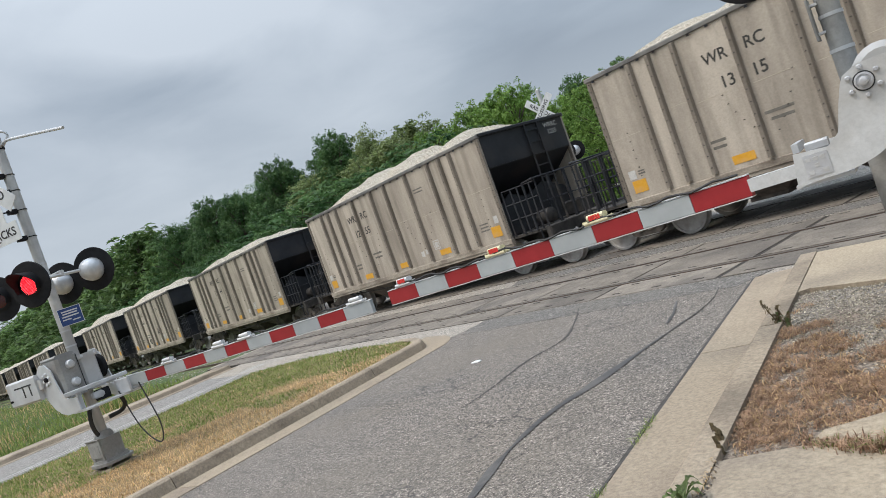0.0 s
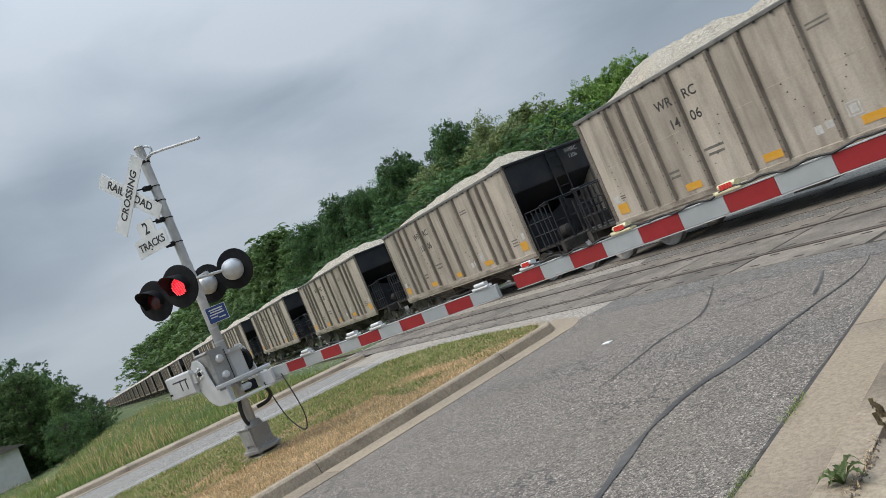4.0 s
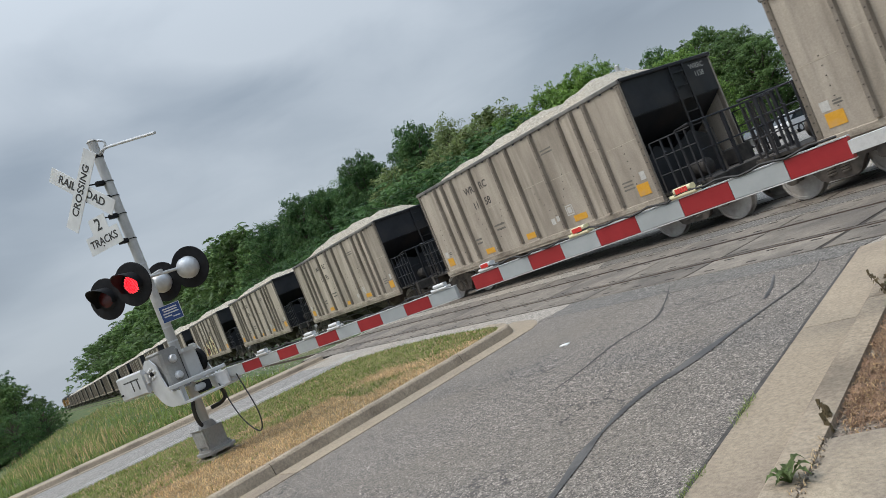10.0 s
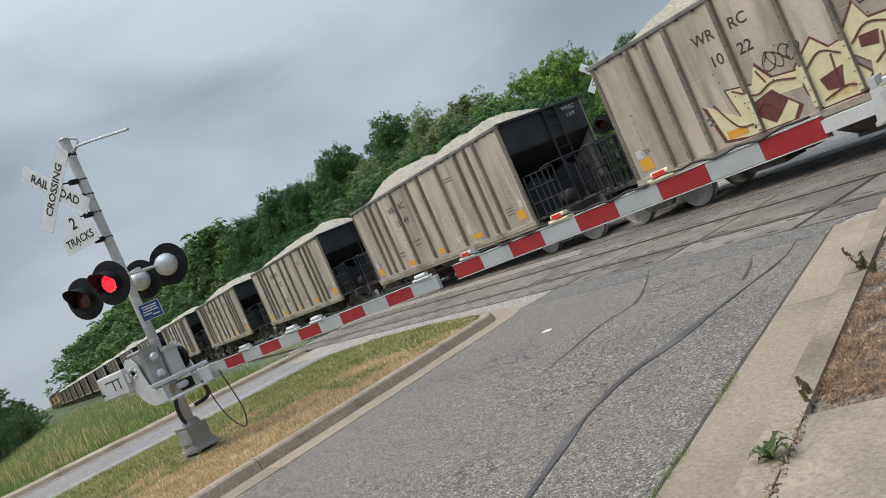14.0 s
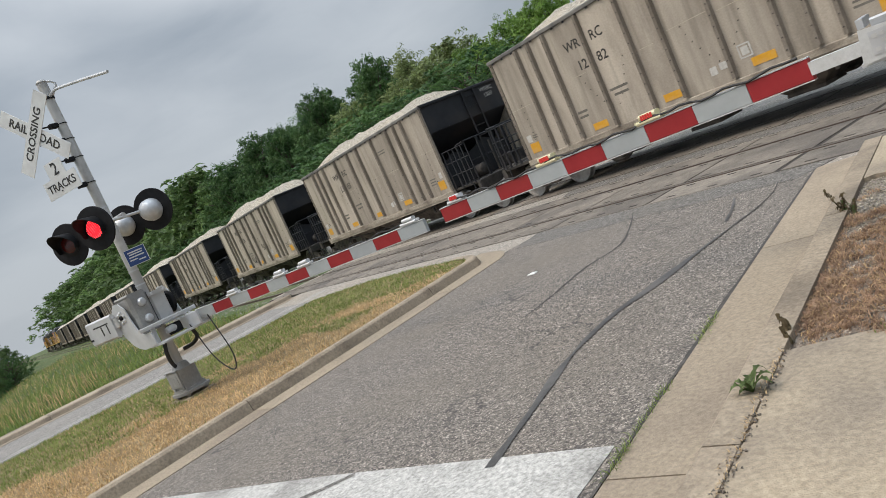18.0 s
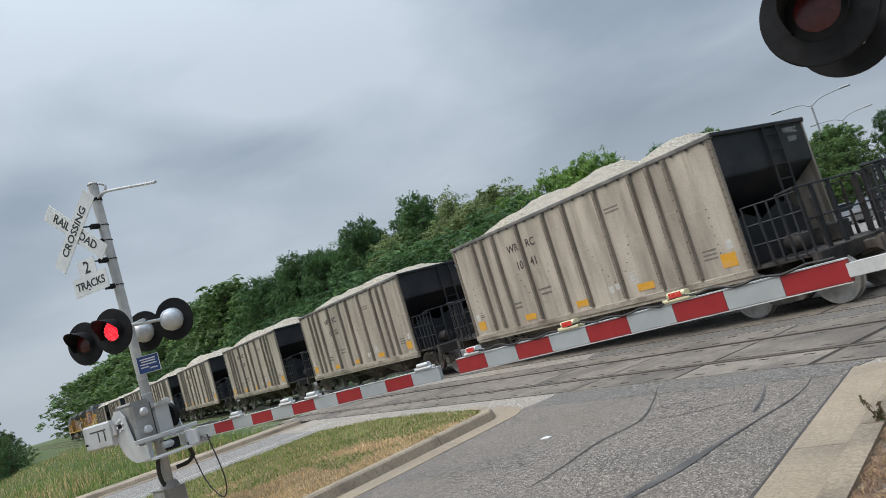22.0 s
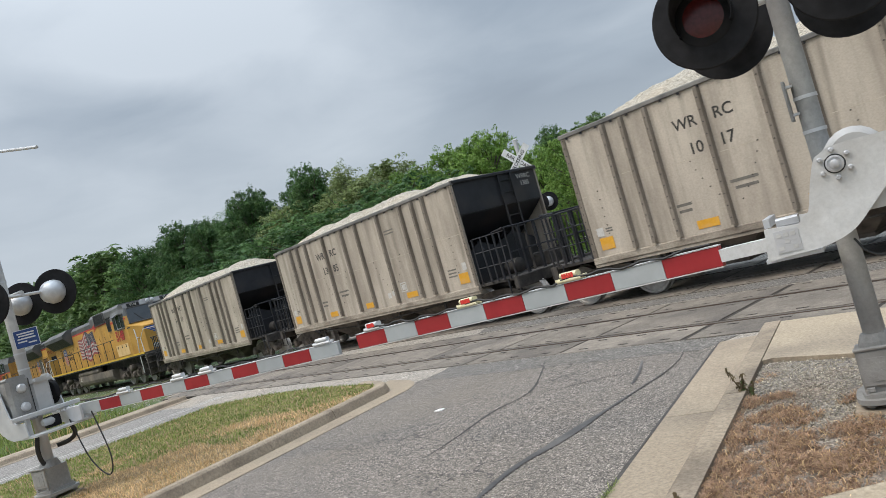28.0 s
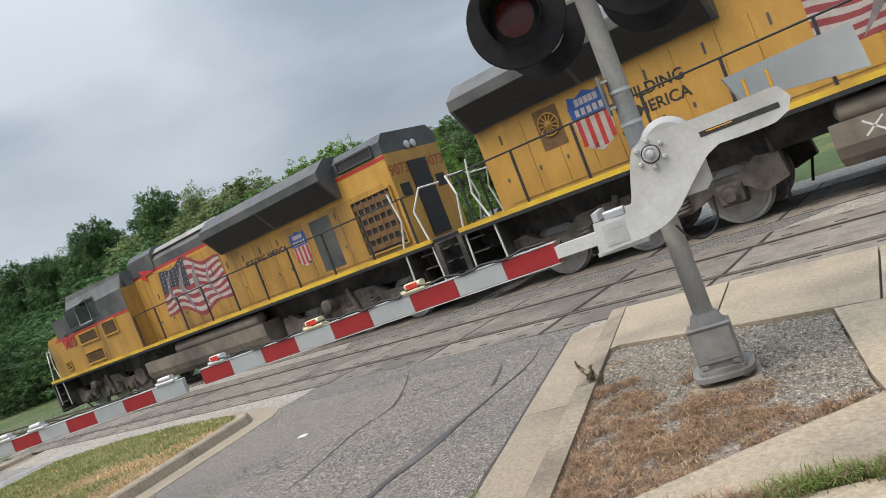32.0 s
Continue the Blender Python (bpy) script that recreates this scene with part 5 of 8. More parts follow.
def tree_proto(seed, height, spread, leaf, leaf_size, count, label, low=0.18, shape=1.0):
    """A tapered trunk with limbs, each ending in sprays of leaves that fill an uneven crown."""
    rng = random.Random(seed)
    t = thing("tree", label, "tree")
    trunk = Geo()
    lean = (rng.uniform(-0.3, 0.3), rng.uniform(-0.3, 0.3))
    trunk.tube([(0, 0, -0.2), (lean[0] * 0.3, lean[1] * 0.3, height * 0.3), (lean[0], lean[1], height * 0.86)], height * 0.028, 8, height * 0.005)
    clumps = []
    total = 150
    for k in range(total):
        f = low + (0.99 - low) * ((k + 0.5) / total) ** 0.9
        a = k * 2.39996 + rng.uniform(-0.5, 0.5)
        rise = (f - low) / (1 - low)
        env = spread * (min(1.0, 0.62 + 1.6 * rise) * math.sqrt(max(0.0, 1 - 0.88 * rise ** (4.2 * shape)))) * (0.86 + 0.34 * noise.noise((math.cos(a) * 1.3, math.sin(a) * 1.3, f * 4.0 + seed)))
        depth = rng.random() ** 0.55
        size = height * rng.uniform(0.055, 0.105) * (1.1 - 0.3 * rise)
        w = max(0.0, env - size * 0.5) * depth
        c = Vector((lean[0] * f + math.cos(a) * w, lean[1] * f + math.sin(a) * w, height * f - size * 0.6 - 0.10 * height * (w / spread) ** 2 * rise))
        clumps.append((c, size, 0.5 + size))
        if k % 3 == 0:
            b = Vector((lean[0] * f, lean[1] * f, max(0.1, height * (f - 0.16) * 0.85)))
            trunk.tube([b, (b + c) / 2 + Vector((0, 0, 0.02 * height)), c], height * 0.008, 5, height * 0.002)
    part("trunk", trunk, BARK, t, "grey-brown trunk and limbs", True)
    g = Geo()
    mass = sum(q[2] for q in clumps)
    for c, r, share in clumps:
        sprays = [(c + Vector((rng.gauss(0, 1), rng.gauss(0, 1), rng.gauss(0, 0.7))).normalized() * r * rng.uniform(0.5, 1.05), r * rng.uniform(0.28, 0.5)) for q in range(7)]
        for q in range(int(count * share / mass)):
            o, sr = sprays[rng.randrange(7)]
            d = Vector((rng.gauss(0, 1), rng.gauss(0, 1), rng.gauss(0.25, 0.65))).normalized()
            p = o + d * sr * (0.45 + 0.65 * rng.random())
            s = leaf_size * rng.uniform(0.55, 1.25)
            up = (d + Vector((rng.gauss(0, 0.45), rng.gauss(0, 0.45), 0.55))).normalized()
            u = up.orthogonal().normalized()
            u = (u * math.cos(q * 1.9) + up.cross(u) * math.sin(q * 1.9))
            w = up.cross(u)
            n = len(g.v)
            g.v += [tuple(p - u * s), tuple(p + w * s * 0.62 + up * s * 0.1), tuple(p + u * s - w * s * 0.15)]
            g.f.append((n, n + 1, n + 2))
    part("crown", g, leaf, t, "leafy crown")
    return t


def build_trees():
    rng = random.Random(77)
    protos = [
        tree_proto(1, 12.0, 4.6, LEAF_DARK, 0.15, 30000, "dark green oak in the wood behind the railway", 0.06),
        tree_proto(2, 11.0, 4.2, LEAF, 0.14, 28000, "green oak in the wood behind the railway", 0.06),
        tree_proto(3, 10.0, 3.6, LEAF_OLIVE, 0.125, 28000, "olive-green cedar elm behind the railway", 0.06, 0.8),
        tree_proto(4, 9.0, 4.0, LEAF_BRIGHT, 0.11, 34000, "bright spring-green tree behind the railway", 0.08),
        tree_proto(5, 11.0, 2.4, LEAF_OLIVE, 0.10, 15000, "slender feathery tree behind the railway", 0.1, 0.55),
        tree_proto(6, 4.5, 3.0, LEAF_DARK, 0.085, 11000, "dark green bushy tree", 0.02),
        tree_proto(7, 11.5, 4.6, LEAF, 0.30, 7500, "green tree in the wood far along the line", 0.04),
    ]
    used = set()

    def put(i, x, y, h, z=-0.1, w=1.0):
        hs = (12.0, 11.0, 10.0, 9.0, 11.0, 4.5, 11.5)[i]
        k = h / hs
        m = pose(x, y, z, 0, 0, rng.uniform(0, 360)) @ Matrix.Diagonal((k * w, k * w, k, 1))
        if i not in used:
            used.add(i)
            protos[i].matrix_basis = m
            return
        copy_thing(protos[i], m)

    # the wood behind the train, by its skyline
    for i, x, y, h, w in (
        (3, -25.5, 33, 6.9, 0.9), (3, -29.5, 34.5, 8.9, 1.0), (3, -33.8, 35, 11.8, 1.0), (3, -37.6, 36, 12.2, 1.1), (3, -41.5, 35, 11.6, 1.0),
        (4, -47.8, 33.5, 11.4, 1.0), (2, -45.5, 33, 9.6, 1.2), (2, -50.5, 34, 9.9, 1.2), (0, -54.0, 34, 13.0, 0.75), (2, -57.0, 33, 10.6, 1.2), (2, -61.0, 35, 11.0, 1.2),
        (0, -65.5, 34, 13.2, 1.0), (0, -71.0, 35, 12.6, 1.1), (0, -77.0, 34, 12.8, 1.1), (0, -84.0, 34, 14.0, 1.1), (0, -91.0, 35, 13.4, 1.2), (0, -98.0, 34, 13.8, 1.2),
        (0, -106.0, 35, 14.5, 1.2), (1, -114.0, 34, 14.6, 1.2), (0, -123.0, 35, 14.6, 1.3), (1, -133.0, 35, 14.4, 1.3), (0, -144.0, 34, 15.4, 1.3), (1, -156.0, 35, 15.2, 1.4), (1, -170.0, 34, 15.8, 1.5), (1, -186.0, 34, 15.6, 1.5), (1, -204.0, 34, 15.4, 1.5), (1, -224.0, 32, 15.4, 1.6), (1, -248.0, 30, 15.0, 1.6), (1, -275.0, 27, 15.0, 1.6)):
        put(6 if x < -105 else i, x, y, h * (0.97 if x < -60 else 1.02), -0.1, w)
    # a second row that closes the gaps
    for q in range(1, 24):
        x = -32.0 - 3.9 * q - 0.05 * q * q
        put((3, 2, 0, 0)[min(3, int(q / 3.2))] if q % 5 or q < 8 else 1, x + rng.uniform(-0.8, 0.8), 38.5 + rng.uniform(-1.2, 1.2), min(13.8, 10.4 + 0.20 * q) + rng.uniform(-0.7, 0.9), -0.1, 1.15)
    # lower growth along its foot
    for k in range(26):
        x = -30 - k * 5.2
        put(5, x + rng.uniform(-2, 2), 28.5 + rng.uniform(-1.5, 1.5), rng.uniform(4.0, 6.2), -0.1, 1.3)
    # trees beside the line on its near side, further off
    for x, y, h in ((-93, -3.4, 8.0), (-98, -6, 9.6), (-104, -3.5, 9.0), (-110, -8, 10.5), (-118, -3.5, 9.6), (-135, -3.5, 10.0), (-102, -12, 10.5), (-98, -18, 10.5), (-160, -4.0, 10.5), (-195, -4, 11.5), (-240, -3, 12.0), (-90, -22, 9.0), (-88, -28, 9.5), (-87, -3.2, 3.6), (-122, -12, 11.5)):
        put(5 if h < 4 or x > -100 else 6, x, y, h, -1.75, 0.7)
    for i, x, y, h in ((5, -80.0, 1.2, 3.0), (1, -84.0, -0.6, 6.4), (1, -85.5, -3.6, 8.8), (0, -88.0, -6.8, 10.2), (1, -92.0, 1.6, 4.6), (0, -95.0, -10.0, 11.5), (5, -78.0, -1.4, 3.4)):
        put(i, x, y, h, -1.75, 0.85)
    # over the road and car park
    for i, x, y, h, w in ((0, -49.0, 61, 11.4, 1.0), (1, -44.0, 62, 10.4, 1.0), (1, -40.0, 60, 8.8, 1.1), (1, -37.0, 58, 7.4, 1.1), (1, -33.0, 61, 6.3, 1.2), (1, -30.6, 57, 6.6, 1.1), (0, -27.5, 60, 6.9, 1.2), (1, -15.0, 60, 7.0, 1.4), (1, -24.0, 64, 7.5, 1.4), (0, -6.0, 58, 6.5, 1.4), (1, 4.0, 54, 6.5, 1.5), (0, 16.0, 52, 7, 1.5), (1, 30.0, 50, 7.5, 1.5), (1, 47.0, 46, 8, 1.5), (1, 67.0, 42, 9, 1.5)):
        put(i, x, y, h, -0.1, w)


build_trees()

# ---- grass, weeds and litter ----


def inside(p, poly):
    x, y = p
    c = False
    for i in range(len(poly)):
        (x0, y0), (x1, y1) = poly[i - 1], poly[i]
        if (y0 > y) != (y1 > y) and x < (x1 - x0) * (y - y0) / (y1 - y0) + x0:
            c = not c
    return c


def blade(g, rng, x, y, z, h, w, bend):
    a = rng.uniform(0, 2 * math.pi)
    dx, dy = math.cos(a), math.sin(a)
    px, py = -dy * w / 2, dx * w / 2
    n = len(g.v)
    b = bend * h
    g.v += [(x - px, y - py, z), (x + px, y + py, z), (x + dx * b * 0.35 + px * 0.8, y + dy * b * 0.35 + py * 0.8, z + h * 0.6), (x + dx * b * 0.35 - px * 0.8, y + dy * b * 0.35 - py * 0.8, z + h * 0.6), (x + dx * b, y + dy * b, z + h * (1 - 0.3 * bend))]
    g.f += [(n, n + 1, n + 2, n + 3), (n + 3, n + 2, n + 4)]


def build_median_grass():
    rng = random.Random(41)
    green, dry = Geo(), Geo()
    tries = 0
    while len(green.f) + len(dry.f) < 2 * 95000 and tries < 260000:
        tries += 1
        x, y = rng.uniform(-16.4, -5.5), rng.uniform(-5.5, 7.0)
        if not inside((x, y), MEDIAN_OUTLINE):
            continue
        # straw towards the near kerb and behind the mast, green at the nose and the far side
        edge = -8.28 - 0.2725 * (y - 0.76) - x
        dryness = 1.62 - 0.40 * max(0.0, edge) - 0.36 * max(0.0, y - 3.0) + 0.9 * noise.noise((x * 0.9, y * 0.9, 3.0)) + (0.45 if y < 4.0 and edge < 2.4 else 0)
        if rng.random() < min(0.97, max(0.04, (dryness - 0.5) * 2.2 + 0.5)):
            blade(dry, rng, x, y, 0.12, rng.uniform(0.02, 0.08), rng.uniform(0.006, 0.013), rng.uniform(0.6, 1.9))
        else:
            blade(green, rng, x, y, 0.12, rng.uniform(0.02, 0.075), rng.uniform(0.006, 0.011), rng.uniform(0.2, 1.1))
    tagged(part("grass", green, GRASS_BLADE), "short green turf on the median", "grass", kind="stuff")
    tagged(part("dry_grass", dry, GRASS_DRY), "dry straw-coloured turf on the median", "grass", kind="stuff")


def build_field_grass():
    rng = random.Random(43)
    g, d = Geo(), Geo()
    for k in range(42000):
        x = -22.4 - 55 * rng.random() ** 1.7
        y = rng.uniform(-18, 7.0)
        if y > 6.6 and x > -21.5:
            continue
        dark = noise.noise((x * 0.25, y * 0.4, 9.0))
        h = rng.uniform(0.12, 0.42) * (1.6 if dark > 0.1 else 0.9)
        blade(g if rng.random() < 0.8 - 0.5 * dark else d, rng, x, y, ground_height(x, y), h, 0.02, rng.uniform(0.2, 0.8))
    for k in range(3500):
        x = rng.uniform(-30, -12)
        blade(g, rng, x, rng.uniform(16.6, 24), -0.06, rng.uniform(0.1, 0.35), 0.02, 0.5)
    tagged(part("field_grass", g, GRASS_BLADE), "tall rough green grass on the bank beside the line", "grass", kind="stuff")
    tagged(part("field_straw", d, GRASS_DRY), "dry stalks in the rough grass", "grass", kind="stuff")


def dirt_z(x, y):
    """The top of the dirt, with its mound round the mast."""
    r = math.hypot(x + 1.92, y - 4.90)
    return 0.083 + 0.03 * max(0.0, min(1.0, (0.75 - r) / 0.5))


def build_dirt_weeds():
    rng = random.Random(47)
    g, s, r = Geo(), Geo(), Geo()
    poly = DIRT_POLY + [rp(-1.255, 6.95), rp(-1.255, 3.52)]
    n = 0
    while n < 6800:
        x, y = rng.uniform(-3.6, -0.9), rng.uniform(2.9, 6.3)
        if not inside((x, y), poly):
            continue
        n += 1
        reach = 4.25 + 0.6 * max(0.0, -1.9 - x) - 0.5 * max(0.0, x + 1.7)
        dens = 0.62 - 1.7 * max(0.0, y - reach) + 1.3 * noise.noise((x * 3.4, y * 3.4, 5.0)) + 0.5 * noise.noise((x * 11, y * 11, 2.0))
        z = dirt_z(x, y)
        if rng.random() > dens:
            for e in range(3 if y > reach else 1):
                if rng.random() < 0.55:
                    px, py, q = x + rng.gauss(0, 0.04), y + rng.gauss(0, 0.04), rng.uniform(0.004, 0.014)
                    m = pose(px, py, z + q * 0.4, rng.uniform(0, 360), rng.uniform(0, 360), 0)
                    k = len(s.v)
                    s.v += [tuple(m @ Vector(p)) for p in ((q, 0, 0), (-q * 0.8, q * 0.6, 0), (-q * 0.5, -q * 0.8, 0), (0, 0, q * 0.8))]
                    s.f += [(k, k + 1, k + 3), (k + 1, k + 2, k + 3), (k + 2, k, k + 3), (k, k + 2, k + 1)]
            continue
        big = rng.uniform(0.6, 1.5)
        for e in range(rng.randint(8, 16)):
            blade(g if rng.random() < 0.84 else r, rng, x + rng.gauss(0, 0.022), y + rng.gauss(0, 0.022), z + rng.uniform(0, 0.015), rng.uniform(0.012, 0.036) * big, rng.uniform(0.003, 0.0075), rng.uniform(0.8, 2.8))
    tagged(part("dead_weeds", g, GRASS_RUST), "rust-brown withered weeds on the dirt", "weeds", kind="stuff")
    tagged(part("dry_stalks", r, GRASS_DRY), "straw stalks on the dirt", "weeds", kind="stuff")
    tagged(part("pebbles", s, GRAVEL), "white pebbles scattered on the dirt", "pebbles", kind="stuff")


def rosette(name, x, y, z, size, leaves, mat, label, rng, upright=0.4):
    """A weed of lobed leaves round one root."""
    t = thing(name, label, "weed", at=pose(x, y, z))
    for k in range(leaves):
        a = 2 * math.pi * k / leaves + rng.uniform(-0.35, 0.35)
        L = size * rng.uniform(0.6, 1.15)
        up = upright * rng.uniform(0.3, 1.4)
        d = Vector((math.cos(a), math.sin(a), 0))
        s = Vector((-d.y, d.x, 0))
        g = Geo()
        pts = []
        n = 9
        for i in range(n + 1):
            f = i / n
            w = size * 0.20 * math.sin(math.pi * min(1, f * 0.86 + 0.10)) * (1.15 if i % 2 else 0.62)
            c = d * L * f + Vector((0, 0, L * up * math.sin(f * 2.4)))
            fold = Vector((0, 0, w * 0.45))
            pts.append((c - s * w + fold, c, c + s * w + fold))
        for i in range(n):
            g.quad(pts[i][0], pts[i][1], pts[i + 1][1], pts[i + 1][0])
            g.quad(pts[i][1], pts[i][2], pts[i + 1][2], pts[i + 1][1])
        part("leaf", g, mat, t)
    return t


def dead_stalk(x, y, z, h, rng, green=0.0):
    """A withered weed: leaning thin stems with curled drooping leaves."""
    t = thing("withered_weed", "withered brown curled weed standing at the kerb", "weed", at=pose(x, y, z), group="withered weeds")
    for q in range(3):
        lean = Vector((rng.uniform(-0.45, 0.25), rng.uniform(-0.3, 0.3), 1))
        hh = h * (1.0 if q == 0 else rng.uniform(0.45, 0.75))
        part("stem", Geo().tube([(0, 0, 0), tuple(lean * hh * 0.6), tuple(lean * hh)], 0.006, 5, 0.003), WEED_DEAD, t)
        for k in range(26):
            f = rng.uniform(0.08, 1.0)
            p = lean * hh * f
            a = rng.uniform(0, 6.28)
            d = Vector((math.cos(a), math.sin(a), rng.uniform(-0.3, 0.5)))
            s = Vector((-d.y, d.x, rng.uniform(-0.5, 0.5))) * 0.011
            L = h * rng.uniform(0.10, 0.26) * (1.3 - 0.8 * f)
            m1, m2 = p + d * L * 0.45 + Vector((0, 0, 0.012)), p + d * L * 0.8 + Vector((0, 0, -0.02))
            g = Geo().quad(p - s * 0.3, p + s * 0.3, m1 + s, m1 - s).quad(m1 - s, m1 + s, m2)
            part("leaf", g, WEED if rng.random() < green else WEED_DEAD, t)


def joint_grass():
    """Straw and green grass in the wide pavement joint."""
    rng = random.Random(61)
    line = smooth_line([(-1.95, 3.21), (-1.62, 3.18), (-1.30, 3.25), (-0.80, 3.46), (0.6, 3.5)], 0.02)
    dry, green = Geo(), Geo()
    for k in range(5200):
        p = line[rng.randrange(len(line))]
        q = (p[0] + rng.gauss(0, 0.03), p[1] + rng.gauss(0, 0.035))
        grow = 0.35 + 0.65 * min(1, max(0, (p[0] + 1.9) / 0.35))
        gr = 0.75 if -1.25 < p[0] < -0.75 else 0.12
        blade(green if rng.random() < gr else dry, rng, q[0], q[1], 0.112, rng.uniform(0.02, 0.105) * grow, 0.006, rng.uniform(0.4, 1.6))
    tagged(part("joint_straw", dry, GRASS_RUST), "dry straw in the pavement joint", "grass", kind="stuff")
    tagged(part("joint_grass", green, GRASS_BLADE), "green grass in the pavement joint", "grass", kind="stuff")


def build_small_plants():
    rng = random.Random(53)
    rosette("green_weed", -2.25, 2.55, 0.118, 0.105, 13, WEED, "toothed green weed growing in the kerb joint", rng, 0.8)
    dead_stalk(-3.16, 5.32, 0.085, 0.24, rng, 0.15)
    dead_stalk(-3.06, 5.26, 0.085, 0.12, rng, 0.3)
    dead_stalk(-2.44, 3.22, 0.085, 0.13, rng)
    dead_stalk(-2.39, 3.12, 0.085, 0.10, rng)
    joint_grass()


def gutter_tufts():
    """Thin grass along the joint between asphalt and gutter."""
    rng = random.Random(67)
    g = Geo()
    for k in range(34):
        a = rng.choice((1.4, 2.1, 2.9, 3.4, 4.4)) + rng.gauss(0, 0.13)
        for q in range(16):
            x, y = rp(-1.95 + rng.gauss(0, 0.018), a + rng.gauss(0, 0.05))
            blade(g, rng, x, y, 0.0, rng.uniform(0.015, 0.055), 0.004, rng.uniform(0.5, 1.6))
    tagged(part("gutter_grass", g, GRASS_BLADE), "thin green grass along the gutter joint", "grass", kind="stuff")


def build_seam_soil():
    """Crumbs of soil and dry stems in the joint between kerb and pavement."""
    rng = random.Random(59)
    g, d = Geo(), Geo()
    for k in range(1500):
        a = rng.uniform(-1.5, 3.6)
        x, y = rp(-1.262 + rng.gauss(0, 0.018), a)
        q = rng.uniform(0.004, 0.012)
        m = pose(x, y, 0.122, rng.uniform(0, 360), rng.uniform(0, 360), 0)
        n = len(g.v)
        g.v += [tuple(m @ Vector(p)) for p in ((q, 0, 0), (-q, q * 0.6, 0), (-q * 0.5, -q, 0), (0, 0, q))]
        g.f += [(n, n + 1, n + 3), (n + 1, n + 2, n + 3), (n + 2, n, n + 3), (n, n + 2, n + 1)]
        if k % 4 == 0:
            blade(d, rng, x, y, 0.12, rng.uniform(0.01, 0.04), 0.004, 1.2)
    tagged(part("seam_soil", g, DIRT), "brown soil crumbs in the pavement joint", "soil", kind="stuff")
    tagged(part("seam_stems", d, GRASS_DRY), "dry stems in the pavement joint", "weeds", kind="stuff")


build_seam_soil()
gutter_tufts()
build_median_grass()
build_field_grass()
build_dirt_weeds()
build_small_plants()

# ---- car park and street beyond the line ----


def street_lamp(x, y, h, yaw):
    t = thing("street_lamp", "tall grey street lamp with two curved arms", "street lamp", at=pose(x, y, -0.06, 0, 0, yaw), group="street lamps")
    part("pole", Geo().tube([(0, 0, 0), (0, 0, h)], 0.13, 10, 0.07), SHRUB, t, "tapered grey pole", True)
    for s in (-1, 1):
        part("arm", Geo().tube(smooth_line3([(0, 0, h - 0.1), (s * 0.9, 0, h + 0.35), (s * 2.6, 0, h + 0.5)]), 0.045, 7), SHRUB, t, "", True)
        part("lamp_head", Geo().box(s * 2.8 - 0.4, s * 2.8 + 0.4, -0.16, 0.16, h + 0.43, h + 0.56, c=0.05), SHRUB, t)


def parked_car(x, y, yaw, mat, label):
    t = thing("parked_car", label, "car", at=pose(x, y, -0.06, 0, 0, yaw), group="parked cars")
    m = Matrix(((1, 0, 0, 0), (0, 0, -1, 0), (0, 1, 0, 0), (0, 0, 0, 1)))
    low = [(-2.2, 0.3), (2.2, 0.3), (2.25, 0.75), (1.9, 0.92), (0.9, 1.0), (-2.1, 1.05), (-2.25, 0.8)]
    part("body", Geo().prism(low[::-1], -0.88, 0.88, m), mat, t)
    up = [(0.9, 1.0), (0.25, 1.5), (-1.2, 1.55), (-2.0, 1.05)]
    part("cabin", Geo().prism(up, -0.76, 0.76, m), GLASS, t, "dark car windows")
    part("roof", Geo().box(-1.2, 0.25, -0.74, 0.74, 1.52, 1.58, c=0.02), mat, t)
    for a in (-1.4, 1.4):
        for s in (-1, 1):
            w = part("wheel", Geo().lathe([(0.2, -0.1), (0.33, -0.1), (0.33, 0.1), (0.2, 0.1)], pose(a, s * 0.82, 0.33, 90, 0, 0), 16), RUBBER, t, "black tyre", True)
            part("rim", Geo().lathe([(0.19, -0.105), (0.19, 0.105)], pose(a, s * 0.82, 0.33, 90, 0, 0), 12), ALU, w)
    for s in (-1, 1):
        part("headlight", Geo().box(2.1, 2.2, s * 0.65 - 0.15, s * 0.65 + 0.15, 0.66, 0.78), ALU_WHITE, t)


def utility_pole(x, y, h):
    t = thing("utility_pole", "weathered brown timber utility pole with a crossarm", "utility pole", at=pose(x, y, -0.06), group="utility poles")
    part("pole", Geo().tube([(0, 0, 0), (0.05, 0, h)], 0.15, 10, 0.10), BARK, t, "", True)
    part("crossarm", Geo().box(-1.2, 1.2, -0.06, 0.06, h - 0.9, h - 0.76), BARK, t)
    for a in (-1.1, -0.4, 0.4, 1.1):
        part("insulator", Geo().lathe([(0.04, h - 0.76), (0.06, h - 0.66), (0.03, h - 0.6)], Matrix.Translation((a, 0, 0)), 8), SHRUB, t)


utility_pole(-22.75, 60.0, 8.3)
utility_pole(-28.9, 80.0, 11.2)
street_lamp(-34.3, 63.0, 10.3, 20)
street_lamp(-43.0, 84.0, 10.3, 20)
for i in range(9):
    parked_car(-37.0 + 3.0 * i, 50.0 + 0.5 * (i % 2), 82 + 3 * (i % 3), (CAR_WHITE, CAR_GREY, CAR_WHITE)[i % 3], ("white car in the car park", "dark grey car in the car park", "white car in the car park")[i % 3])


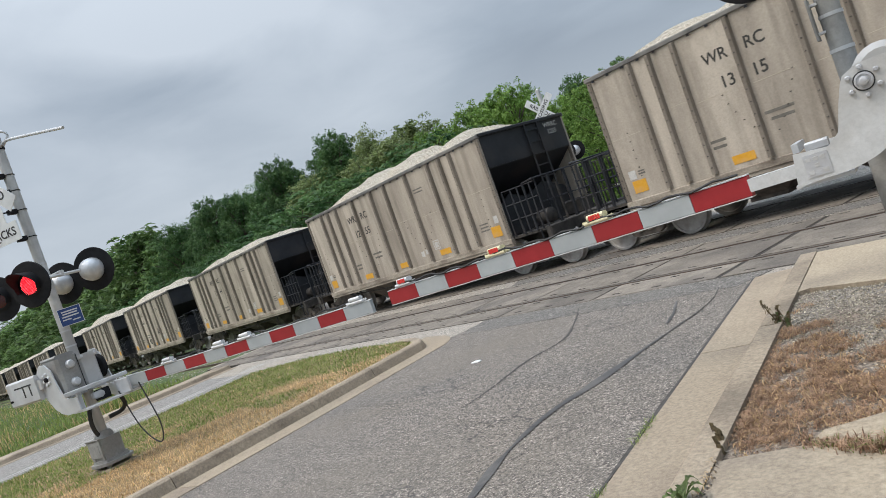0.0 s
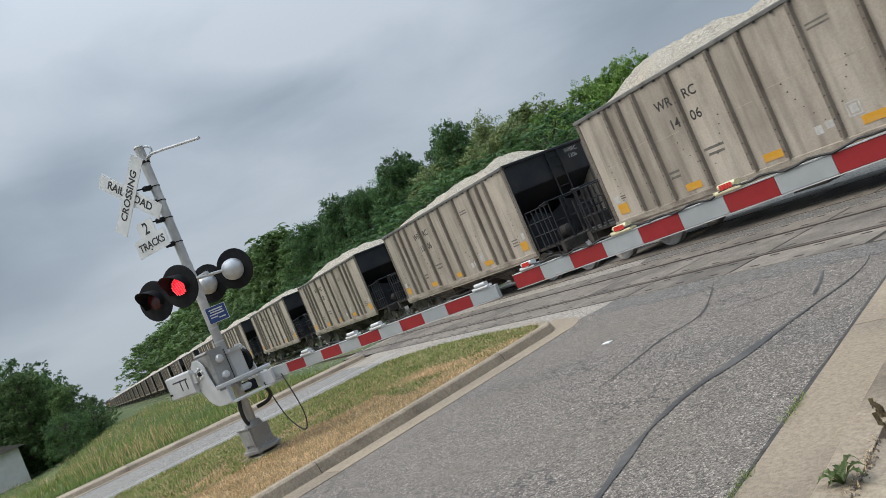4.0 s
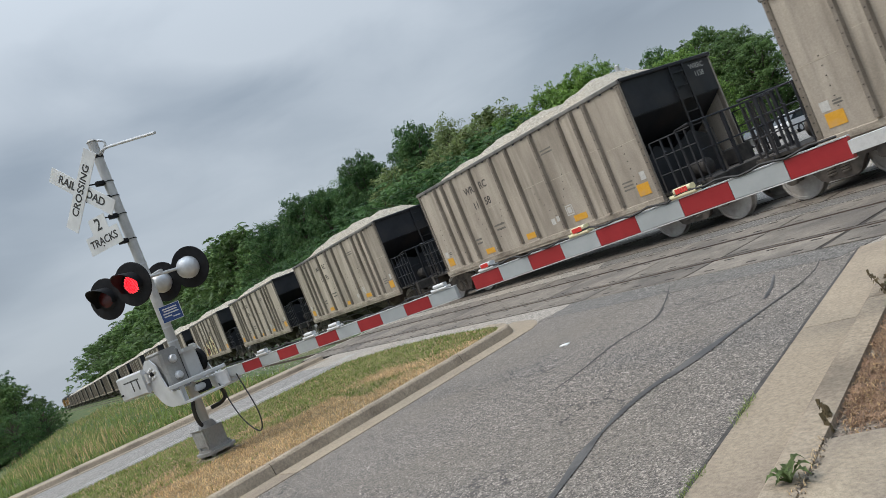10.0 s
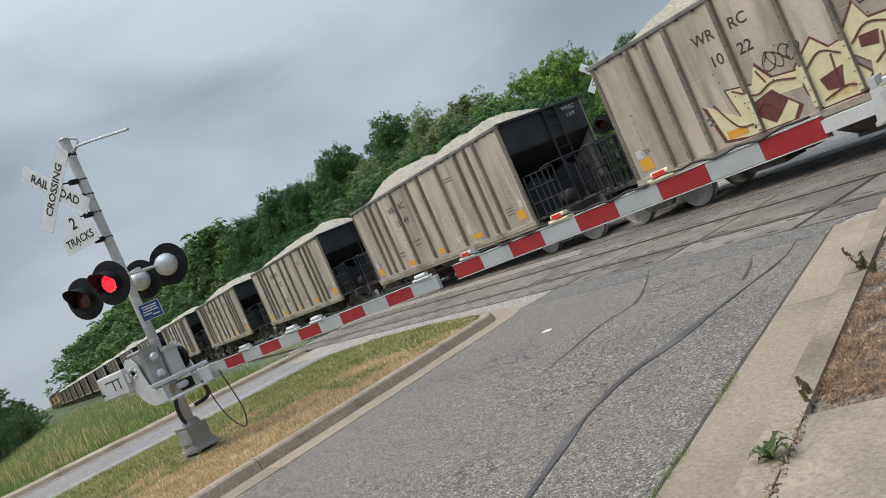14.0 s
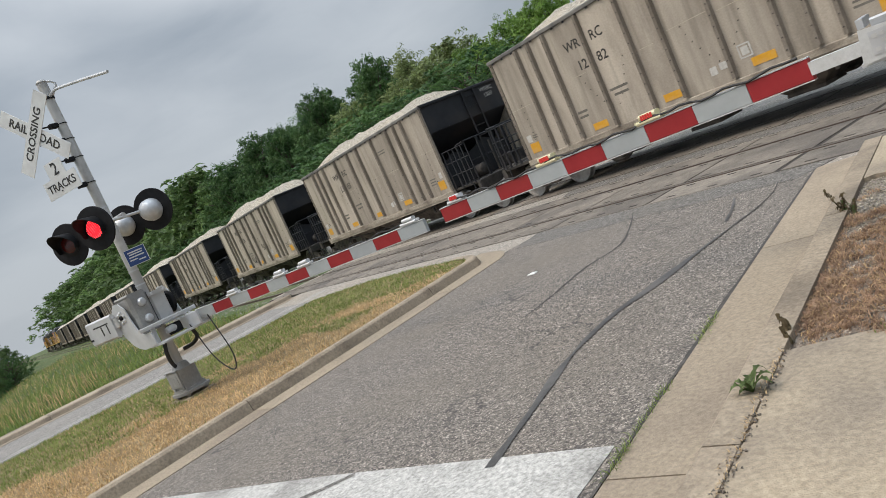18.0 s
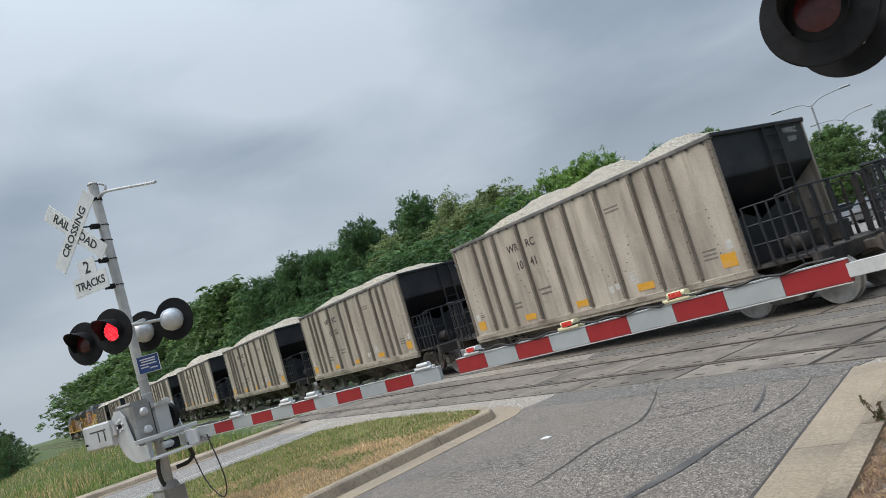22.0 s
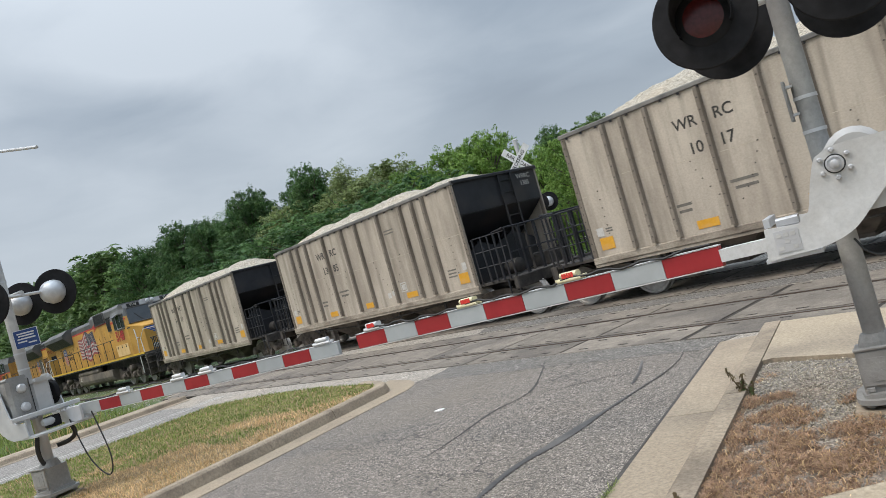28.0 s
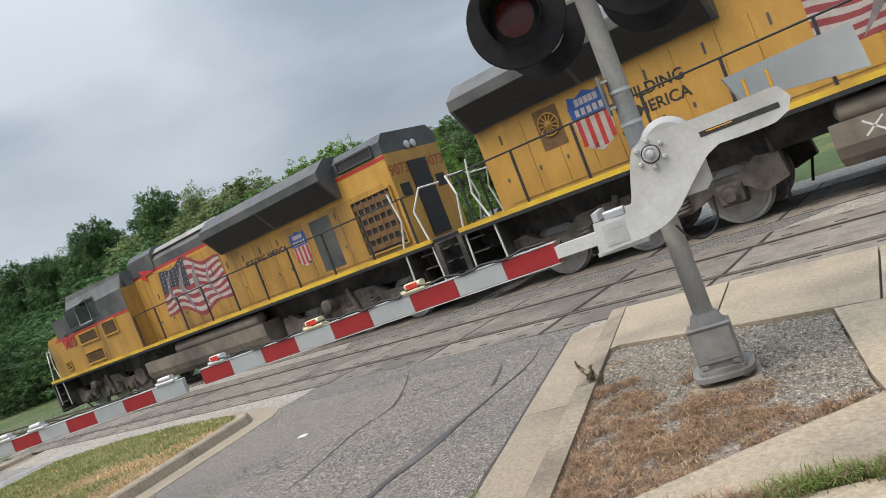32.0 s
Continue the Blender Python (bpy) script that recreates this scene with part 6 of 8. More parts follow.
def build_house():
    t = thing("house", "pale single-storey house with brown roof below the railway", "house", at=pose(-85.0, -11.5, -1.75, 0, 0, 8) @ Matrix.Diagonal((1.0, 1.35, 1.25, 1)))
    w = part("wall", Geo().box(-6, 6, -4, 4, 0, 2.6), HOUSE_WALL, t)
    m = Matrix(((1, 0, 0, 0), (0, 0, -1, 0), (0, 1, 0, 0), (0, 0, 0, 1)))
    part("roof", Geo().prism([(-4.5, 2.6), (4.5, 2.6), (0, 4.3)], -6.4, 6.4, Matrix(((0, 0, 1, 0), (1, 0, 0, 0), (0, 1, 0, 0), (0, 0, 0, 1)))), HOUSE_ROOF, t, "brown shingle roof")
    for y in (-2, 1.6):
        wi = part("window", Geo().box(6.0, 6.04, y - 0.6, y + 0.6, 0.9, 2.0), SIGN_WHITE, t, "white window frame")
        part("pane", Geo().box(6.04, 6.05, y - 0.5, y + 0.5, 1.0, 1.9), GLASS, wi)
    fence = thing("fence", "grey timber yard fence beside the house", "fence")
    for k in range(40):
        part("board", Geo().box(-0.06, 0.06, -0.012, 0.012, 0, 1.7), SHRUB, fence, at=pose(-74.0 - 0.03 * k, -14.0 + 0.15 * k, -1.75, 0, 0, 80))


build_house()

# ---- hopper wagons ----
RUN = [(0.0, 0.02), (3.0, 34.5), (6.0, 69.03), (9.0, 103.52), (13.0, 149.95), (19.0, 220.45), (21.0, 243.7), (24.0, 278.86), (28.0, 326.23), (29.5, 344.05), (30.0, 350.0), (30.5, 356.0), (31.0, 362.0), (31.5, 368.0), (32.0, 373.9)]
PITCH, FIRST = 12.55, -9.26
RIBS = (-3.49, -3.06, -2.53, -1.48, -0.42, 0.32, 1.40, 2.46, 2.96, 3.41)
HW, HB, HT, HA = 1.50, 0.92, 3.53, 4.54


def ride(ob, u, turn=0):
    """Carries a wagon along the far track; u is its centre's place along the train."""
    walk(ob, [(t, pose(u + s, FAR_TRACK, 0.014, 0, 0, turn)) for t, s in RUN])


def wheel_geo(r, width):
    p = [(0.07, -width / 2), (r * 0.55, -width / 2 + 0.03), (r * 0.86, -width / 2 + 0.02), (r * 0.9, -width / 2), (r, -width / 2), (r, width / 2 - 0.03), (r + 0.026, width / 2 - 0.02), (r + 0.026, width / 2), (r * 0.88, width / 2), (r * 0.84, width / 2 - 0.03), (r * 0.5, width / 2 - 0.05), (0.07, width / 2)]
    return Geo().lathe(p, pose(0, 0, 0, -90, 0, 0), 28)


WHEEL_ME = wheel_geo(0.42, 0.14).mesh("wheel", WHEEL, True)
AXLE_ME = Geo().tube([(0, -0.66, 0), (0, 0.66, 0)], 0.075, 10).mesh("axle", TRUCK, True)
CAP_ME = Geo().lathe([(0.10, 0), (0.115, 0.02), (0.115, 0.13), (0.08, 0.16), (0.03, 0.165)], pose(0, 0, 0, 90, 0, 0), 12).mesh("bearing_cap", TRUCK, True)
_sp = [(0.085 * math.cos(a * 0.7), 0.085 * math.sin(a * 0.7), -0.13 + 0.26 * a / 46) for a in range(47)]
SPRING_ME = Geo().tube(_sp, 0.02, 5).mesh("spring", TRUCK, True)


def side_frame_geo():
    """The cast side frame of a freight truck: an arch over two axles with windows."""
    prof = [(-1.05, 0.50), (-1.02, 0.62), (-0.72, 0.63), (-0.48, 0.72), (-0.2, 0.76), (0.2, 0.76), (0.48, 0.72), (0.72, 0.63), (1.02, 0.62), (1.05, 0.50), (0.98, 0.38), (0.72, 0.38), (0.70, 0.50), (0.52, 0.50), (0.36, 0.26), (0.28, 0.22), (-0.28, 0.22), (-0.36, 0.26), (-0.52, 0.50), (-0.70, 0.50), (-0.72, 0.38), (-0.98, 0.38)]
    hole = [(-0.40, 0.56), (-0.24, 0.64), (-0.24, 0.36), (-0.30, 0.36)]
    g = Geo()
    m = Matrix(((1, 0, 0, 0), (0, 0, -1, 0), (0, 1, 0, 0), (0, 0, 0, 1)))
    g.prism(prof[::-1], -0.06, 0.06, m)
    return g


def build_truck(parent, x):
    t = part("truck", Geo().box(-0.2, 0.2, -0.98, 0.98, 0.45, 0.68, c=0.04), TRUCK, parent, "dusty cast steel truck with four wheels", at=pose(x, 0, 0))
    me = side_frame_geo().mesh("side_frame", TRUCK)
    for s in (-1, 1):
        part("side_frame", me, TRUCK, t, at=pose(0, s * 1.0, 0))
        for a in (-0.13, 0.13):
            part("spring", SPRING_ME, TRUCK, t, at=pose(a, s * 1.02, 0.42))
    for a in (-0.84, 0.84):
        part("axle", AXLE_ME, TRUCK, t, at=pose(a, 0, 0.42))
        for s in (-1, 1):
            part("wheel", WHEEL_ME, WHEEL, t, at=pose(a, s * 0.755, 0.42, 0, 0, 0 if s < 0 else 180))
            part("bearing_cap", CAP_ME, TRUCK, t, at=pose(a, s * 1.0, 0.46, 0, 0, 0 if s < 0 else 180))
    return t


def load_geo(seed, long, wide, z0, peak):
    """A heaped load of crushed stone with several humps."""
    rng = random.Random(seed)
    nx, ny = 76, 22
    g = Geo()
    hump = [((-0.72 + 0.48 * q + rng.uniform(-0.12, 0.12)) * long, rng.uniform(0.6, 1.0), rng.uniform(0.55, 0.95)) for q in range(4)]
    for j in range(ny + 1):
        for i in range(nx + 1):
            x, y = (2 * i / nx - 1) * long, (2 * j / ny - 1) * wide
            ex, ey = 1 - abs(x / long) ** 3.0, 1 - abs(y / wide) ** 2
            h = max((a * max(0.0, 1 - ((x - c) / (2.2 * w)) ** 2)) for c, a, w in hump)
            h = peak * min(1, ex * 1.3) * ey * (0.34 + 0.75 * h) - 0.05
            h += 0.06 * noise.noise((x * 2.3, y * 2.3, seed)) + 0.045 * noise.noise((x * 9, y * 9, seed)) * (ex * ey > 0.02)
            g.v.append((x, y, z0 + h))
    n = nx + 1
    g.f = [(j * n + i, j * n + i + 1, (j + 1) * n + i + 1, (j + 1) * n + i) for j in range(ny) for i in range(nx)]
    return g


def rivet_geo(pts):
    g = Geo()
    for x, z in pts:
        m = pose(x, 0, z, 90, 0, 0)
        g.lathe([(0.015, 0), (0.013, 0.009), (0.005, 0.012)], m, 5)
    return g


def build_hopper(k):
    c = thing("hopper_wagon", "dusty tan open hopper wagon heaped with white crushed stone", "hopper wagon", group="train of hopper wagons")
    for s in (-1, 1):
        y = s * HW
        bays = (-HA,) + RIBS + (HA,)
        for a, b in zip(bays, bays[1:]):
            part("side_panel", Geo().box(a, b, y - 0.015, y + 0.015, HB, HT - 0.05), HOPPER, c)
        rng = random.Random(90 + s)
        g = Geo()
        for a, b in zip(bays, bays[1:]):
            z = rng.uniform(2.18, 2.42)
            g.box(a + 0.10, b - rng.uniform(0.1, 0.3), y + s * 0.015 - 0.003, y + s * 0.015 + 0.003, z - 0.005, z + 0.005)
        tagged(part("weld_seams", g, SEAM_PALE, c), "pale weld seams across the side", kind="stuff")
        pts = [(x + d, HB + 0.22 + 0.21 * i) for x in RIBS for i in range(11) for d in (0.0,)]
        rv = tagged(part("rib_bolts", rivet_geo(pts), BOLT_DARK, c, at=pose(0, y + s * 0.101, 0, 0, 0, 0 if s < 0 else 180)), "dark bolt heads along the ribs", kind="stuff")
        part("top_chord", Geo().box(-HA - 0.02, HA + 0.02, y - 0.05, y + 0.06, HT - 0.09, HT, c=0.015), HOPPER_TOP, c, "dark grey top chord")
        part("side_sill", Geo().box(-HA, HA, y - 0.05, y + 0.05, HB - 0.07, HB + 0.06, c=0.012).box(-HA, HA, y - 0.03, y + 0.03, HB - 0.13, HB - 0.07), HOPPER_SILL, c, "dust-whitened side sill")
        # row of chord clips
        g = Geo()
        for i in range(25):
            x = -HA + 0.18 + i * (2 * HA - 0.36) / 24
            g.box(x - 0.025, x + 0.025, y + s * 0.05 - 0.012, y + s * 0.05 + 0.012, HT - 0.125, HT - 0.09)
        tagged(part("chord_clips", g, HOPPER_END, c), "row of dark clips under the top chord", kind="stuff")
        # ribs and corner posts carry the shade of their flanks as a darker tan
        for x in RIBS:
            g = Geo()
            o, w = s * 0.10, 0.034
            g.prism([(x - 0.048, y + s * 0.012), (x - w, y + o), (x + w, y + o), (x + 0.048, y + s * 0.012)][::-s], HB + 0.10, HT - 0.10)
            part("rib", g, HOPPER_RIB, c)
        for x in (-HA, HA):
            d = -1 if x > 0 else 1
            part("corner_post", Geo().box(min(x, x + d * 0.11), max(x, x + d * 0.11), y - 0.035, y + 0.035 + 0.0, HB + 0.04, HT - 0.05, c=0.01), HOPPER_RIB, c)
        # bolt heads of the inner bracing, in curved rows
        pts = []
        for x0, d in ((-0.72, -1), (-1.95, 1), (0.72, 1), (1.95, -1), (4.0, 0), (-4.0, 0)):
            for i in range(6):
                pts.append((x0 + d * 0.09 * i * (0.5 + 0.12 * i), 2.25 - 0.17 * i))
        for x in (-HA + 0.055, HA - 0.055):
            for i in range(16):
                pts.append((x, HB + 0.2 + i * 0.152))
        rv = tagged(part("bolt_heads", rivet_geo(pts), BOLT_DARK, c), "dark bolt heads of the inner bracing", kind="stuff")
        rv.matrix_basis = pose(0, y + s * 0.036, 0, 0, 0, 0 if s < 0 else 180)
        # reflectors and stencils
        for x, w, h, z in ((-4.12, 0.32, 0.24, 1.22), (4.12, 0.34, 0.26, 1.24), (-1.95, 0.42, 0.15, 1.14), (0.02, 0.42, 0.15, 1.14), (2.0, 0.46, 0.15, 1.16)):
            part("reflector", Geo().box(-w / 2, w / 2, -0.003, 0.003, -h / 2, h / 2), TAG_YELLOW, c, "orange-yellow reflector patch", at=pose(x * -s, y + s * 0.019, z))
        q = [(-4.22, 1.46, 0.16, 0.17), (1.02, 1.27, 0.14, 0.15), (1.28, 1.3, 0.24, 0.13), (4.22, 1.52, 0.14, 0.18)]
        for x, z, w, h in q:
            x *= -s
            part("data_patch", Geo().box(x - w / 2, x + w / 2, y + s * 0.016 - 0.004, y + s * 0.016 + 0.004, z - h / 2, z + h / 2), TAG_WHITE, c, "small white data patch")
        g = Geo()
        for x, z, w, h in ((-2.3, 1.55, 0.3, 0.05), (-2.3, 1.44, 0.26, 0.05), (-1.12, 1.72, 0.5, 0.05), (-1.1, 1.60, 0.4, 0.05), (1.72, 2.95, 0.42, 0.035), (1.72, 2.87, 0.42, 0.035), (3.75, 1.5, 0.32, 0.035), (3.75, 1.42, 0.3, 0.035), (3.75, 1.34, 0.32, 0.035), (-4.0, 1.5, 0.16, 0.03), (-4.0, 1.45, 0.16, 0.03)):
            x *= -s
            g.box(x - w / 2, x + w / 2, y + s * 0.0155, y + s * 0.018, z - h / 2, z + h / 2)
        tagged(part("faded_stencil", g, STENCIL_FAINT, c), "faded grey stencilled lines", kind="stuff")
        g = Geo()
        for x, w, z, h in ((1.72 * -s, 0.25, 1.40, 0.25),):
            for a, b, e, f in ((-w / 2, w / 2, h / 2 - 0.025, h / 2), (-w / 2, w / 2, -h / 2, -h / 2 + 0.025), (-w / 2, -w / 2 + 0.025, -h / 2, h / 2), (w / 2 - 0.025, w / 2, -h / 2, h / 2), (-w * 0.28, w * 0.28, -h * 0.3, h * 0.28)):
                g.box(x + a, x + b, y + s * 0.0155, y + s * 0.020, z + e, z + f)
        part("stencil_frame", g, TAG_WHITE, c, "white stencilled square")
    for e in (-1, 1):
        sx = lambda a, b: (min(e * a, e * b), max(e * a, e * b))
        x0, x1 = sx(HA - 0.03, HA + 0.0)
        # end plate, slope sheet and bulkhead: black paint with the recess shadow coloured in
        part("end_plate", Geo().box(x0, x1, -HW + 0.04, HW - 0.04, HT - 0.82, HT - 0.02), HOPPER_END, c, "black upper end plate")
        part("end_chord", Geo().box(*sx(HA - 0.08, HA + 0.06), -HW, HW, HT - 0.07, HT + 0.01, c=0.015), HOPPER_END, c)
        g = Geo()
        a, b = e * (HA - 0.015), e * 2.15
        za, zb = HT - 0.80, 1.0
        pts = [(a, za), (b, zb), (b, zb - 0.05), (a, za - 0.05)]
        for yy in (-HW + 0.03, HW - 0.03):
            g.v += [(p[0], yy, p[1]) for p in pts]
        g.f = [(0, 1, 2, 3), (7, 6, 5, 4), (0, 4, 5, 1), (1, 5, 6, 2), (2, 6, 7, 3), (3, 7, 4, 0)]
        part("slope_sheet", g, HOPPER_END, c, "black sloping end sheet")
        # side gussets and centre bulkhead under the slope
        for yy in (-0.62, 0.62):
            g = Geo()
            pl = [(e * 2.2, 1.0), (e * 4.1, 1.0), (e * 4.1, 1.95), (e * 3.7, 2.1)]
            n0 = len(g.v)
            for q2 in (yy - 0.02, yy + 0.02):
                g.v += [(p[0], q2, p[1]) for p in pl]
            g.f += [(0, 1, 2, 3), (7, 6, 5, 4)] + [(i, (i + 1) % 4, 4 + (i + 1) % 4, 4 + i) for i in range(4)]
            part("gusset", g, HOPPER_END, c)
        g = Geo().prism([(-1.25, 1.0), (1.25, 1.0), (1.25, 1.75), (0.5, 2.05), (-0.2, 1.8), (-0.75, 2.0), (-1.25, 1.72)], -0.02, 0.02, Matrix(((0, 0, 1, e * 4.12), (1, 0, 0, 0), (0, 1, 0, 0), (0, 0, 0, 1))))
        part("bulkhead", g, HOPPER_END, c, "sooty brown-black end bulkhead, deepened by painted shade")
        part("platform", Geo().box(*sx(4.3, 5.75), -1.42, 1.42, 0.93, 0.99).box(*sx(5.62, 5.78), -1.45, 1.45, 0.72, 1.0, c=0.02), UNDERFRAME, c, "sooty end platform and sill")
        # ladder on the end
        g = Geo()
        for yy in (0.05, 0.5):
            g.box(*sx(HA + 0.03, HA + 0.06), yy - 0.025, yy + 0.025, 1.0, HT - 0.02)
        for i in range(8):
            g.box(*sx(HA + 0.03, HA + 0.055), 0.05, 0.5, 1.2 + i * 0.3, 1.225 + i * 0.3)
        part("ladder", g, HOPPER_END, c, "black end ladder")
        # railing at the end sill
        g = Geo()
        rail_pts = [(-1.4, 1.0), (-1.4, 2.12), (1.4, 2.12), (1.4, 1.0)]
        g.tube([(e * 5.7, a, b) for a, b in rail_pts], 0.022, 6)
        g.tube([(e * 5.7, -1.4, 1.55), (e * 5.7, 1.4, 1.55)], 0.016, 6)
        for yy in (-0.95, -0.4, 0.5, 0.95):
            g.box(*sx(5.67, 5.73), yy - 0.03, yy + 0.03, 1.0, 2.12)
        part("end_railing", g, HOPPER_END, c, "black tubular end railing")
        for yy in (-1.44, 1.44):
            g = Geo()
            g.tube([(e * 4.95, yy, 0.98), (e * 4.9, yy, 1.75), (e * 4.95, yy, 1.8)], 0.025, 6)
            g.tube([(e * 5.35, yy, 0.98), (e * 5.35, yy, 2.1), (e * 5.7, yy, 2.12)], 0.028, 6)
            part("grab_iron", g, HOPPER_END, c, "black corner grab iron")
            g = Geo()
            for z in (1.36, 1.72, 2.06):
                g.tube([(e * 4.62, yy, z), (e * 5.7, yy, z)], 0.014, 5)
            for xx in (4.62, 4.92, 5.14, 5.55):
                g.box(*sx(xx - 0.018, xx + 0.018), yy - 0.012, yy + 0.012, 0.98, 2.07)
            part("side_railing", g, HOPPER_END, c, "black lattice railing beside the end platform")
            part("stirrup_step", Geo().tube([(e * 5.45, yy, 0.98), (e * 5.45, yy, 0.5), (e * 5.75, yy, 0.5), (e * 5.75, yy, 0.98)], 0.018, 6), HOPPER_END, c)
        part("coupler", Geo().box(*sx(5.7, 6.1), -0.09, 0.09, 0.74, 0.92, c=0.02).box(*sx(6.02, 6.29), -0.15, 0.15, 0.70, 0.96, c=0.05), TRUCK, c, "cast steel coupler")
        part("air_hose", Geo().tube([(e * 5.75, 0.35, 0.75), (e * 5.95, 0.38, 0.5), (e * 6.1, 0.3, 0.38), (e * 6.27, 0.1, 0.42)], 0.025, 6), RUBBER, c)
        part("brake_cylinder", Geo().lathe([(0.16, 0), (0.18, 0.03), (0.18, 0.38), (0.1, 0.42)], pose(e * 4.75, -0.6, 1.2, 0, 90 * e, 0), 14), UNDERFRAME, c, "black brake cylinder", True)
        part("valve_box", Geo().box(*sx(4.6, 5.1), 0.5, 0.95, 0.985, 1.35, c=0.03), UNDERFRAME, c)
        part("brake_staff", Geo().tube([(e * 5.2, -0.2, 0.985), (e * 5.2, -0.2, 1.9)], 0.03, 6), UNDERFRAME, c)
        build_truck(c, e * 4.67)
    part("centre_sill", Geo().box(-5.75, 5.75, -0.18, 0.18, 0.68, 0.92), UNDERFRAME, c)
    for x in (-2.1, -0.02, 2.1):
        g = Geo()
        for yy in (-1, 1):
            n = len(g.v)
            top = [(-0.98, 0.05), (0.98, 0.05), (0.98, 1.42), (-0.98, 1.42)]
            bot = [(-0.32, 0.2), (0.32, 0.2), (0.32, 0.85), (-0.32, 0.85)]
            g.v += [(x + a, yy * b, 0.9) for a, b in top] + [(x + a, yy * b, 0.34) for a, b in bot]
            g.f += [(n + 3, n + 2, n + 1, n), (n + 4, n + 5, n + 6, n + 7)] + [(n + i, n + (i + 1) % 4, n + 4 + (i + 1) % 4, n + 4 + i) for i in range(4)]
            g.box(x - 0.36, x + 0.36, yy * 0.52 - 0.36, yy * 0.52 + 0.36, 0.30, 0.36)
        part("chute", g, TRUCK, c, "dusty discharge chute")
    g = Geo()
    for s in (-1, 1):
        g.tube([(-3.2, s * 1.38, 0.72), (-0.9, s * 1.36, 0.62), (0.6, s * 1.36, 0.64), (3.2, s * 1.38, 0.74)], 0.022, 6)
        for x in (-3.0, -1.05, 1.05, 3.0):
            g.box(x - 0.03, x + 0.03, s * 1.38 - 0.02, s * 1.38 + 0.02, 0.55, 0.9)
    part("brake_pipe", g, UNDERFRAME, c)
    part("load", LOADS[k % len(LOADS)], GRAVEL, c, "heap of white crushed stone")
    return c


LOADS = [load_geo(s, HA - 0.05, HW - 0.04, HT - 0.02, p).mesh("load", GRAVEL, True) for s, p in ((3, 0.52), (7, 0.62), (11, 0.5), (19, 0.58), (23, 0.66))]
NUMBERS = {-2: "1188", -1: "1264", 0: "1315", 1: "1255", 2: "1244", 3: "1167", 4: "1406", 5: "1206", 6: "1155", 7: "1211", 8: "1214", 9: "1043", 10: "1158", 11: "1295", 12: "1339", 13: "1022", 14: "1349", 15: "1132", 16: "1318", 17: "1282", 18: "1303", 19: "1226", 20: "1470", 21: "1041", 22: "1003", 23: "1168", 24: "1355", 25: "1107", 26: "1017", 27: "1385", 28: "1410"}
HOPPERS = {}


def scribble(c, x, z, seed):
    """A thin dark spray-paint scribble of loops."""
    rng = random.Random(seed)
    pts = [(0.30 * (i / 26 - 0.5) * 2 + 0.10 * math.cos(i * 1.3 + seed), -0.002, 0.16 * math.sin(i * 1.1) * rng.uniform(0.5, 1.2)) for i in range(27)]
    part("scribble", Geo().tube(smooth_line3(pts, 3), 0.009, 4), STENCIL, c, "thin dark spray-paint scribble", at=pose(x, -HW - 0.016, z))


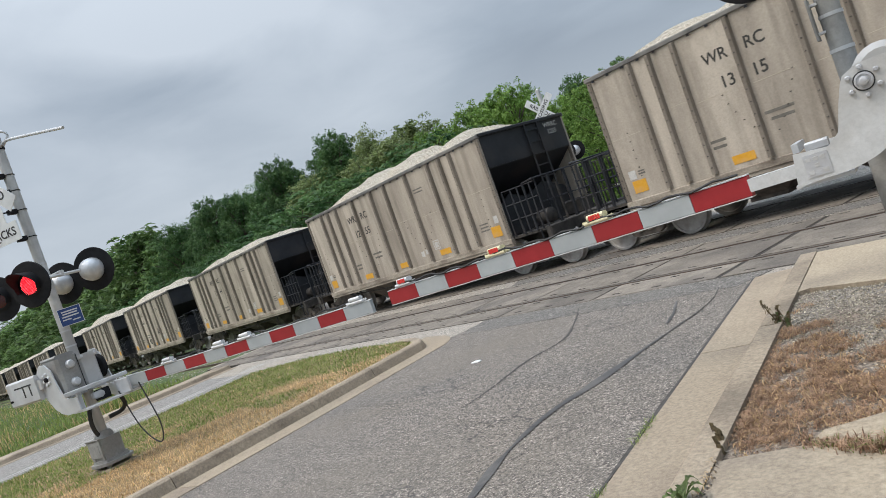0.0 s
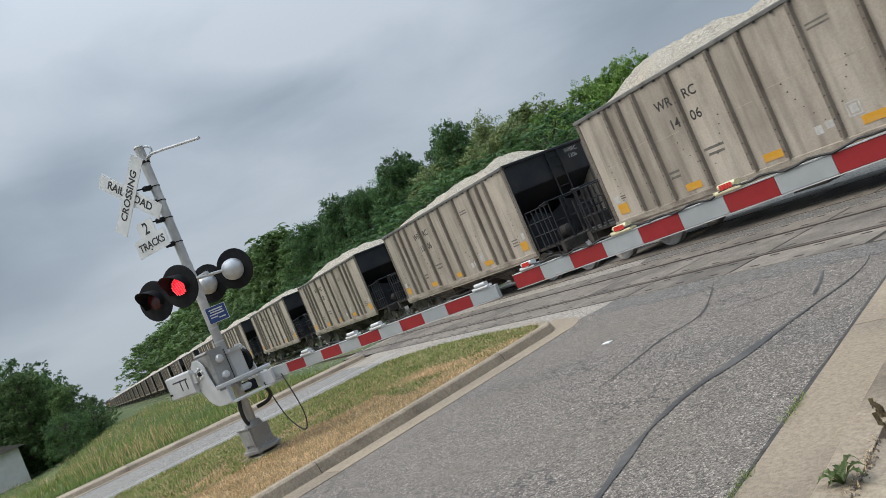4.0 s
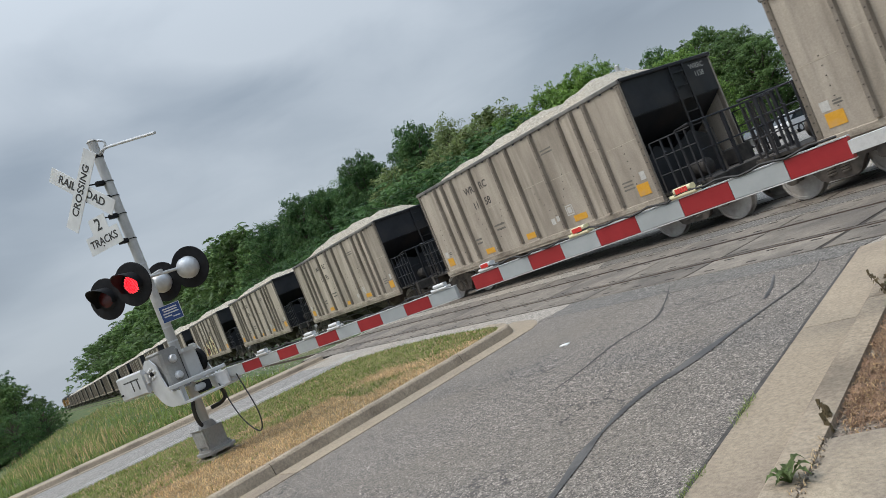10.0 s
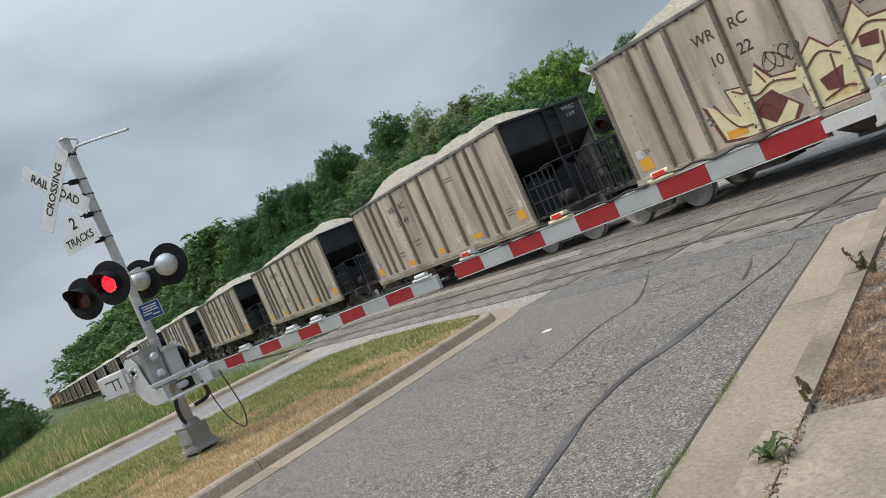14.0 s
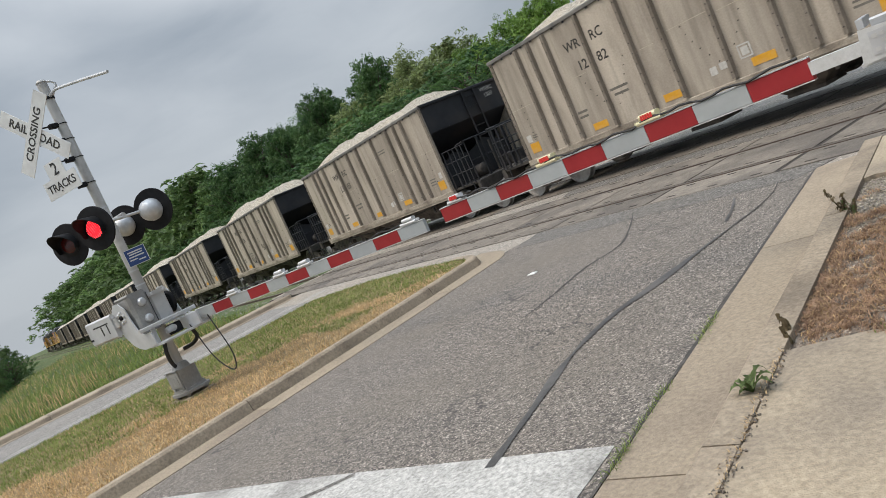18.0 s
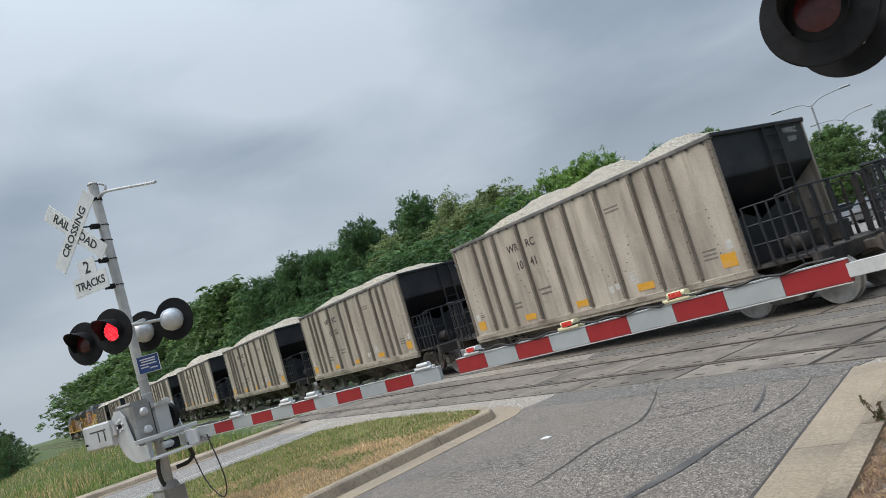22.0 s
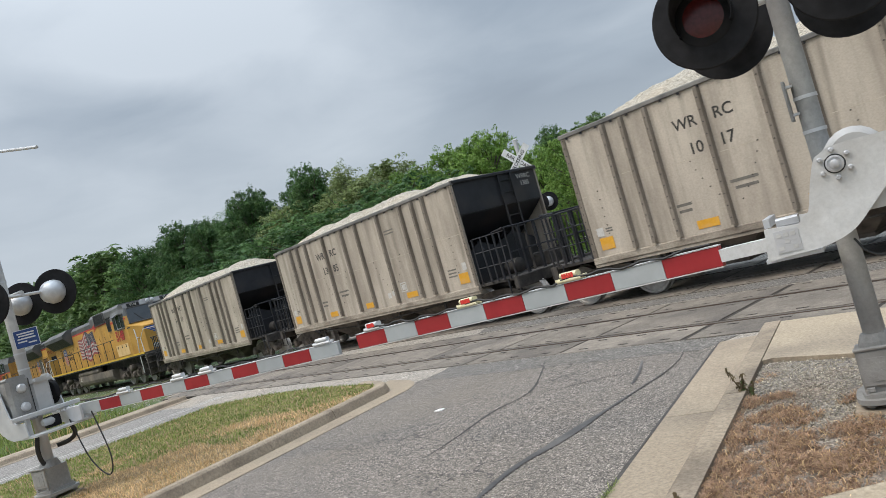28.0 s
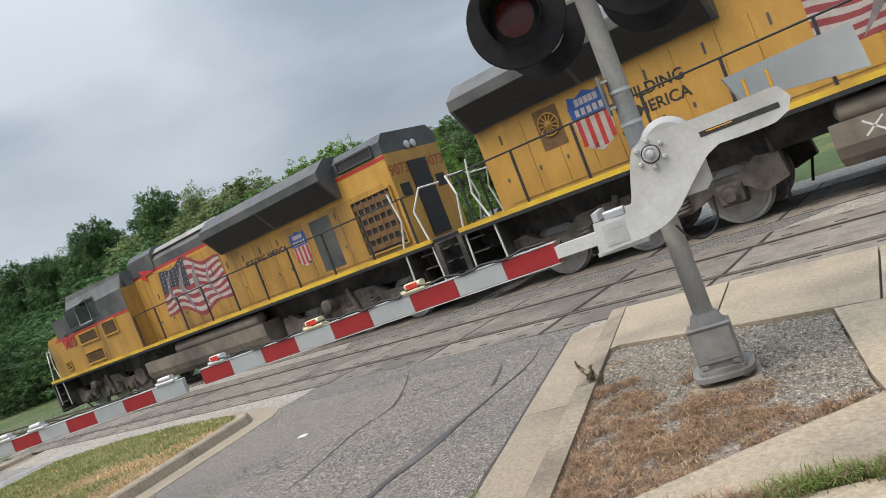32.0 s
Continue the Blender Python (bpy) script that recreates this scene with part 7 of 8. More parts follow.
def spray(c):
    """Angular cream spray-painted letters with maroon shadows and edges on one wagon side."""
    flat = Matrix(((1, 0, 0, 0), (0, 0, -1, 0), (0, 1, 0, 0), (0, 0, 0, 1)))
    shapes = (
        [(-2.35, 1.98), (-2.2, 1.10), (-1.75, 1.0), (-0.9, 1.0), (-0.72, 1.25), (-1.0, 1.6), (-0.55, 1.55), (-0.45, 1.88), (-1.0, 1.98), (-1.2, 2.36), (-1.36, 2.0), (-1.86, 2.12), (-1.76, 1.46)],
        [(-0.55, 1.95), (-0.5, 1.4), (-0.36, 1.0), (0.36, 1.02), (0.5, 1.3), (0.26, 1.7), (0.30, 2.1), (0.05, 2.06), (-0.15, 2.36)],
        [(0.30, 2.15), (0.36, 1.75), (0.56, 1.5), (0.48, 1.0), (1.16, 1.02), (1.32, 1.26), (1.06, 1.55), (1.32, 1.78), (1.16, 2.2), (0.74, 2.25), (0.62, 2.62)])
    inner = ([(-1.6, 1.6), (-1.45, 1.32), (-1.2, 1.06), (-0.86, 1.42), (-1.05, 1.76)], [(-0.26, 1.55), (-0.2, 1.28), (0.06, 1.24), (0.16, 1.66)], [(0.52, 2.02), (0.5, 1.8), (0.76, 1.74), (0.82, 2.0)])
    for q, (pts, hole) in enumerate(zip(shapes, inner)):
        pts, hole = [(a, 1 + (b - 1) * 0.8) for a, b in pts], [(a, 1 + (b - 1) * 0.8) for a, b in hole]
        mx, mz = sum(p[0] for p in pts) / len(pts), sum(p[1] for p in pts) / len(pts)
        big = [(mx + (a - mx) * 1.10 + 0.015, mz + (b - mz) * 1.09) for a, b in pts]
        for ol, name, mat, lab, y in ((big, "spray_outline", MAROON, "maroon edge of the spray paint", 0.0165), (pts, "spray_shape", GRAFFITI, "cream spray-painted letter", 0.0205), (hole, "spray_shadow", MAROON, "maroon inner shadow of the letter", 0.0245)):
            part(name, Geo().prism(ol, 0.0, 0.001, flat), mat, c, lab, at=pose(0, -HW - y - 0.0005 * q, 0))
        x = (-1.48, -0.42, 0.32)[q]
        part("spray_on_rib", Geo().box(x - 0.033, x + 0.033, -HW - 0.1035, -HW - 0.1005, 1.06, (1.7, 1.75, 1.85)[q]), GRAFFITI, c, "cream spray paint on the rib")
    strokes = (
        [(-2.2, 1.75), (-1.9, 1.25), (-1.6, 1.18)], [(-1.75, 1.85), (-1.35, 1.62), (-1.0, 1.72), (-0.6, 1.62)], [(-1.6, 1.1), (-1.3, 1.45), (-1.05, 1.2)], [(-1.2, 2.0), (-1.1, 1.75)],
        [(-0.42, 1.65), (-0.1, 1.85), (0.2, 1.7)], [(-0.3, 1.1), (0.1, 1.2), (0.3, 1.12)], [(0.05, 1.75), (0.02, 1.4)],
        [(0.4, 1.75), (0.7, 1.95), (1.1, 1.8)], [(0.62, 1.35), (0.9, 1.5), (1.2, 1.4)], [(0.6, 1.1), (0.95, 1.22), (1.2, 1.15)], [(0.85, 1.75), (0.8, 1.45)])
    for ln in strokes:
        part("spray_stroke", Geo().tube(smooth_line3([(a, 0, b) for a, b in ln], 4), 0.018, 4), MAROON, c, "maroon stroke inside the letters", at=pose(0, -HW - 0.024, 0))
    for x, z in ((-0.72, 2.06), (1.0, 2.42)):
        scribble(c, x, z, 5)


def build_train():
    proto = None
    for k in range(-2, 29):
        if proto is None:
            proto = build_hopper(k)
            c = proto
        else:
            c = copy_thing(proto, Matrix())
            for o in c.children:
                if o.name.startswith("load"):
                    o.data = LOADS[k % len(LOADS)]
        HOPPERS[k] = c
    for k, c in HOPPERS.items():
        num = NUMBERS[k]
        for s in (-1, 1):
            for body, dx, z, sz in (("WR", -0.40, 2.90, 0.28), ("RC", 0.32, 2.90, 0.28), (num[:2], -0.31, 2.44, 0.29), (num[2:], 0.27, 2.44, 0.29)):
                at = pose((-1.47 + dx) * -s, s * (HW + 0.017), z, 90, 0, 0 if s < 0 else 180)
                part("lettering", text_mesh(body, sz, STENCIL, 0.001, 0.004), STENCIL, c, "black stencilled lettering", at=at)
        if k == 13:
            spray(c)
        if k in (3, 19):
            for x, z, q in ((-0.9, 1.35, 1), (1.15, 1.75, 2)):
                scribble(c, x, z, q + k)
        for e in (-1, 1):
            for body, z in (("WRRC", HT - 0.2), (num, HT - 0.38)):
                part("lettering", text_mesh(body, 0.17, TAG_WHITE, 0.001), TAG_WHITE, c, "white lettering on the black end", at=pose(e * (HA + 0.003), e * 1.0, z, 90, 0, 90 * e))


# ---- locomotives ----


def side_flag(c, x0, x1, z0, z1, y, s, flip):
    """A waving painted flag on a hood side: wavy stripes, a starred canton and grey folds."""
    n = 30
    w = x1 - x0

    def at(a, b):
        if flip:
            a = 1 - a
        x = x0 + a * w
        top = z1 - 0.16 * (z1 - z0) * (1 - a) - 0.075 * (z1 - z0) * math.sin(a * 8.0 + 0.4)
        bot = z0 + 0.10 * (z1 - z0) * a + 0.085 * (z1 - z0) * math.sin(a * 8.0 + 1.2)
        z = top + (bot - top) * b + 0.035 * (z1 - z0) * math.sin(a * 15 + b * 4)
        x += 0.10 * w * a * b
        return (x, y, z)

    bands = {"red": Geo(), "white": Geo(), "grey": Geo()}
    for k in range(13):
        g = bands["red" if k % 2 == 0 else "white"]
        for i in range(n):
            a0, a1 = i / n, (i + 1) / n
            if k < 6 and a0 > 0.52:
                continue
            g.quad(at(a0, k / 13), at(a1, k / 13), at(a1, (k + 1) / 13), at(a0, (k + 1) / 13))
    off = Matrix.Translation((0, s * 0.004, 0))
    for key, mat, lab in (("red", FLAG_RED, "faded red flag stripes"), ("white", FLAG_WHITE, "faded white flag stripes")):
        part("flag_stripes", bands[key], mat, c, lab, at=off)
    g = Geo()
    for i in range(n):
        a0, a1 = i / n, (i + 1) / n
        if a0 > 0.52:
            g.quad(at(a0, 0), at(a1, 0), at(a1, 6 / 13), at(a0, 6 / 13))
    part("flag_canton", g, FLAG_BLUE, c, "faded navy canton of the flag", at=Matrix.Translation((0, s * 0.005, 0)))
    g = Geo()
    for i in range(7):
        for j in range(5):
            p = Vector(at(0.56 + 0.065 * i, 0.05 + 0.085 * j))
            for d in range(2):
                pts = [p + Vector((0.028 * math.cos(t + d * 0.63), 0, 0.028 * math.sin(t + d * 0.63))) for t in (0.3, 2.39, 4.49)]
                g.quad(*pts)
    part("flag_stars", g, FLAG_WHITE, c, "small white stars", at=Matrix.Translation((0, s * 0.0065, 0)))
    g = Geo()
    for a, wd in ((0.18, 0.05), (0.36, 0.06), (0.58, 0.08), (0.8, 0.05)):
        for i in range(10):
            b0, b1 = i / 10, (i + 1) / 10
            f = lambda b: a + 0.05 * math.sin(b * 4)
            k0, k1 = wd * math.sin(math.pi * b0), wd * math.sin(math.pi * b1)
            g.quad(at(f(b0), b0), at(f(b0) + k0, b0), at(f(b1) + k1, b1), at(f(b1), b1))
    tagged(part("flag_folds", g, FLAG_GREY, c, at=Matrix.Translation((0, s * 0.0055, 0))), "grey folds painted on the flag", kind="stuff")


def shield(c, x, z, h, y, s):
    """A railway shield painted as plain shapes: blue top, red and white bars below."""
    w = h * 0.70
    out = [(-0.5, 0.28), (-0.44, 0.46), (-0.24, 0.42), (0, 0.5), (0.24, 0.42), (0.44, 0.46), (0.5, 0.28), (0.47, 0.08), (-0.47, 0.08)]
    low = [(-0.47, 0.08), (0.47, 0.08), (0.45, -0.2), (0.3, -0.4), (0, -0.5), (-0.3, -0.4), (-0.45, -0.2)]
    m = Matrix(((1, 0, 0, x), (0, 0, -1, y), (0, 1, 0, z), (0, 0, 0, 1)))
    f = lambda pl: [(a * w, b * h) for a, b in pl]
    o = Matrix.Translation((0, s * 0.0035, 0)) @ m
    part("shield_top", Geo().prism(f(out)[::-1], -0.001, 0.001), LOCO_BLUE, c, "blue shield top", at=o)
    part("shield_field", Geo().prism(f(low)[::-1], -0.001, 0.001), FLAG_WHITE, c, "white shield field", at=o)
    for k in range(4):
        a = (-0.36 + 0.24 * k) * w
        e = 0.5 - 0.55 * abs(a / w) ** 1.6
        g = Geo().box(a - 0.055 * w, a + 0.055 * w, -0.0032, 0.0032, -h * e * 0.9, 0.07 * h, Matrix(((1, 0, 0, 0), (0, 0, -1, 0), (0, 1, 0, 0), (0, 0, 0, 1))).inverted())
        part("shield_bar", g, LOCO_RED, c, "red shield bar", at=o)
    g = Geo()
    for zz, ww in ((0.34, 0.6), (0.18, 0.76)):
        for k in range(5):
            a = (-0.5 + (k + 0.5) / 5) * ww * w
            g.box(a - 0.05 * w, a + 0.05 * w, -0.0035, 0.0035, (zz - 0.055) * h, (zz + 0.055) * h, Matrix(((1, 0, 0, 0), (0, 0, -1, 0), (0, 1, 0, 0), (0, 0, 0, 1))).inverted())
    tagged(part("shield_lines", g, FLAG_WHITE, c, at=o), "white bars on the shield", kind="stuff")


LOCO_WHEEL_ME = wheel_geo(0.52, 0.14).mesh("wheel", WHEEL, True)
LOCO_AXLE_ME = Geo().tube([(0, -0.7, 0), (0, 0.7, 0)], 0.1, 10).mesh("axle", TRUCK, True)


def loco_truck(c, x):
    t = part("truck", Geo().box(-2.3, 2.3, -0.35, 0.35, 0.45, 0.75, c=0.05), TRUCK, c, "brown dusty three-axle truck", at=pose(x, 0, 0))
    prof = [(-2.6, 0.55), (-2.55, 0.95), (-2.2, 1.0), (-1.9, 0.82), (-1.3, 0.82), (-1.0, 1.02), (-0.5, 1.06), (0.4, 1.06), (0.9, 0.98), (1.3, 0.82), (1.9, 0.82), (2.2, 1.0), (2.55, 0.95), (2.6, 0.55), (2.2, 0.42), (1.95, 0.60), (1.4, 0.60), (1.0, 0.42), (-1.0, 0.42), (-1.4, 0.60), (-1.95, 0.60), (-2.2, 0.42)]
    m = Matrix(((1, 0, 0, 0), (0, 0, -1, 0), (0, 1, 0, 0), (0, 0, 0, 1)))
    me = Geo().prism(prof[::-1], -0.08, 0.08, m).mesh("side_frame", TRUCK)
    for s in (-1, 1):
        part("side_frame", me, TRUCK, t, at=pose(0, s * 1.06, 0))
        for a in (-0.9, 0.9):
            part("spring", SPRING_ME, TRUCK, t, at=pose(a, s * 1.18, 0.62) @ Matrix.Diagonal((1.3, 1.3, 1.3, 1)))
        part("damper", Geo().tube([(-0.35, s * 1.2, 0.5), (-0.15, s * 1.2, 1.15)], 0.06, 8), TRUCK, t, "", True)
        part("brake_cylinder", Geo().lathe([(0.15, 0), (0.17, 0.04), (0.17, 0.26), (0.08, 0.32)], pose(0.5, s * 1.16, 0.92, 90 * -s, 0, 0), 14), TRUCK, t, "", True)
        part("sand_pipe", Geo().tube([(2.45, s * 1.1, 1.2), (2.5, s * 1.08, 0.6), (2.42, s * 0.85, 0.15)], 0.03, 6), UNDERFRAME, t)
        for a in (-1.7, 0.0, 1.7):
            part("axle_box", Geo().box(a - 0.2, a + 0.2, s * 1.06 - 0.13, s * 1.06 + 0.13, 0.36, 0.72, c=0.05).lathe([(0.13, 0), (0.14, 0.03), (0.1, 0.09)], pose(a, s * 1.19, 0.53, 90 * -s, 0, 0), 12), TRUCK, t)
            part("wheel", LOCO_WHEEL_ME, WHEEL, t, at=pose(a, s * 0.755, 0.52, 0, 0, 0 if s < 0 else 180))
    for a in (-1.7, 0.0, 1.7):
        part("axle", LOCO_AXLE_ME, TRUCK, t, at=pose(a, 0, 0.52))


def louvre(c, x0, x1, z0, z1, y, s, mat, n, label, frame_mat=None):
    """A grille of slats set in a frame on a side."""
    part("grille_back", Geo().box(x0, x1, min(y, y + s * 0.012), max(y, y + s * 0.012), z0, z1), LOCO_BLACK, c, label)
    g = Geo()
    for k in range(n):
        z = z0 + (z1 - z0) * (k + 0.5) / n
        g.box(x0 + 0.03, x1 - 0.03, y + s * 0.024 - 0.008, y + s * 0.024 + 0.008, z - 0.3 * (z1 - z0) / n, z + 0.2 * (z1 - z0) / n)
    part("grille_slats", g, mat, c, "")
    g = Geo()
    yy = y + s * 0.02
    for a, b, e, f in ((x0 - 0.04, x1 + 0.04, z1, z1 + 0.04), (x0 - 0.04, x1 + 0.04, z0 - 0.04, z0), (x0 - 0.04, x0, z0, z1), (x1, x1 + 0.04, z0, z1)):
        g.box(a, b, yy - 0.03, yy + 0.03, e, f)
    part("grille_frame", g, frame_mat or LOCO_YELLOW, c)


def hood_section(c, name, x0, x1, half, z0, z1, cham, mat, label=""):
    """A length of hood with chamfered upper edges."""
    pl = [(-half, z0), (half, z0), (half, z1 - cham), (half - cham, z1), (-half + cham, z1), (-half, z1 - cham)]
    m = Matrix(((0, 0, 1, 0), (1, 0, 0, 0), (0, 1, 0, 0), (0, 0, 0, 1)))
    return part(name, Geo().prism(pl, x0, x1, m), mat, c, label)


def second_cab(c, cab_rear, nose, ys, s):
    """The trailing locomotive's cab side: a grey band with a red line, and brown louvred panels below."""
    part("cab_band", Geo().box(cab_rear, nose - 0.95, ys - 0.006, ys + 0.006, 2.86, 3.52), LOCO_GREY, c, "dark grey band round the cab windows")
    part("cab_red_line", Geo().box(cab_rear, nose - 0.7, ys - 0.008, ys + 0.008, 2.78, 2.86), LOCO_RED, c, "thin red line under the cab windows")
    for x0, x1, z0, z1 in ((cab_rear + 1.0, cab_rear + 1.9, 2.36, 2.76), (cab_rear + 2.4, cab_rear + 3.7, 2.40, 2.72), (cab_rear + 2.4, cab_rear + 3.7, 1.70, 2.04)):
        louvre(c, x0, x1, z0, z1, ys, s, LOCO_BROWN, 7, "brown louvred panel", LOCO_YELLOW)
    louvre(c, nose - 1.3, nose - 0.95, 1.75, 2.0, ys, s, LOCO_YELLOW, 5, "small yellow louvre", LOCO_YELLOW)


def tail_side(c, number, rear, y, s):
    """The trailing locomotive's tail: number, small dark window and roof louvres."""
    part("tail_number", text_mesh(number, 0.34, TAIL_RED, 0.001, 0.006), TAIL_RED, c, "faded red number on the tail", at=pose(rear - 0.004, s * 0.64, 3.22, 90, 0, -90))
    part("tail_window", Geo().box(rear - 0.012, rear, s * 0.64 - 0.16, s * 0.64 + 0.16, 2.6, 2.9), LOCO_BLACK, c, "small dark window")
    louvre(c, rear + 0.3, rear + 1.4, 3.70, 3.88, y, s, LOCO_GREY, 6, "grey roof louvre", LOCO_GREY)
    part("dark_door", Geo().box(rear + 2.25, rear + 3.0, min(y, y + s * 0.018), max(y, y + s * 0.018), 1.7, 2.95), LOCO_GREY, c, "dark grey tall door")
    part("tail_red_line", Geo().box(rear, rear + 1.6, y - 0.006, y + 0.006, 3.52, 3.60), LOCO_RED, c, "thin red line under the tail roof")
    for k in range(6):
        part("grille_bar", Geo().box(rear + 0.24 + 0.2 * k, rear + 0.29 + 0.2 * k, y + s * 0.04 - 0.012, y + s * 0.04 + 0.012, 1.8, 2.9), LOCO_BROWN, c)


def side_fan(c, sh, y, s):
    """A spoked fan in a dark opening of the hood side."""
    part("fan_recess", Geo().box(sh - 1.02, sh - 0.5, min(y, y + s * 0.018), max(y, y + s * 0.018), 2.3, 3.05), LOCO_BROWN, c, "dark brown fan opening")
    part("fan", Geo().lathe([(0.07, 0.0), (0.07, 0.03), (0.05, 0.05), (0.02, 0.055)], pose(sh - 0.76, y + s * 0.02, 2.74, 90 if s < 0 else -90, 0, 0), 16), LOCO_DIRTY, c, "yellow fan wheel", True)
    for k in range(6):
        a = k * math.pi / 6
        part("fan_blade", Geo().box(-0.19, 0.19, -0.008, 0.008, -0.010, 0.010, pose(0, 0, 0, 0, math.degrees(a), 0)), LOCO_DIRTY, c, at=pose(sh - 0.76, y + s * 0.045, 2.74))
    part("fan_rim", Geo().tube([(0.21 * math.cos(q * math.pi / 10), 0, 0.21 * math.sin(q * math.pi / 10)) for q in range(21)], 0.012, 6), LOCO_YELLOW, c, "", True, at=pose(sh - 0.76, y + s * 0.04, 2.74))


def build_loco(number, rear, cab_rear, nose, deck, flag, rad, sh, words, grilles, raised, tank, second=False):
    c = thing("locomotive", "weathered yellow diesel locomotive with grey roof and painted flag", "locomotive", group="locomotives")
    HH = 0.98
    YELLOW = LOCO_DIRTY if second else LOCO_YELLOW
    hood_section(c, "hood", rear, cab_rear, HH, 1.52, 3.62, 0.0, LOCO_YELLOW, "weathered yellow engine hood")
    hood_section(c, "hood_roof", rear, raised, HH - 0.004, 3.62, 4.08, 0.18, LOCO_GREY, "dark grey hood roof")
    hood_section(c, "raised_roof", raised, cab_rear, HH + 0.03, 3.64, 4.30, 0.16, LOCO_GREY if second else CAB_ROOF, "raised grey equipment roof")
    for s in (-1, 1):
        y = s * HH
        part("roof_stripe", Geo().box(rad[1], cab_rear, y - 0.004, y + 0.004, 3.58, 3.66), LOCO_RED, c, "thin red stripe under the roof")
        part("lightning_mark", Geo().prism([(raised + 0.2, 3.66), (raised + 0.95, 3.80), (raised + 0.75, 3.62), (raised + 1.0, 3.60), (raised + 0.55, 3.36), (raised + 0.6, 3.56), (raised + 0.1, 3.58)][::-1], -0.003, 0.003, Matrix(((1, 0, 0, 0), (0, 0, -1, y + s * 0.035), (0, 1, 0, 0), (0, 0, 0, 1)))), LOCO_RED, c, "red zigzag mark")
        # doors, latches and seams of the hood
        x = rear + 0.3
        rng = random.Random(int(number) + s)
        while x < cab_rear - 0.7:
            w = rng.choice((0.52, 0.6, 0.74))
            part("hood_door", Geo().box(x + 0.004, x + w - 0.004, min(y, y + s * 0.014), max(y, y + s * 0.014), 1.62, (3.05 if x < rad[1] else 3.52)), YELLOW, c, "yellow hood door")
            part("door_latch", Geo().box(x + 0.06, x + 0.10, min(y, y + s * 0.026), max(y, y + s * 0.026), 2.03, 2.11), LOCO_GREY, c)
            x += w + 0.008
        # flared radiator
        r0, r1 = rad
        pl = [(HH, 3.16), (HH + 0.10, 3.14), (1.50, 3.66), (1.50, 3.86), (1.15, 4.12), (0.0, 4.14), (0.0, 3.16)]
        pl = [(a * s, b) for a, b in pl]
        m = Matrix(((0, 0, 1, 0), (1, 0, 0, 0), (0, 1, 0, 0), (0, 0, 0, 1)))
        part("radiator_wing", Geo().prism(pl if s > 0 else pl[::-1], r0, r1, m), LOCO_GREY, c, "flared dark grey radiator housing")
        g = Geo()
        a, b = Vector((0, s * (HH + 0.11), 3.17)), Vector((0, s * 1.50, 3.65))
        nrm = Vector((0, s * 0.74, -0.66)) * 0.012
        for k in range(2):
            x0 = r0 + 0.08 + k * (r1 - r0 - 0.08) / 2
            x1 = x0 + (r1 - r0 - 0.08) / 2 - 0.08
            g.quad(*(Vector((x, 0, 0)) + p + nrm for x, p in ((x0, a), (x1, a), (x1, b), (x0, b))))
        part("radiator_screen", g, LOCO_BLACK, c, "black radiator screen")
        # tail hood fan box
        if not second:
            side_fan(c, sh, y, s)
        for k in range(14):
            x = rear + 0.5 + k * (cab_rear - rear - 0.8) / 14
            if not (sh - 1.1 < x < sh + 0.5):
                part("hinge", Geo().box(x, x + 0.035, min(y, y + s * 0.028), max(y, y + s * 0.028), 2.74, 2.92), LOCO_GREY, c)
        shield(c, sh + (0 if second else 0.08), 2.45 if second else 2.5, 0.9 if second else 1.12, y + s * 0.014, s)
        for k, body in enumerate(("BUILDING AMERICA",) if second else ("BUILDING", "AMERICA")):
            part("lettering", text_mesh(body, 0.2 if second else 0.27, STENCIL, 0.001, 0.006), STENCIL, c, "black slogan lettering", at=pose(words + 0.06 * k, y + s * 0.017, 2.62 - 0.3 * k, 90, 0, 0 if s < 0 else 180))
        side_flag(c, *flag, 1.92, 3.56, y + s * 0.014, s, False)
        for x0, x1, z0, z1, n in grilles:
            louvre(c, x0, x1, z0, z1, (HH + 0.034) * s if z1 > 3.8 else y + s * 0.016, s, LOCO_BROWN if second else LOCO_BLACK, n, "dark air intake grille", YELLOW if second else LOCO_GREY)
        # walkway edge and stripe
        part("deck_edge", Geo().box(-deck, deck, s * 1.5 - 0.03, s * 1.5 + 0.03, 1.40, 1.47), LOCO_BLACK, c)
        part("deck_stripe", Geo().box(-deck, deck, s * 1.5 - 0.03, s * 1.5 + 0.03, 1.471, 1.56), LOCO_STRIPE, c, "bright yellow sill stripe")
        # handrail
        x = -deck + 0.4
        top = 2.56
        part("handrail", Geo().tube([(-deck + 0.2, s * 1.47, top), (cab_rear - 0.05, s * 1.47, top)], 0.018, 6), LOCO_BLACK, c, "thin dark handrail")
        while x < cab_rear:
            part("handrail_post", Geo().box(x - 0.025, x + 0.025, s * 1.47 - 0.012, s * 1.47 + 0.012, 1.5, top), LOCO_BLACK, c)
            x += 1.32
        # end handrails and steps
        for e in (-1, 1):
            X = e * (deck - 0.1)
            pts = [(X - e * 0.75, s * 1.47, 0.55), (X - e * 0.72, s * 1.48, 1.5), (X - e * 0.5, s * 1.48, 2.1), (X - e * 0.62, s * 1.47, 2.75)]
            part("end_handrail", Geo().tube(pts, 0.022, 7), HANDRAIL_WHITE, c, "white painted end handrail")
            pts = [(X + e * 0.05, s * 1.45, 0.6), (X + e * 0.02, s * 1.46, 1.5), (X - e * 0.12, s * 1.44, 2.2), (X + e * 0.1, s * 1.3, 2.62), (X + e * 0.1, s * 0.6, 2.62)]
            part("end_handrail", Geo().tube(pts, 0.022, 7), HANDRAIL_WHITE, c, "white painted end handrail")
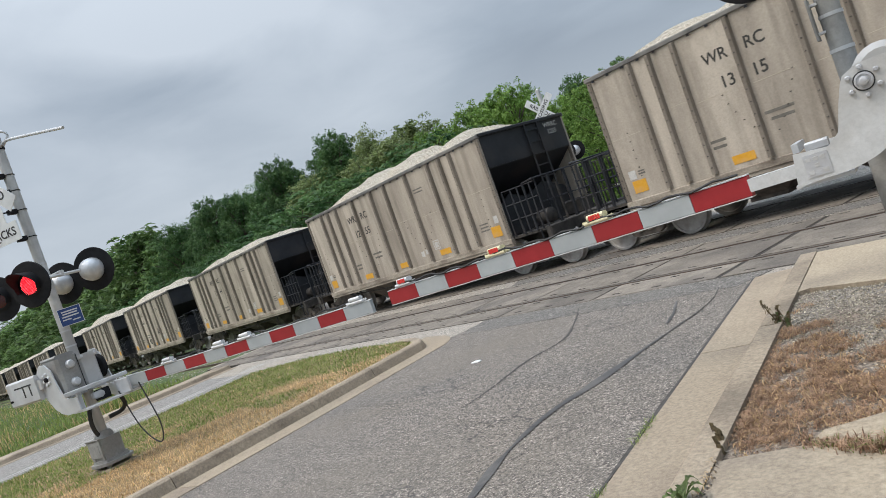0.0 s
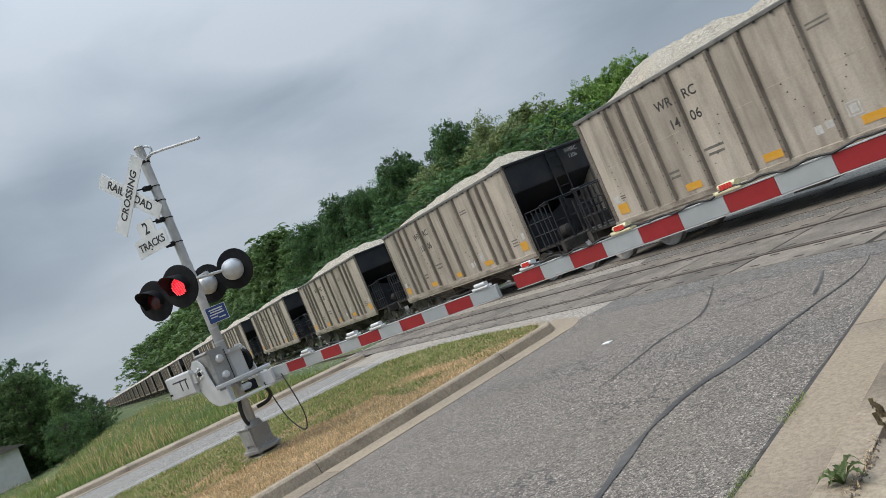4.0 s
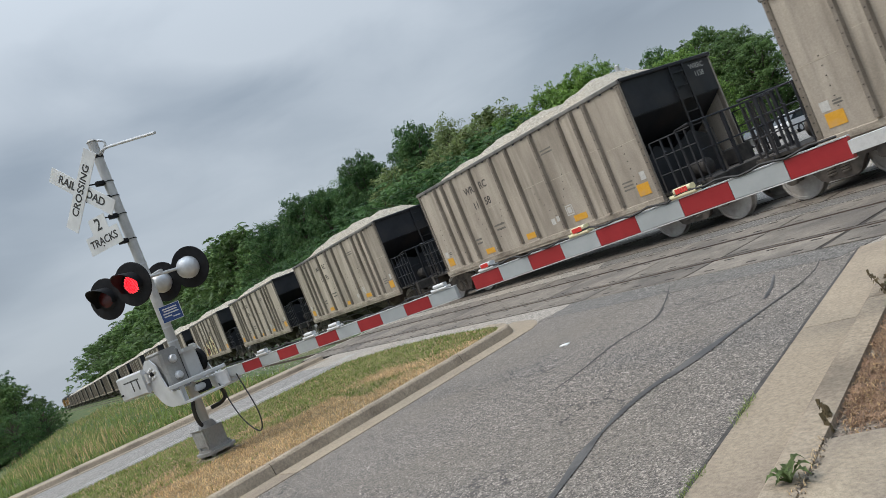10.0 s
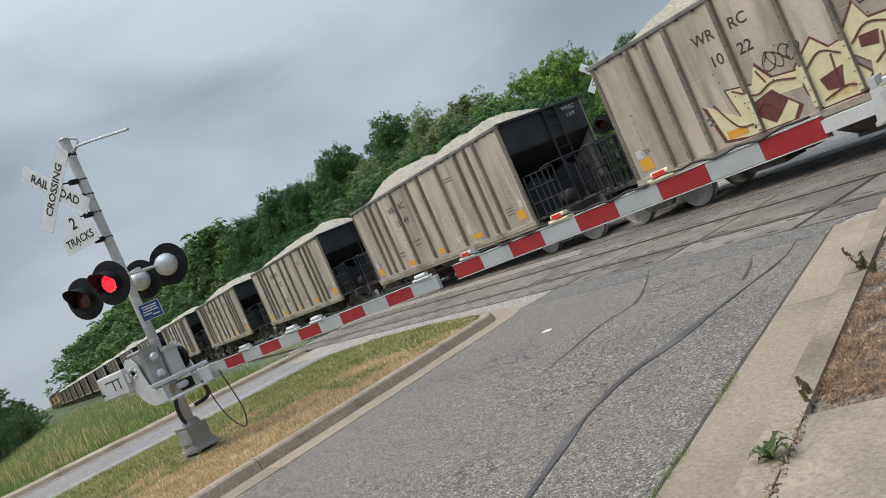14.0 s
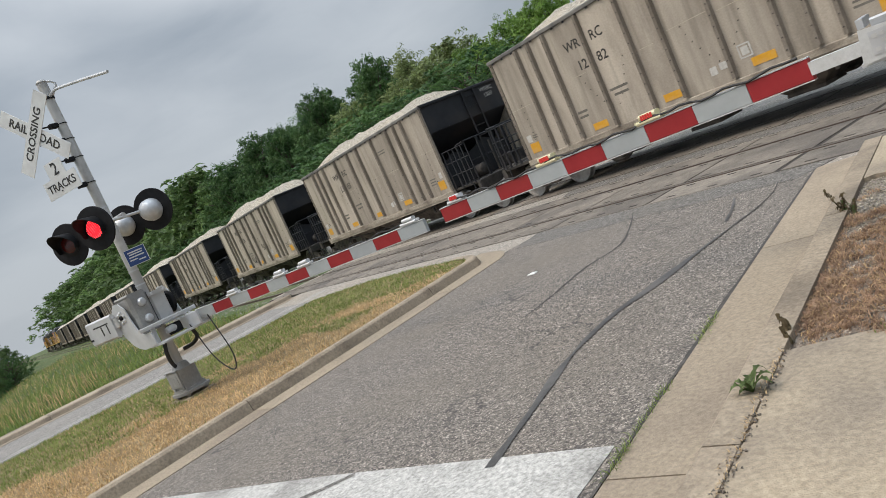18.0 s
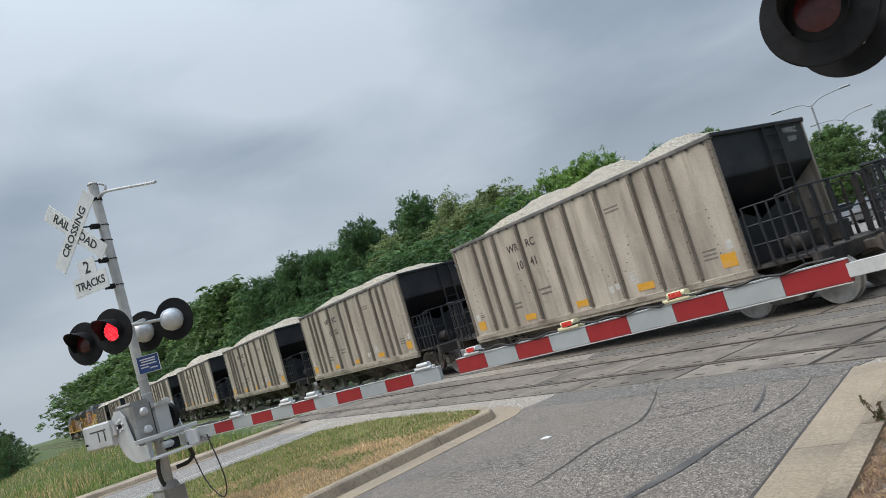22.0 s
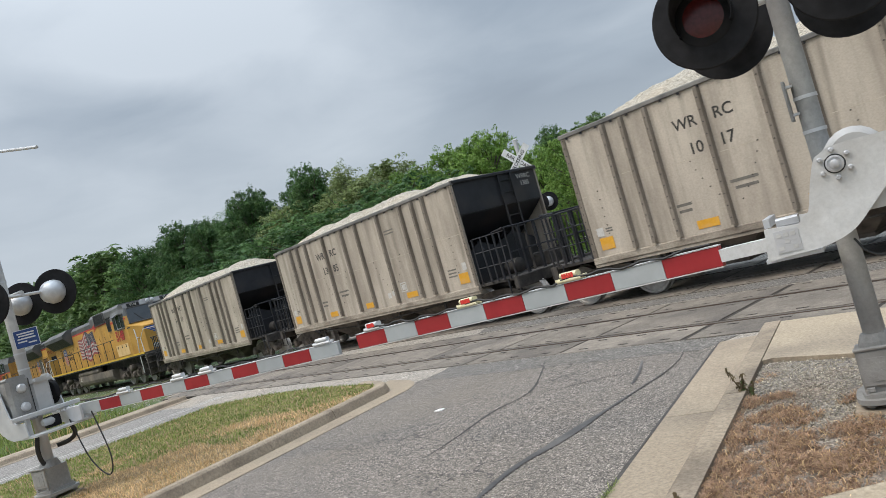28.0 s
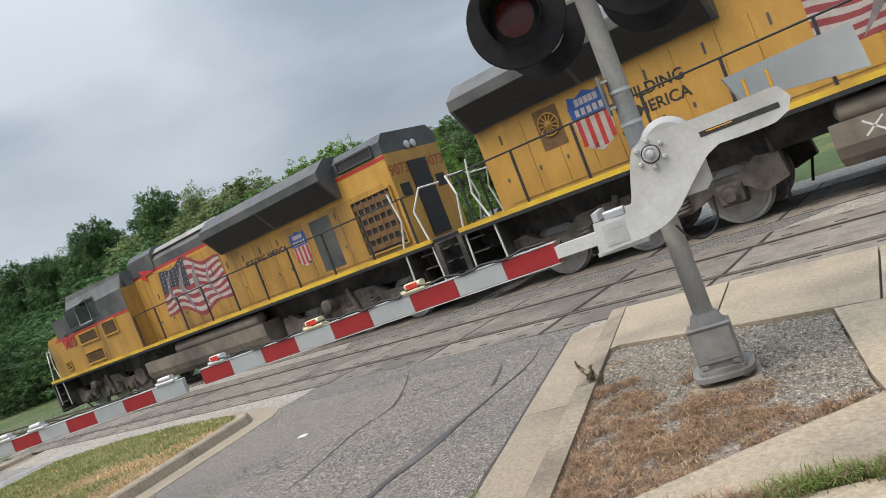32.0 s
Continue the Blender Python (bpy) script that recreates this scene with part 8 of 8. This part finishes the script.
            for k in range(4):
                part("step", Geo().box(X - 0.38, X + 0.38, s * 1.28 - 0.16, s * 1.28 + 0.16, 0.42 + 0.28 * k, 0.45 + 0.28 * k), UNDERFRAME, c)
            part("step_side", Geo().box(X - e * 0.75 - 0.015, X - e * 0.75 + 0.015, s * 1.1 - 0.35, s * 1.1 + 0.35, 0.4, 1.42), UNDERFRAME, c)
        # air reservoir over the tank
        part("air_reservoir", Geo().lathe([(0.06, tank[0] + 0.1), (0.17, tank[0] + 0.18), (0.17, tank[0] + 4.4), (0.06, tank[0] + 4.5)], Matrix(((0, 0, 1, 0), (1, 0, 0, s * 1.28), (0, 1, 0, 1.18), (0, 0, 0, 1))), 14), TANK, c, "dusty air reservoir pipe", True)
        # cab side
        CW = 1.5
        ys = s * CW
        w0, w1 = (cab_rear + 1.9, nose - 2.2) if second else (cab_rear + 0.55, nose - 1.0)
        wm = (w0 + w1) / 2
        for k, (a, b) in enumerate(((w0, w0 + 0.42), (w0 + 0.48, wm + 0.28), (wm + 0.34, w1))):
            part("cab_window", Geo().box(a, b, min(ys, ys + s * 0.012), max(ys, ys + s * 0.012), 3.02, 3.66), GLASS, c, "dark cab side window")
            g = Geo()
            for p, q, e, f in ((a - 0.03, b + 0.03, 3.66, 3.70), (a - 0.03, b + 0.03, 2.98, 3.02), (a - 0.03, a, 3.02, 3.66), (b, b + 0.03, 3.02, 3.66)):
                g.box(p, q, ys + s * 0.01 - 0.015, ys + s * 0.01 + 0.015, e, f)
            part("window_frame", g, LOCO_GREY if k != 1 else ALU, c)
        g = Geo()
        g.v = [(w0 + 0.4, ys, 3.74), (wm + 0.36, ys, 3.74), (wm + 0.36, ys + s * 0.3, 3.60), (w0 + 0.4, ys + s * 0.3, 3.60)]
        g.v += [(a, b, z + 0.02) for a, b, z in g.v]
        g.f = [(0, 1, 2, 3), (7, 6, 5, 4), (0, 4, 5, 1), (1, 5, 6, 2), (2, 6, 7, 3), (3, 7, 4, 0)]
        part("window_awning", g, LOCO_GREY, c, "grey window awning")
        part("armrest", Geo().box(w0 + 0.4, w1 - 0.1, ys - 0.03, ys + 0.03 + s * 0.03, 2.92, 2.96), LOCO_GREY, c)
        nm = text_mesh(number, 0.5 if second else 0.66, LOCO_RED, 0.0015, 0.02)
        nk = text_mesh(number, 0.5 if second else 0.66, STENCIL, 0.0010, 0.035)
        xc = (cab_rear + nose) / 2 - 0.5 if not second else nose - 1.75
        part("cab_number", nk, STENCIL, c, "black outline of the cab number", at=pose(xc, ys + s * 0.0165, 2.62, 90, 0, 0 if s < 0 else 180))
        part("cab_number", nm, LOCO_RED, c, "large red cab number", at=pose(xc, ys + s * 0.0175, 2.62, 90, 0, 0 if s < 0 else 180))
        p0, p1 = cab_rear + 0.05, cab_rear + 2.05
        if second:
            second_cab(c, cab_rear, nose, ys, s)
            tail_side(c, number, rear, y, s)
        for k in range(0 if second else 3):
            a = p0 + (p1 - p0) * k / 3
            b = p0 + (p1 - p0) * (k + 1) / 3
            part("battery_door", Geo().box(a + 0.01, b - 0.01, min(ys, ys + s * 0.03), max(ys, ys + s * 0.03), 1.62, 2.2), LOCO_PALE, c, "sun-faded pale yellow panel")
            part("door_latch", Geo().box((a + b) / 2 - 0.035, (a + b) / 2 + 0.035, min(ys, ys + s * 0.045), max(ys, ys + s * 0.045), 2.02, 2.16), LOCO_BLACK, c)
        part("cab_red_stripe", Geo().box(cab_rear, cab_rear + 0.5, ys - 0.004, ys + 0.004, 3.36, 3.46).box(w1 + 0.06, w1 + 0.36, ys - 0.004, ys + 0.004, 3.36, 3.44), LOCO_RED, c, "red stripe on the cab")
        part("name_bars", Geo().box(w1 + 0.25, w1 + 0.65, min(ys, ys + s * 0.006), max(ys, ys + s * 0.006), 2.86, 2.92), STENCIL, c)
    # cab body in profile: side walls, roof, sloped windscreen, short nose
    CW = 1.5
    n0, nw = nose, nose - (1.2 if second else 0.0)
    m = Matrix(((1, 0, 0, 0), (0, 0, -1, 0), (0, 1, 0, 0), (0, 0, 0, 1)))
    low = [(cab_rear, 1.52), (n0, 1.52), (n0, 2.86), (n0 - 0.14, 2.98), (nw - 0.62, 3.06), (nw - 0.92, 3.52), (cab_rear, 3.52)]
    if not second:
        low = [(cab_rear, 1.52), (n0 - 0.72, 1.52), (n0 - 0.72, 3.02), (n0 - 0.92, 3.52), (cab_rear, 3.52)]
        plan = [(n0 - 0.719, -CW), (n0, -0.98), (n0, 0.98), (n0 - 0.719, CW)]
        part("nose", Geo().prism(plan, 1.52, lambda x, y: 2.80 + 0.22 * (n0 - x) / 0.72), YELLOW, c, "yellow nose with chamfered corners")
        for s in (-1, 1):
            part("corner_step", Geo().box(n0 - 0.45, n0 - 0.3, s * 1.24 - 0.05, s * 1.24 + 0.05, 2.3, 2.33), HANDRAIL_WHITE, c, at=None)
    part("cab", Geo().prism(low[::-1], -CW, CW, m), YELLOW, c, "yellow wide-nose cab")
    up = [(cab_rear, 3.521), (nw - 0.92, 3.521), (nw - 1.02, 3.92), (nw - 1.2, 4.12), (cab_rear, 4.0)]
    part("cab_roof", Geo().prism(up[::-1], -CW + 0.14, CW - 0.14, m), CAB_ROOF, c, "grey cab roof")
    for s in (-1, 1):
        g = Geo()
        g.v = [(cab_rear, s * CW, 3.52), (nw - 0.92, s * CW, 3.52), (nw - 1.04, s * (CW - 0.14), 3.92), (cab_rear, s * (CW - 0.14), 3.92), (cab_rear, s * (CW - 0.2), 3.52), (nw - 0.92, s * (CW - 0.2), 3.52)]
        g.f = [(0, 1, 2, 3), (4, 0, 3), (1, 5, 2), (4, 5, 1, 0)]
        part("roof_eave", g, CAB_ROOF, c, "grey sloping roof edge")
        y0, y1 = s * 0.10, s * (CW - 0.16)
        g = Geo()
        a, b = Vector((nw - (0.60 if second else 0.73), 0, 3.08)), Vector((nw - 1.02, 0, 3.86))
        nrm = Vector((0.87, 0, 0.48)) * 0.02
        g.quad(*(Vector((p.x, yy, p.z)) + nrm for p, yy in ((a, y0), (a, y1), (b, y1 * 0.94), (b, y0))))
        part("windscreen", g, GLASS, c, "dark slanted windscreen")
        g = Geo().tube([a + nrm * 1.5 + Vector((0, s * 0.6, 0)), b * 0.6 + a * 0.4 + nrm * 1.5 + Vector((0, s * 0.95, 0))], 0.015, 5)
        part("wiper", g, LOCO_BLACK, c)
        part("windscreen_frame", Geo().tube([a + nrm + Vector((0, y0, 0)), a + nrm + Vector((0, y1, 0)), b + nrm + Vector((0, y1 * 0.94, 0)), b + nrm + Vector((0, y0, 0)), a + nrm + Vector((0, y0, 0))], 0.03, 6), LOCO_GREY, c)
        # nose wings
        for k in range(5):
            z, reach = 2.70 - 0.088 * k, 0.96 - 0.13 * k
            part("nose_wing", Geo().box(n0 + 0.002, n0 + 0.008, min(s * 0.18, s * reach), max(s * 0.18, s * reach), z - 0.032, z + 0.032), LOCO_BLUE, c, "blue wing stripe on the nose")
            part("wing_line", Geo().box(n0 + 0.002, n0 + 0.0075, min(s * 0.18, s * (reach - 0.04)), max(s * 0.18, s * (reach - 0.04)), z - 0.056, z - 0.032), FLAG_WHITE, c, "white line between the wing stripes")
        part("ditch_light", Geo().lathe([(0.13, 0), (0.14, 0.05), (0.11, 0.09)], pose(deck - 0.05, s * 0.85, 1.72, 0, 90, 0), 14), ALU, c, "round ditch lamp", True)
    part("nose_crest", Geo().prism([(-0.2, 2.5), (0.0, 2.26), (0.2, 2.5), (0.2, 2.74), (0.0, 2.8), (-0.2, 2.74)], n0 + 0.002, n0 + 0.009, Matrix(((0, 0, 1, 0), (1, 0, 0, 0), (0, 1, 0, 0), (0, 0, 0, 1)))), LOCO_BLUE, c, "blue nose crest")
    part("nose_crest_field", Geo().prism([(-0.14, 2.5), (0.0, 2.31), (0.14, 2.5), (0.14, 2.54), (-0.14, 2.54)], n0 + 0.009, n0 + 0.012, Matrix(((0, 0, 1, 0), (1, 0, 0, 0), (0, 1, 0, 0), (0, 0, 0, 1)))), FLAG_RED, c, "red crest field")
    part("nose_door", Geo().box(n0, n0 + 0.02, 0.5, 1.05, 1.6, 2.2), YELLOW, c, "yellow nose door")
    for a in (-1.15, 0.55):
        part("number_board", Geo().box(nw - 1.12, nw - 1.0, a, a + 0.6, 3.90, 4.10, c=0.02), LOCO_BLACK, c, "black number board")
    for s in (-1, 1):
        part("lettering", text_mesh(number, 0.17, TAG_WHITE, 0.001), TAG_WHITE, c, "white number on the board", at=pose(nw - 0.996, s * 0.85, 4.0, 90, 0, 90))
        if not second:
            part("lettering", text_mesh(number, 0.30, STENCIL, 0.001, 0.004), STENCIL, c, "dark number on the tail", at=pose(rear - 0.003, s * 0.62, 3.3, 90, 0, -90))
    for a in (-0.12, 0.12):
        part("headlight", Geo().lathe([(0.09, 0), (0.1, 0.04), (0.07, 0.06)], pose(nw - 1.02, a, 4.04, 0, 75, 0), 12), ALU, c, "round headlight", True)
    # tail end
    part("tail_door", Geo().box(rear - 0.03, rear, -0.32, 0.32, 1.58, 3.35), LOCO_BLACK, c, "dark tail door recess")
    for yy in (-0.11, 0.11):
        part("tail_light", Geo().lathe([(0.085, 0), (0.095, 0.03), (0.06, 0.05)], pose(rear, yy, 3.72, 0, -90, 0), 12), GLOBE, c, "round tail lamp", True)
    part("antenna", Geo().lathe([(0.2, 3.98), (0.2, 4.16), (0.1, 4.22)], Matrix.Translation((cab_rear + 1.2, 0.0, 0)), 14), LOCO_GREY, c, "round roof antenna")
    part("air_unit", Geo().box(cab_rear + 0.4, cab_rear + 0.9, -0.5, 0.5, 3.98, 4.14, c=0.03), LOCO_GREY, c, "roof air unit")
    for x in (rad[0] + 1.2, rad[0] + 2.7, rad[0] + 4.1):
        part("roof_fan", Geo().lathe([(0.62, 4.1), (0.64, 4.2), (0.5, 4.21), (0.12, 4.19)], Matrix.Translation((x, 0, 0)), 24), LOCO_BLACK, c, "round roof fan", True)
    if second:
        hood_section(c, "roof_hump", flag[0] - 0.2, flag[1] + 0.3, HH - 0.1, 4.08, 4.22, 0.12, LOCO_PALEGREY, "pale grey raised roof hump")
    part("exhaust_stack", Geo().box(-0.9, -0.2, -0.35, 0.35, 4.05, 4.28, c=0.04), LOCO_BLACK, c)
    # frame, tank, trucks
    part("deck_plate", Geo().box(-deck, deck, -1.48, 1.48, 1.46, 1.52), LOCO_GREY, c, "walkway deck")
    part("frame_sill", Geo().box(-deck, deck, -0.9, 0.9, 0.95, 1.46), UNDERFRAME, c, "sooty frame")
    for a in (-40, 40):
        part("chalk_mark", Geo().box(-0.17, 0.17, -0.002, 0.002, -0.014, 0.014), HANDRAIL_WHITE, c, "white chalk cross", at=pose(tank[0] + 0.55, -1.4525, 0.88, 0, a, 0))
    pl = [(-1.45, 0.72), (-1.38, 0.55), (-1.2, 0.42), (-0.9, 0.38), (0.9, 0.38), (1.2, 0.42), (1.38, 0.55), (1.45, 0.72), (1.45, 1.06), (-1.45, 1.06)]
    part("fuel_tank", Geo().prism(pl, tank[0], tank[1], Matrix(((0, 0, 1, 0), (1, 0, 0, 0), (0, 1, 0, 0), (0, 0, 0, 1)))), TANK, c, "dusty brown fuel tank")
    for e in (-1, 1):
        loco_truck(c, e * (deck - 3.35))
        part("pilot", Geo().box(min(e * deck, e * (deck + 0.12)), max(e * deck, e * (deck + 0.12)), -1.5, 1.5, 0.35, 1.45, c=0.03), UNDERFRAME, c, "black end plate")
        part("coupler", Geo().box(min(e * deck, e * (deck + 0.42)), max(e * deck, e * (deck + 0.42)), -0.1, 0.1, 0.74, 0.94).box(min(e * (deck + 0.34), e * (deck + 0.58)), max(e * (deck + 0.34), e * (deck + 0.58)), -0.16, 0.16, 0.70, 0.98, c=0.05), TRUCK, c, "cast steel coupler")
        for yy in (-0.5, -0.35, 0.4, 0.55):
            part("air_hose", Geo().tube([(e * (deck + 0.1), yy, 0.85), (e * (deck + 0.3), yy, 0.6), (e * (deck + 0.35), yy * 0.9, 0.42)], 0.024, 6), RUBBER, c)
    return c


LOCOS = [
    (build_loco("5148", -9.1, 5.9, 9.1, 9.9, (-3.04, 0.54), (-9.1, -4.15), -6.75, -5.55, ((1.55, 3.35, 3.68, 4.2, 7), (3.72, 5.6, 3.12, 3.84, 14)), 0.45, (-3.2, 3.9)), -372.9, 0),
    (build_loco("9073", -8.9, 2.6, 8.9, 9.75, (-2.03, 1.1), (-7.3, -2.3), -5.35, -3.95, ((-8.75, -7.5, 1.68, 2.92, 5),), 1.2, (-3.4, 3.0), True), -393.3, 180),
]


build_train()


def motions():
    for k, c in HOPPERS.items():
        ride(c, FIRST + HA - PITCH * k)
    for c, u, turn in LOCOS:
        ride(c, u, turn)


motions()
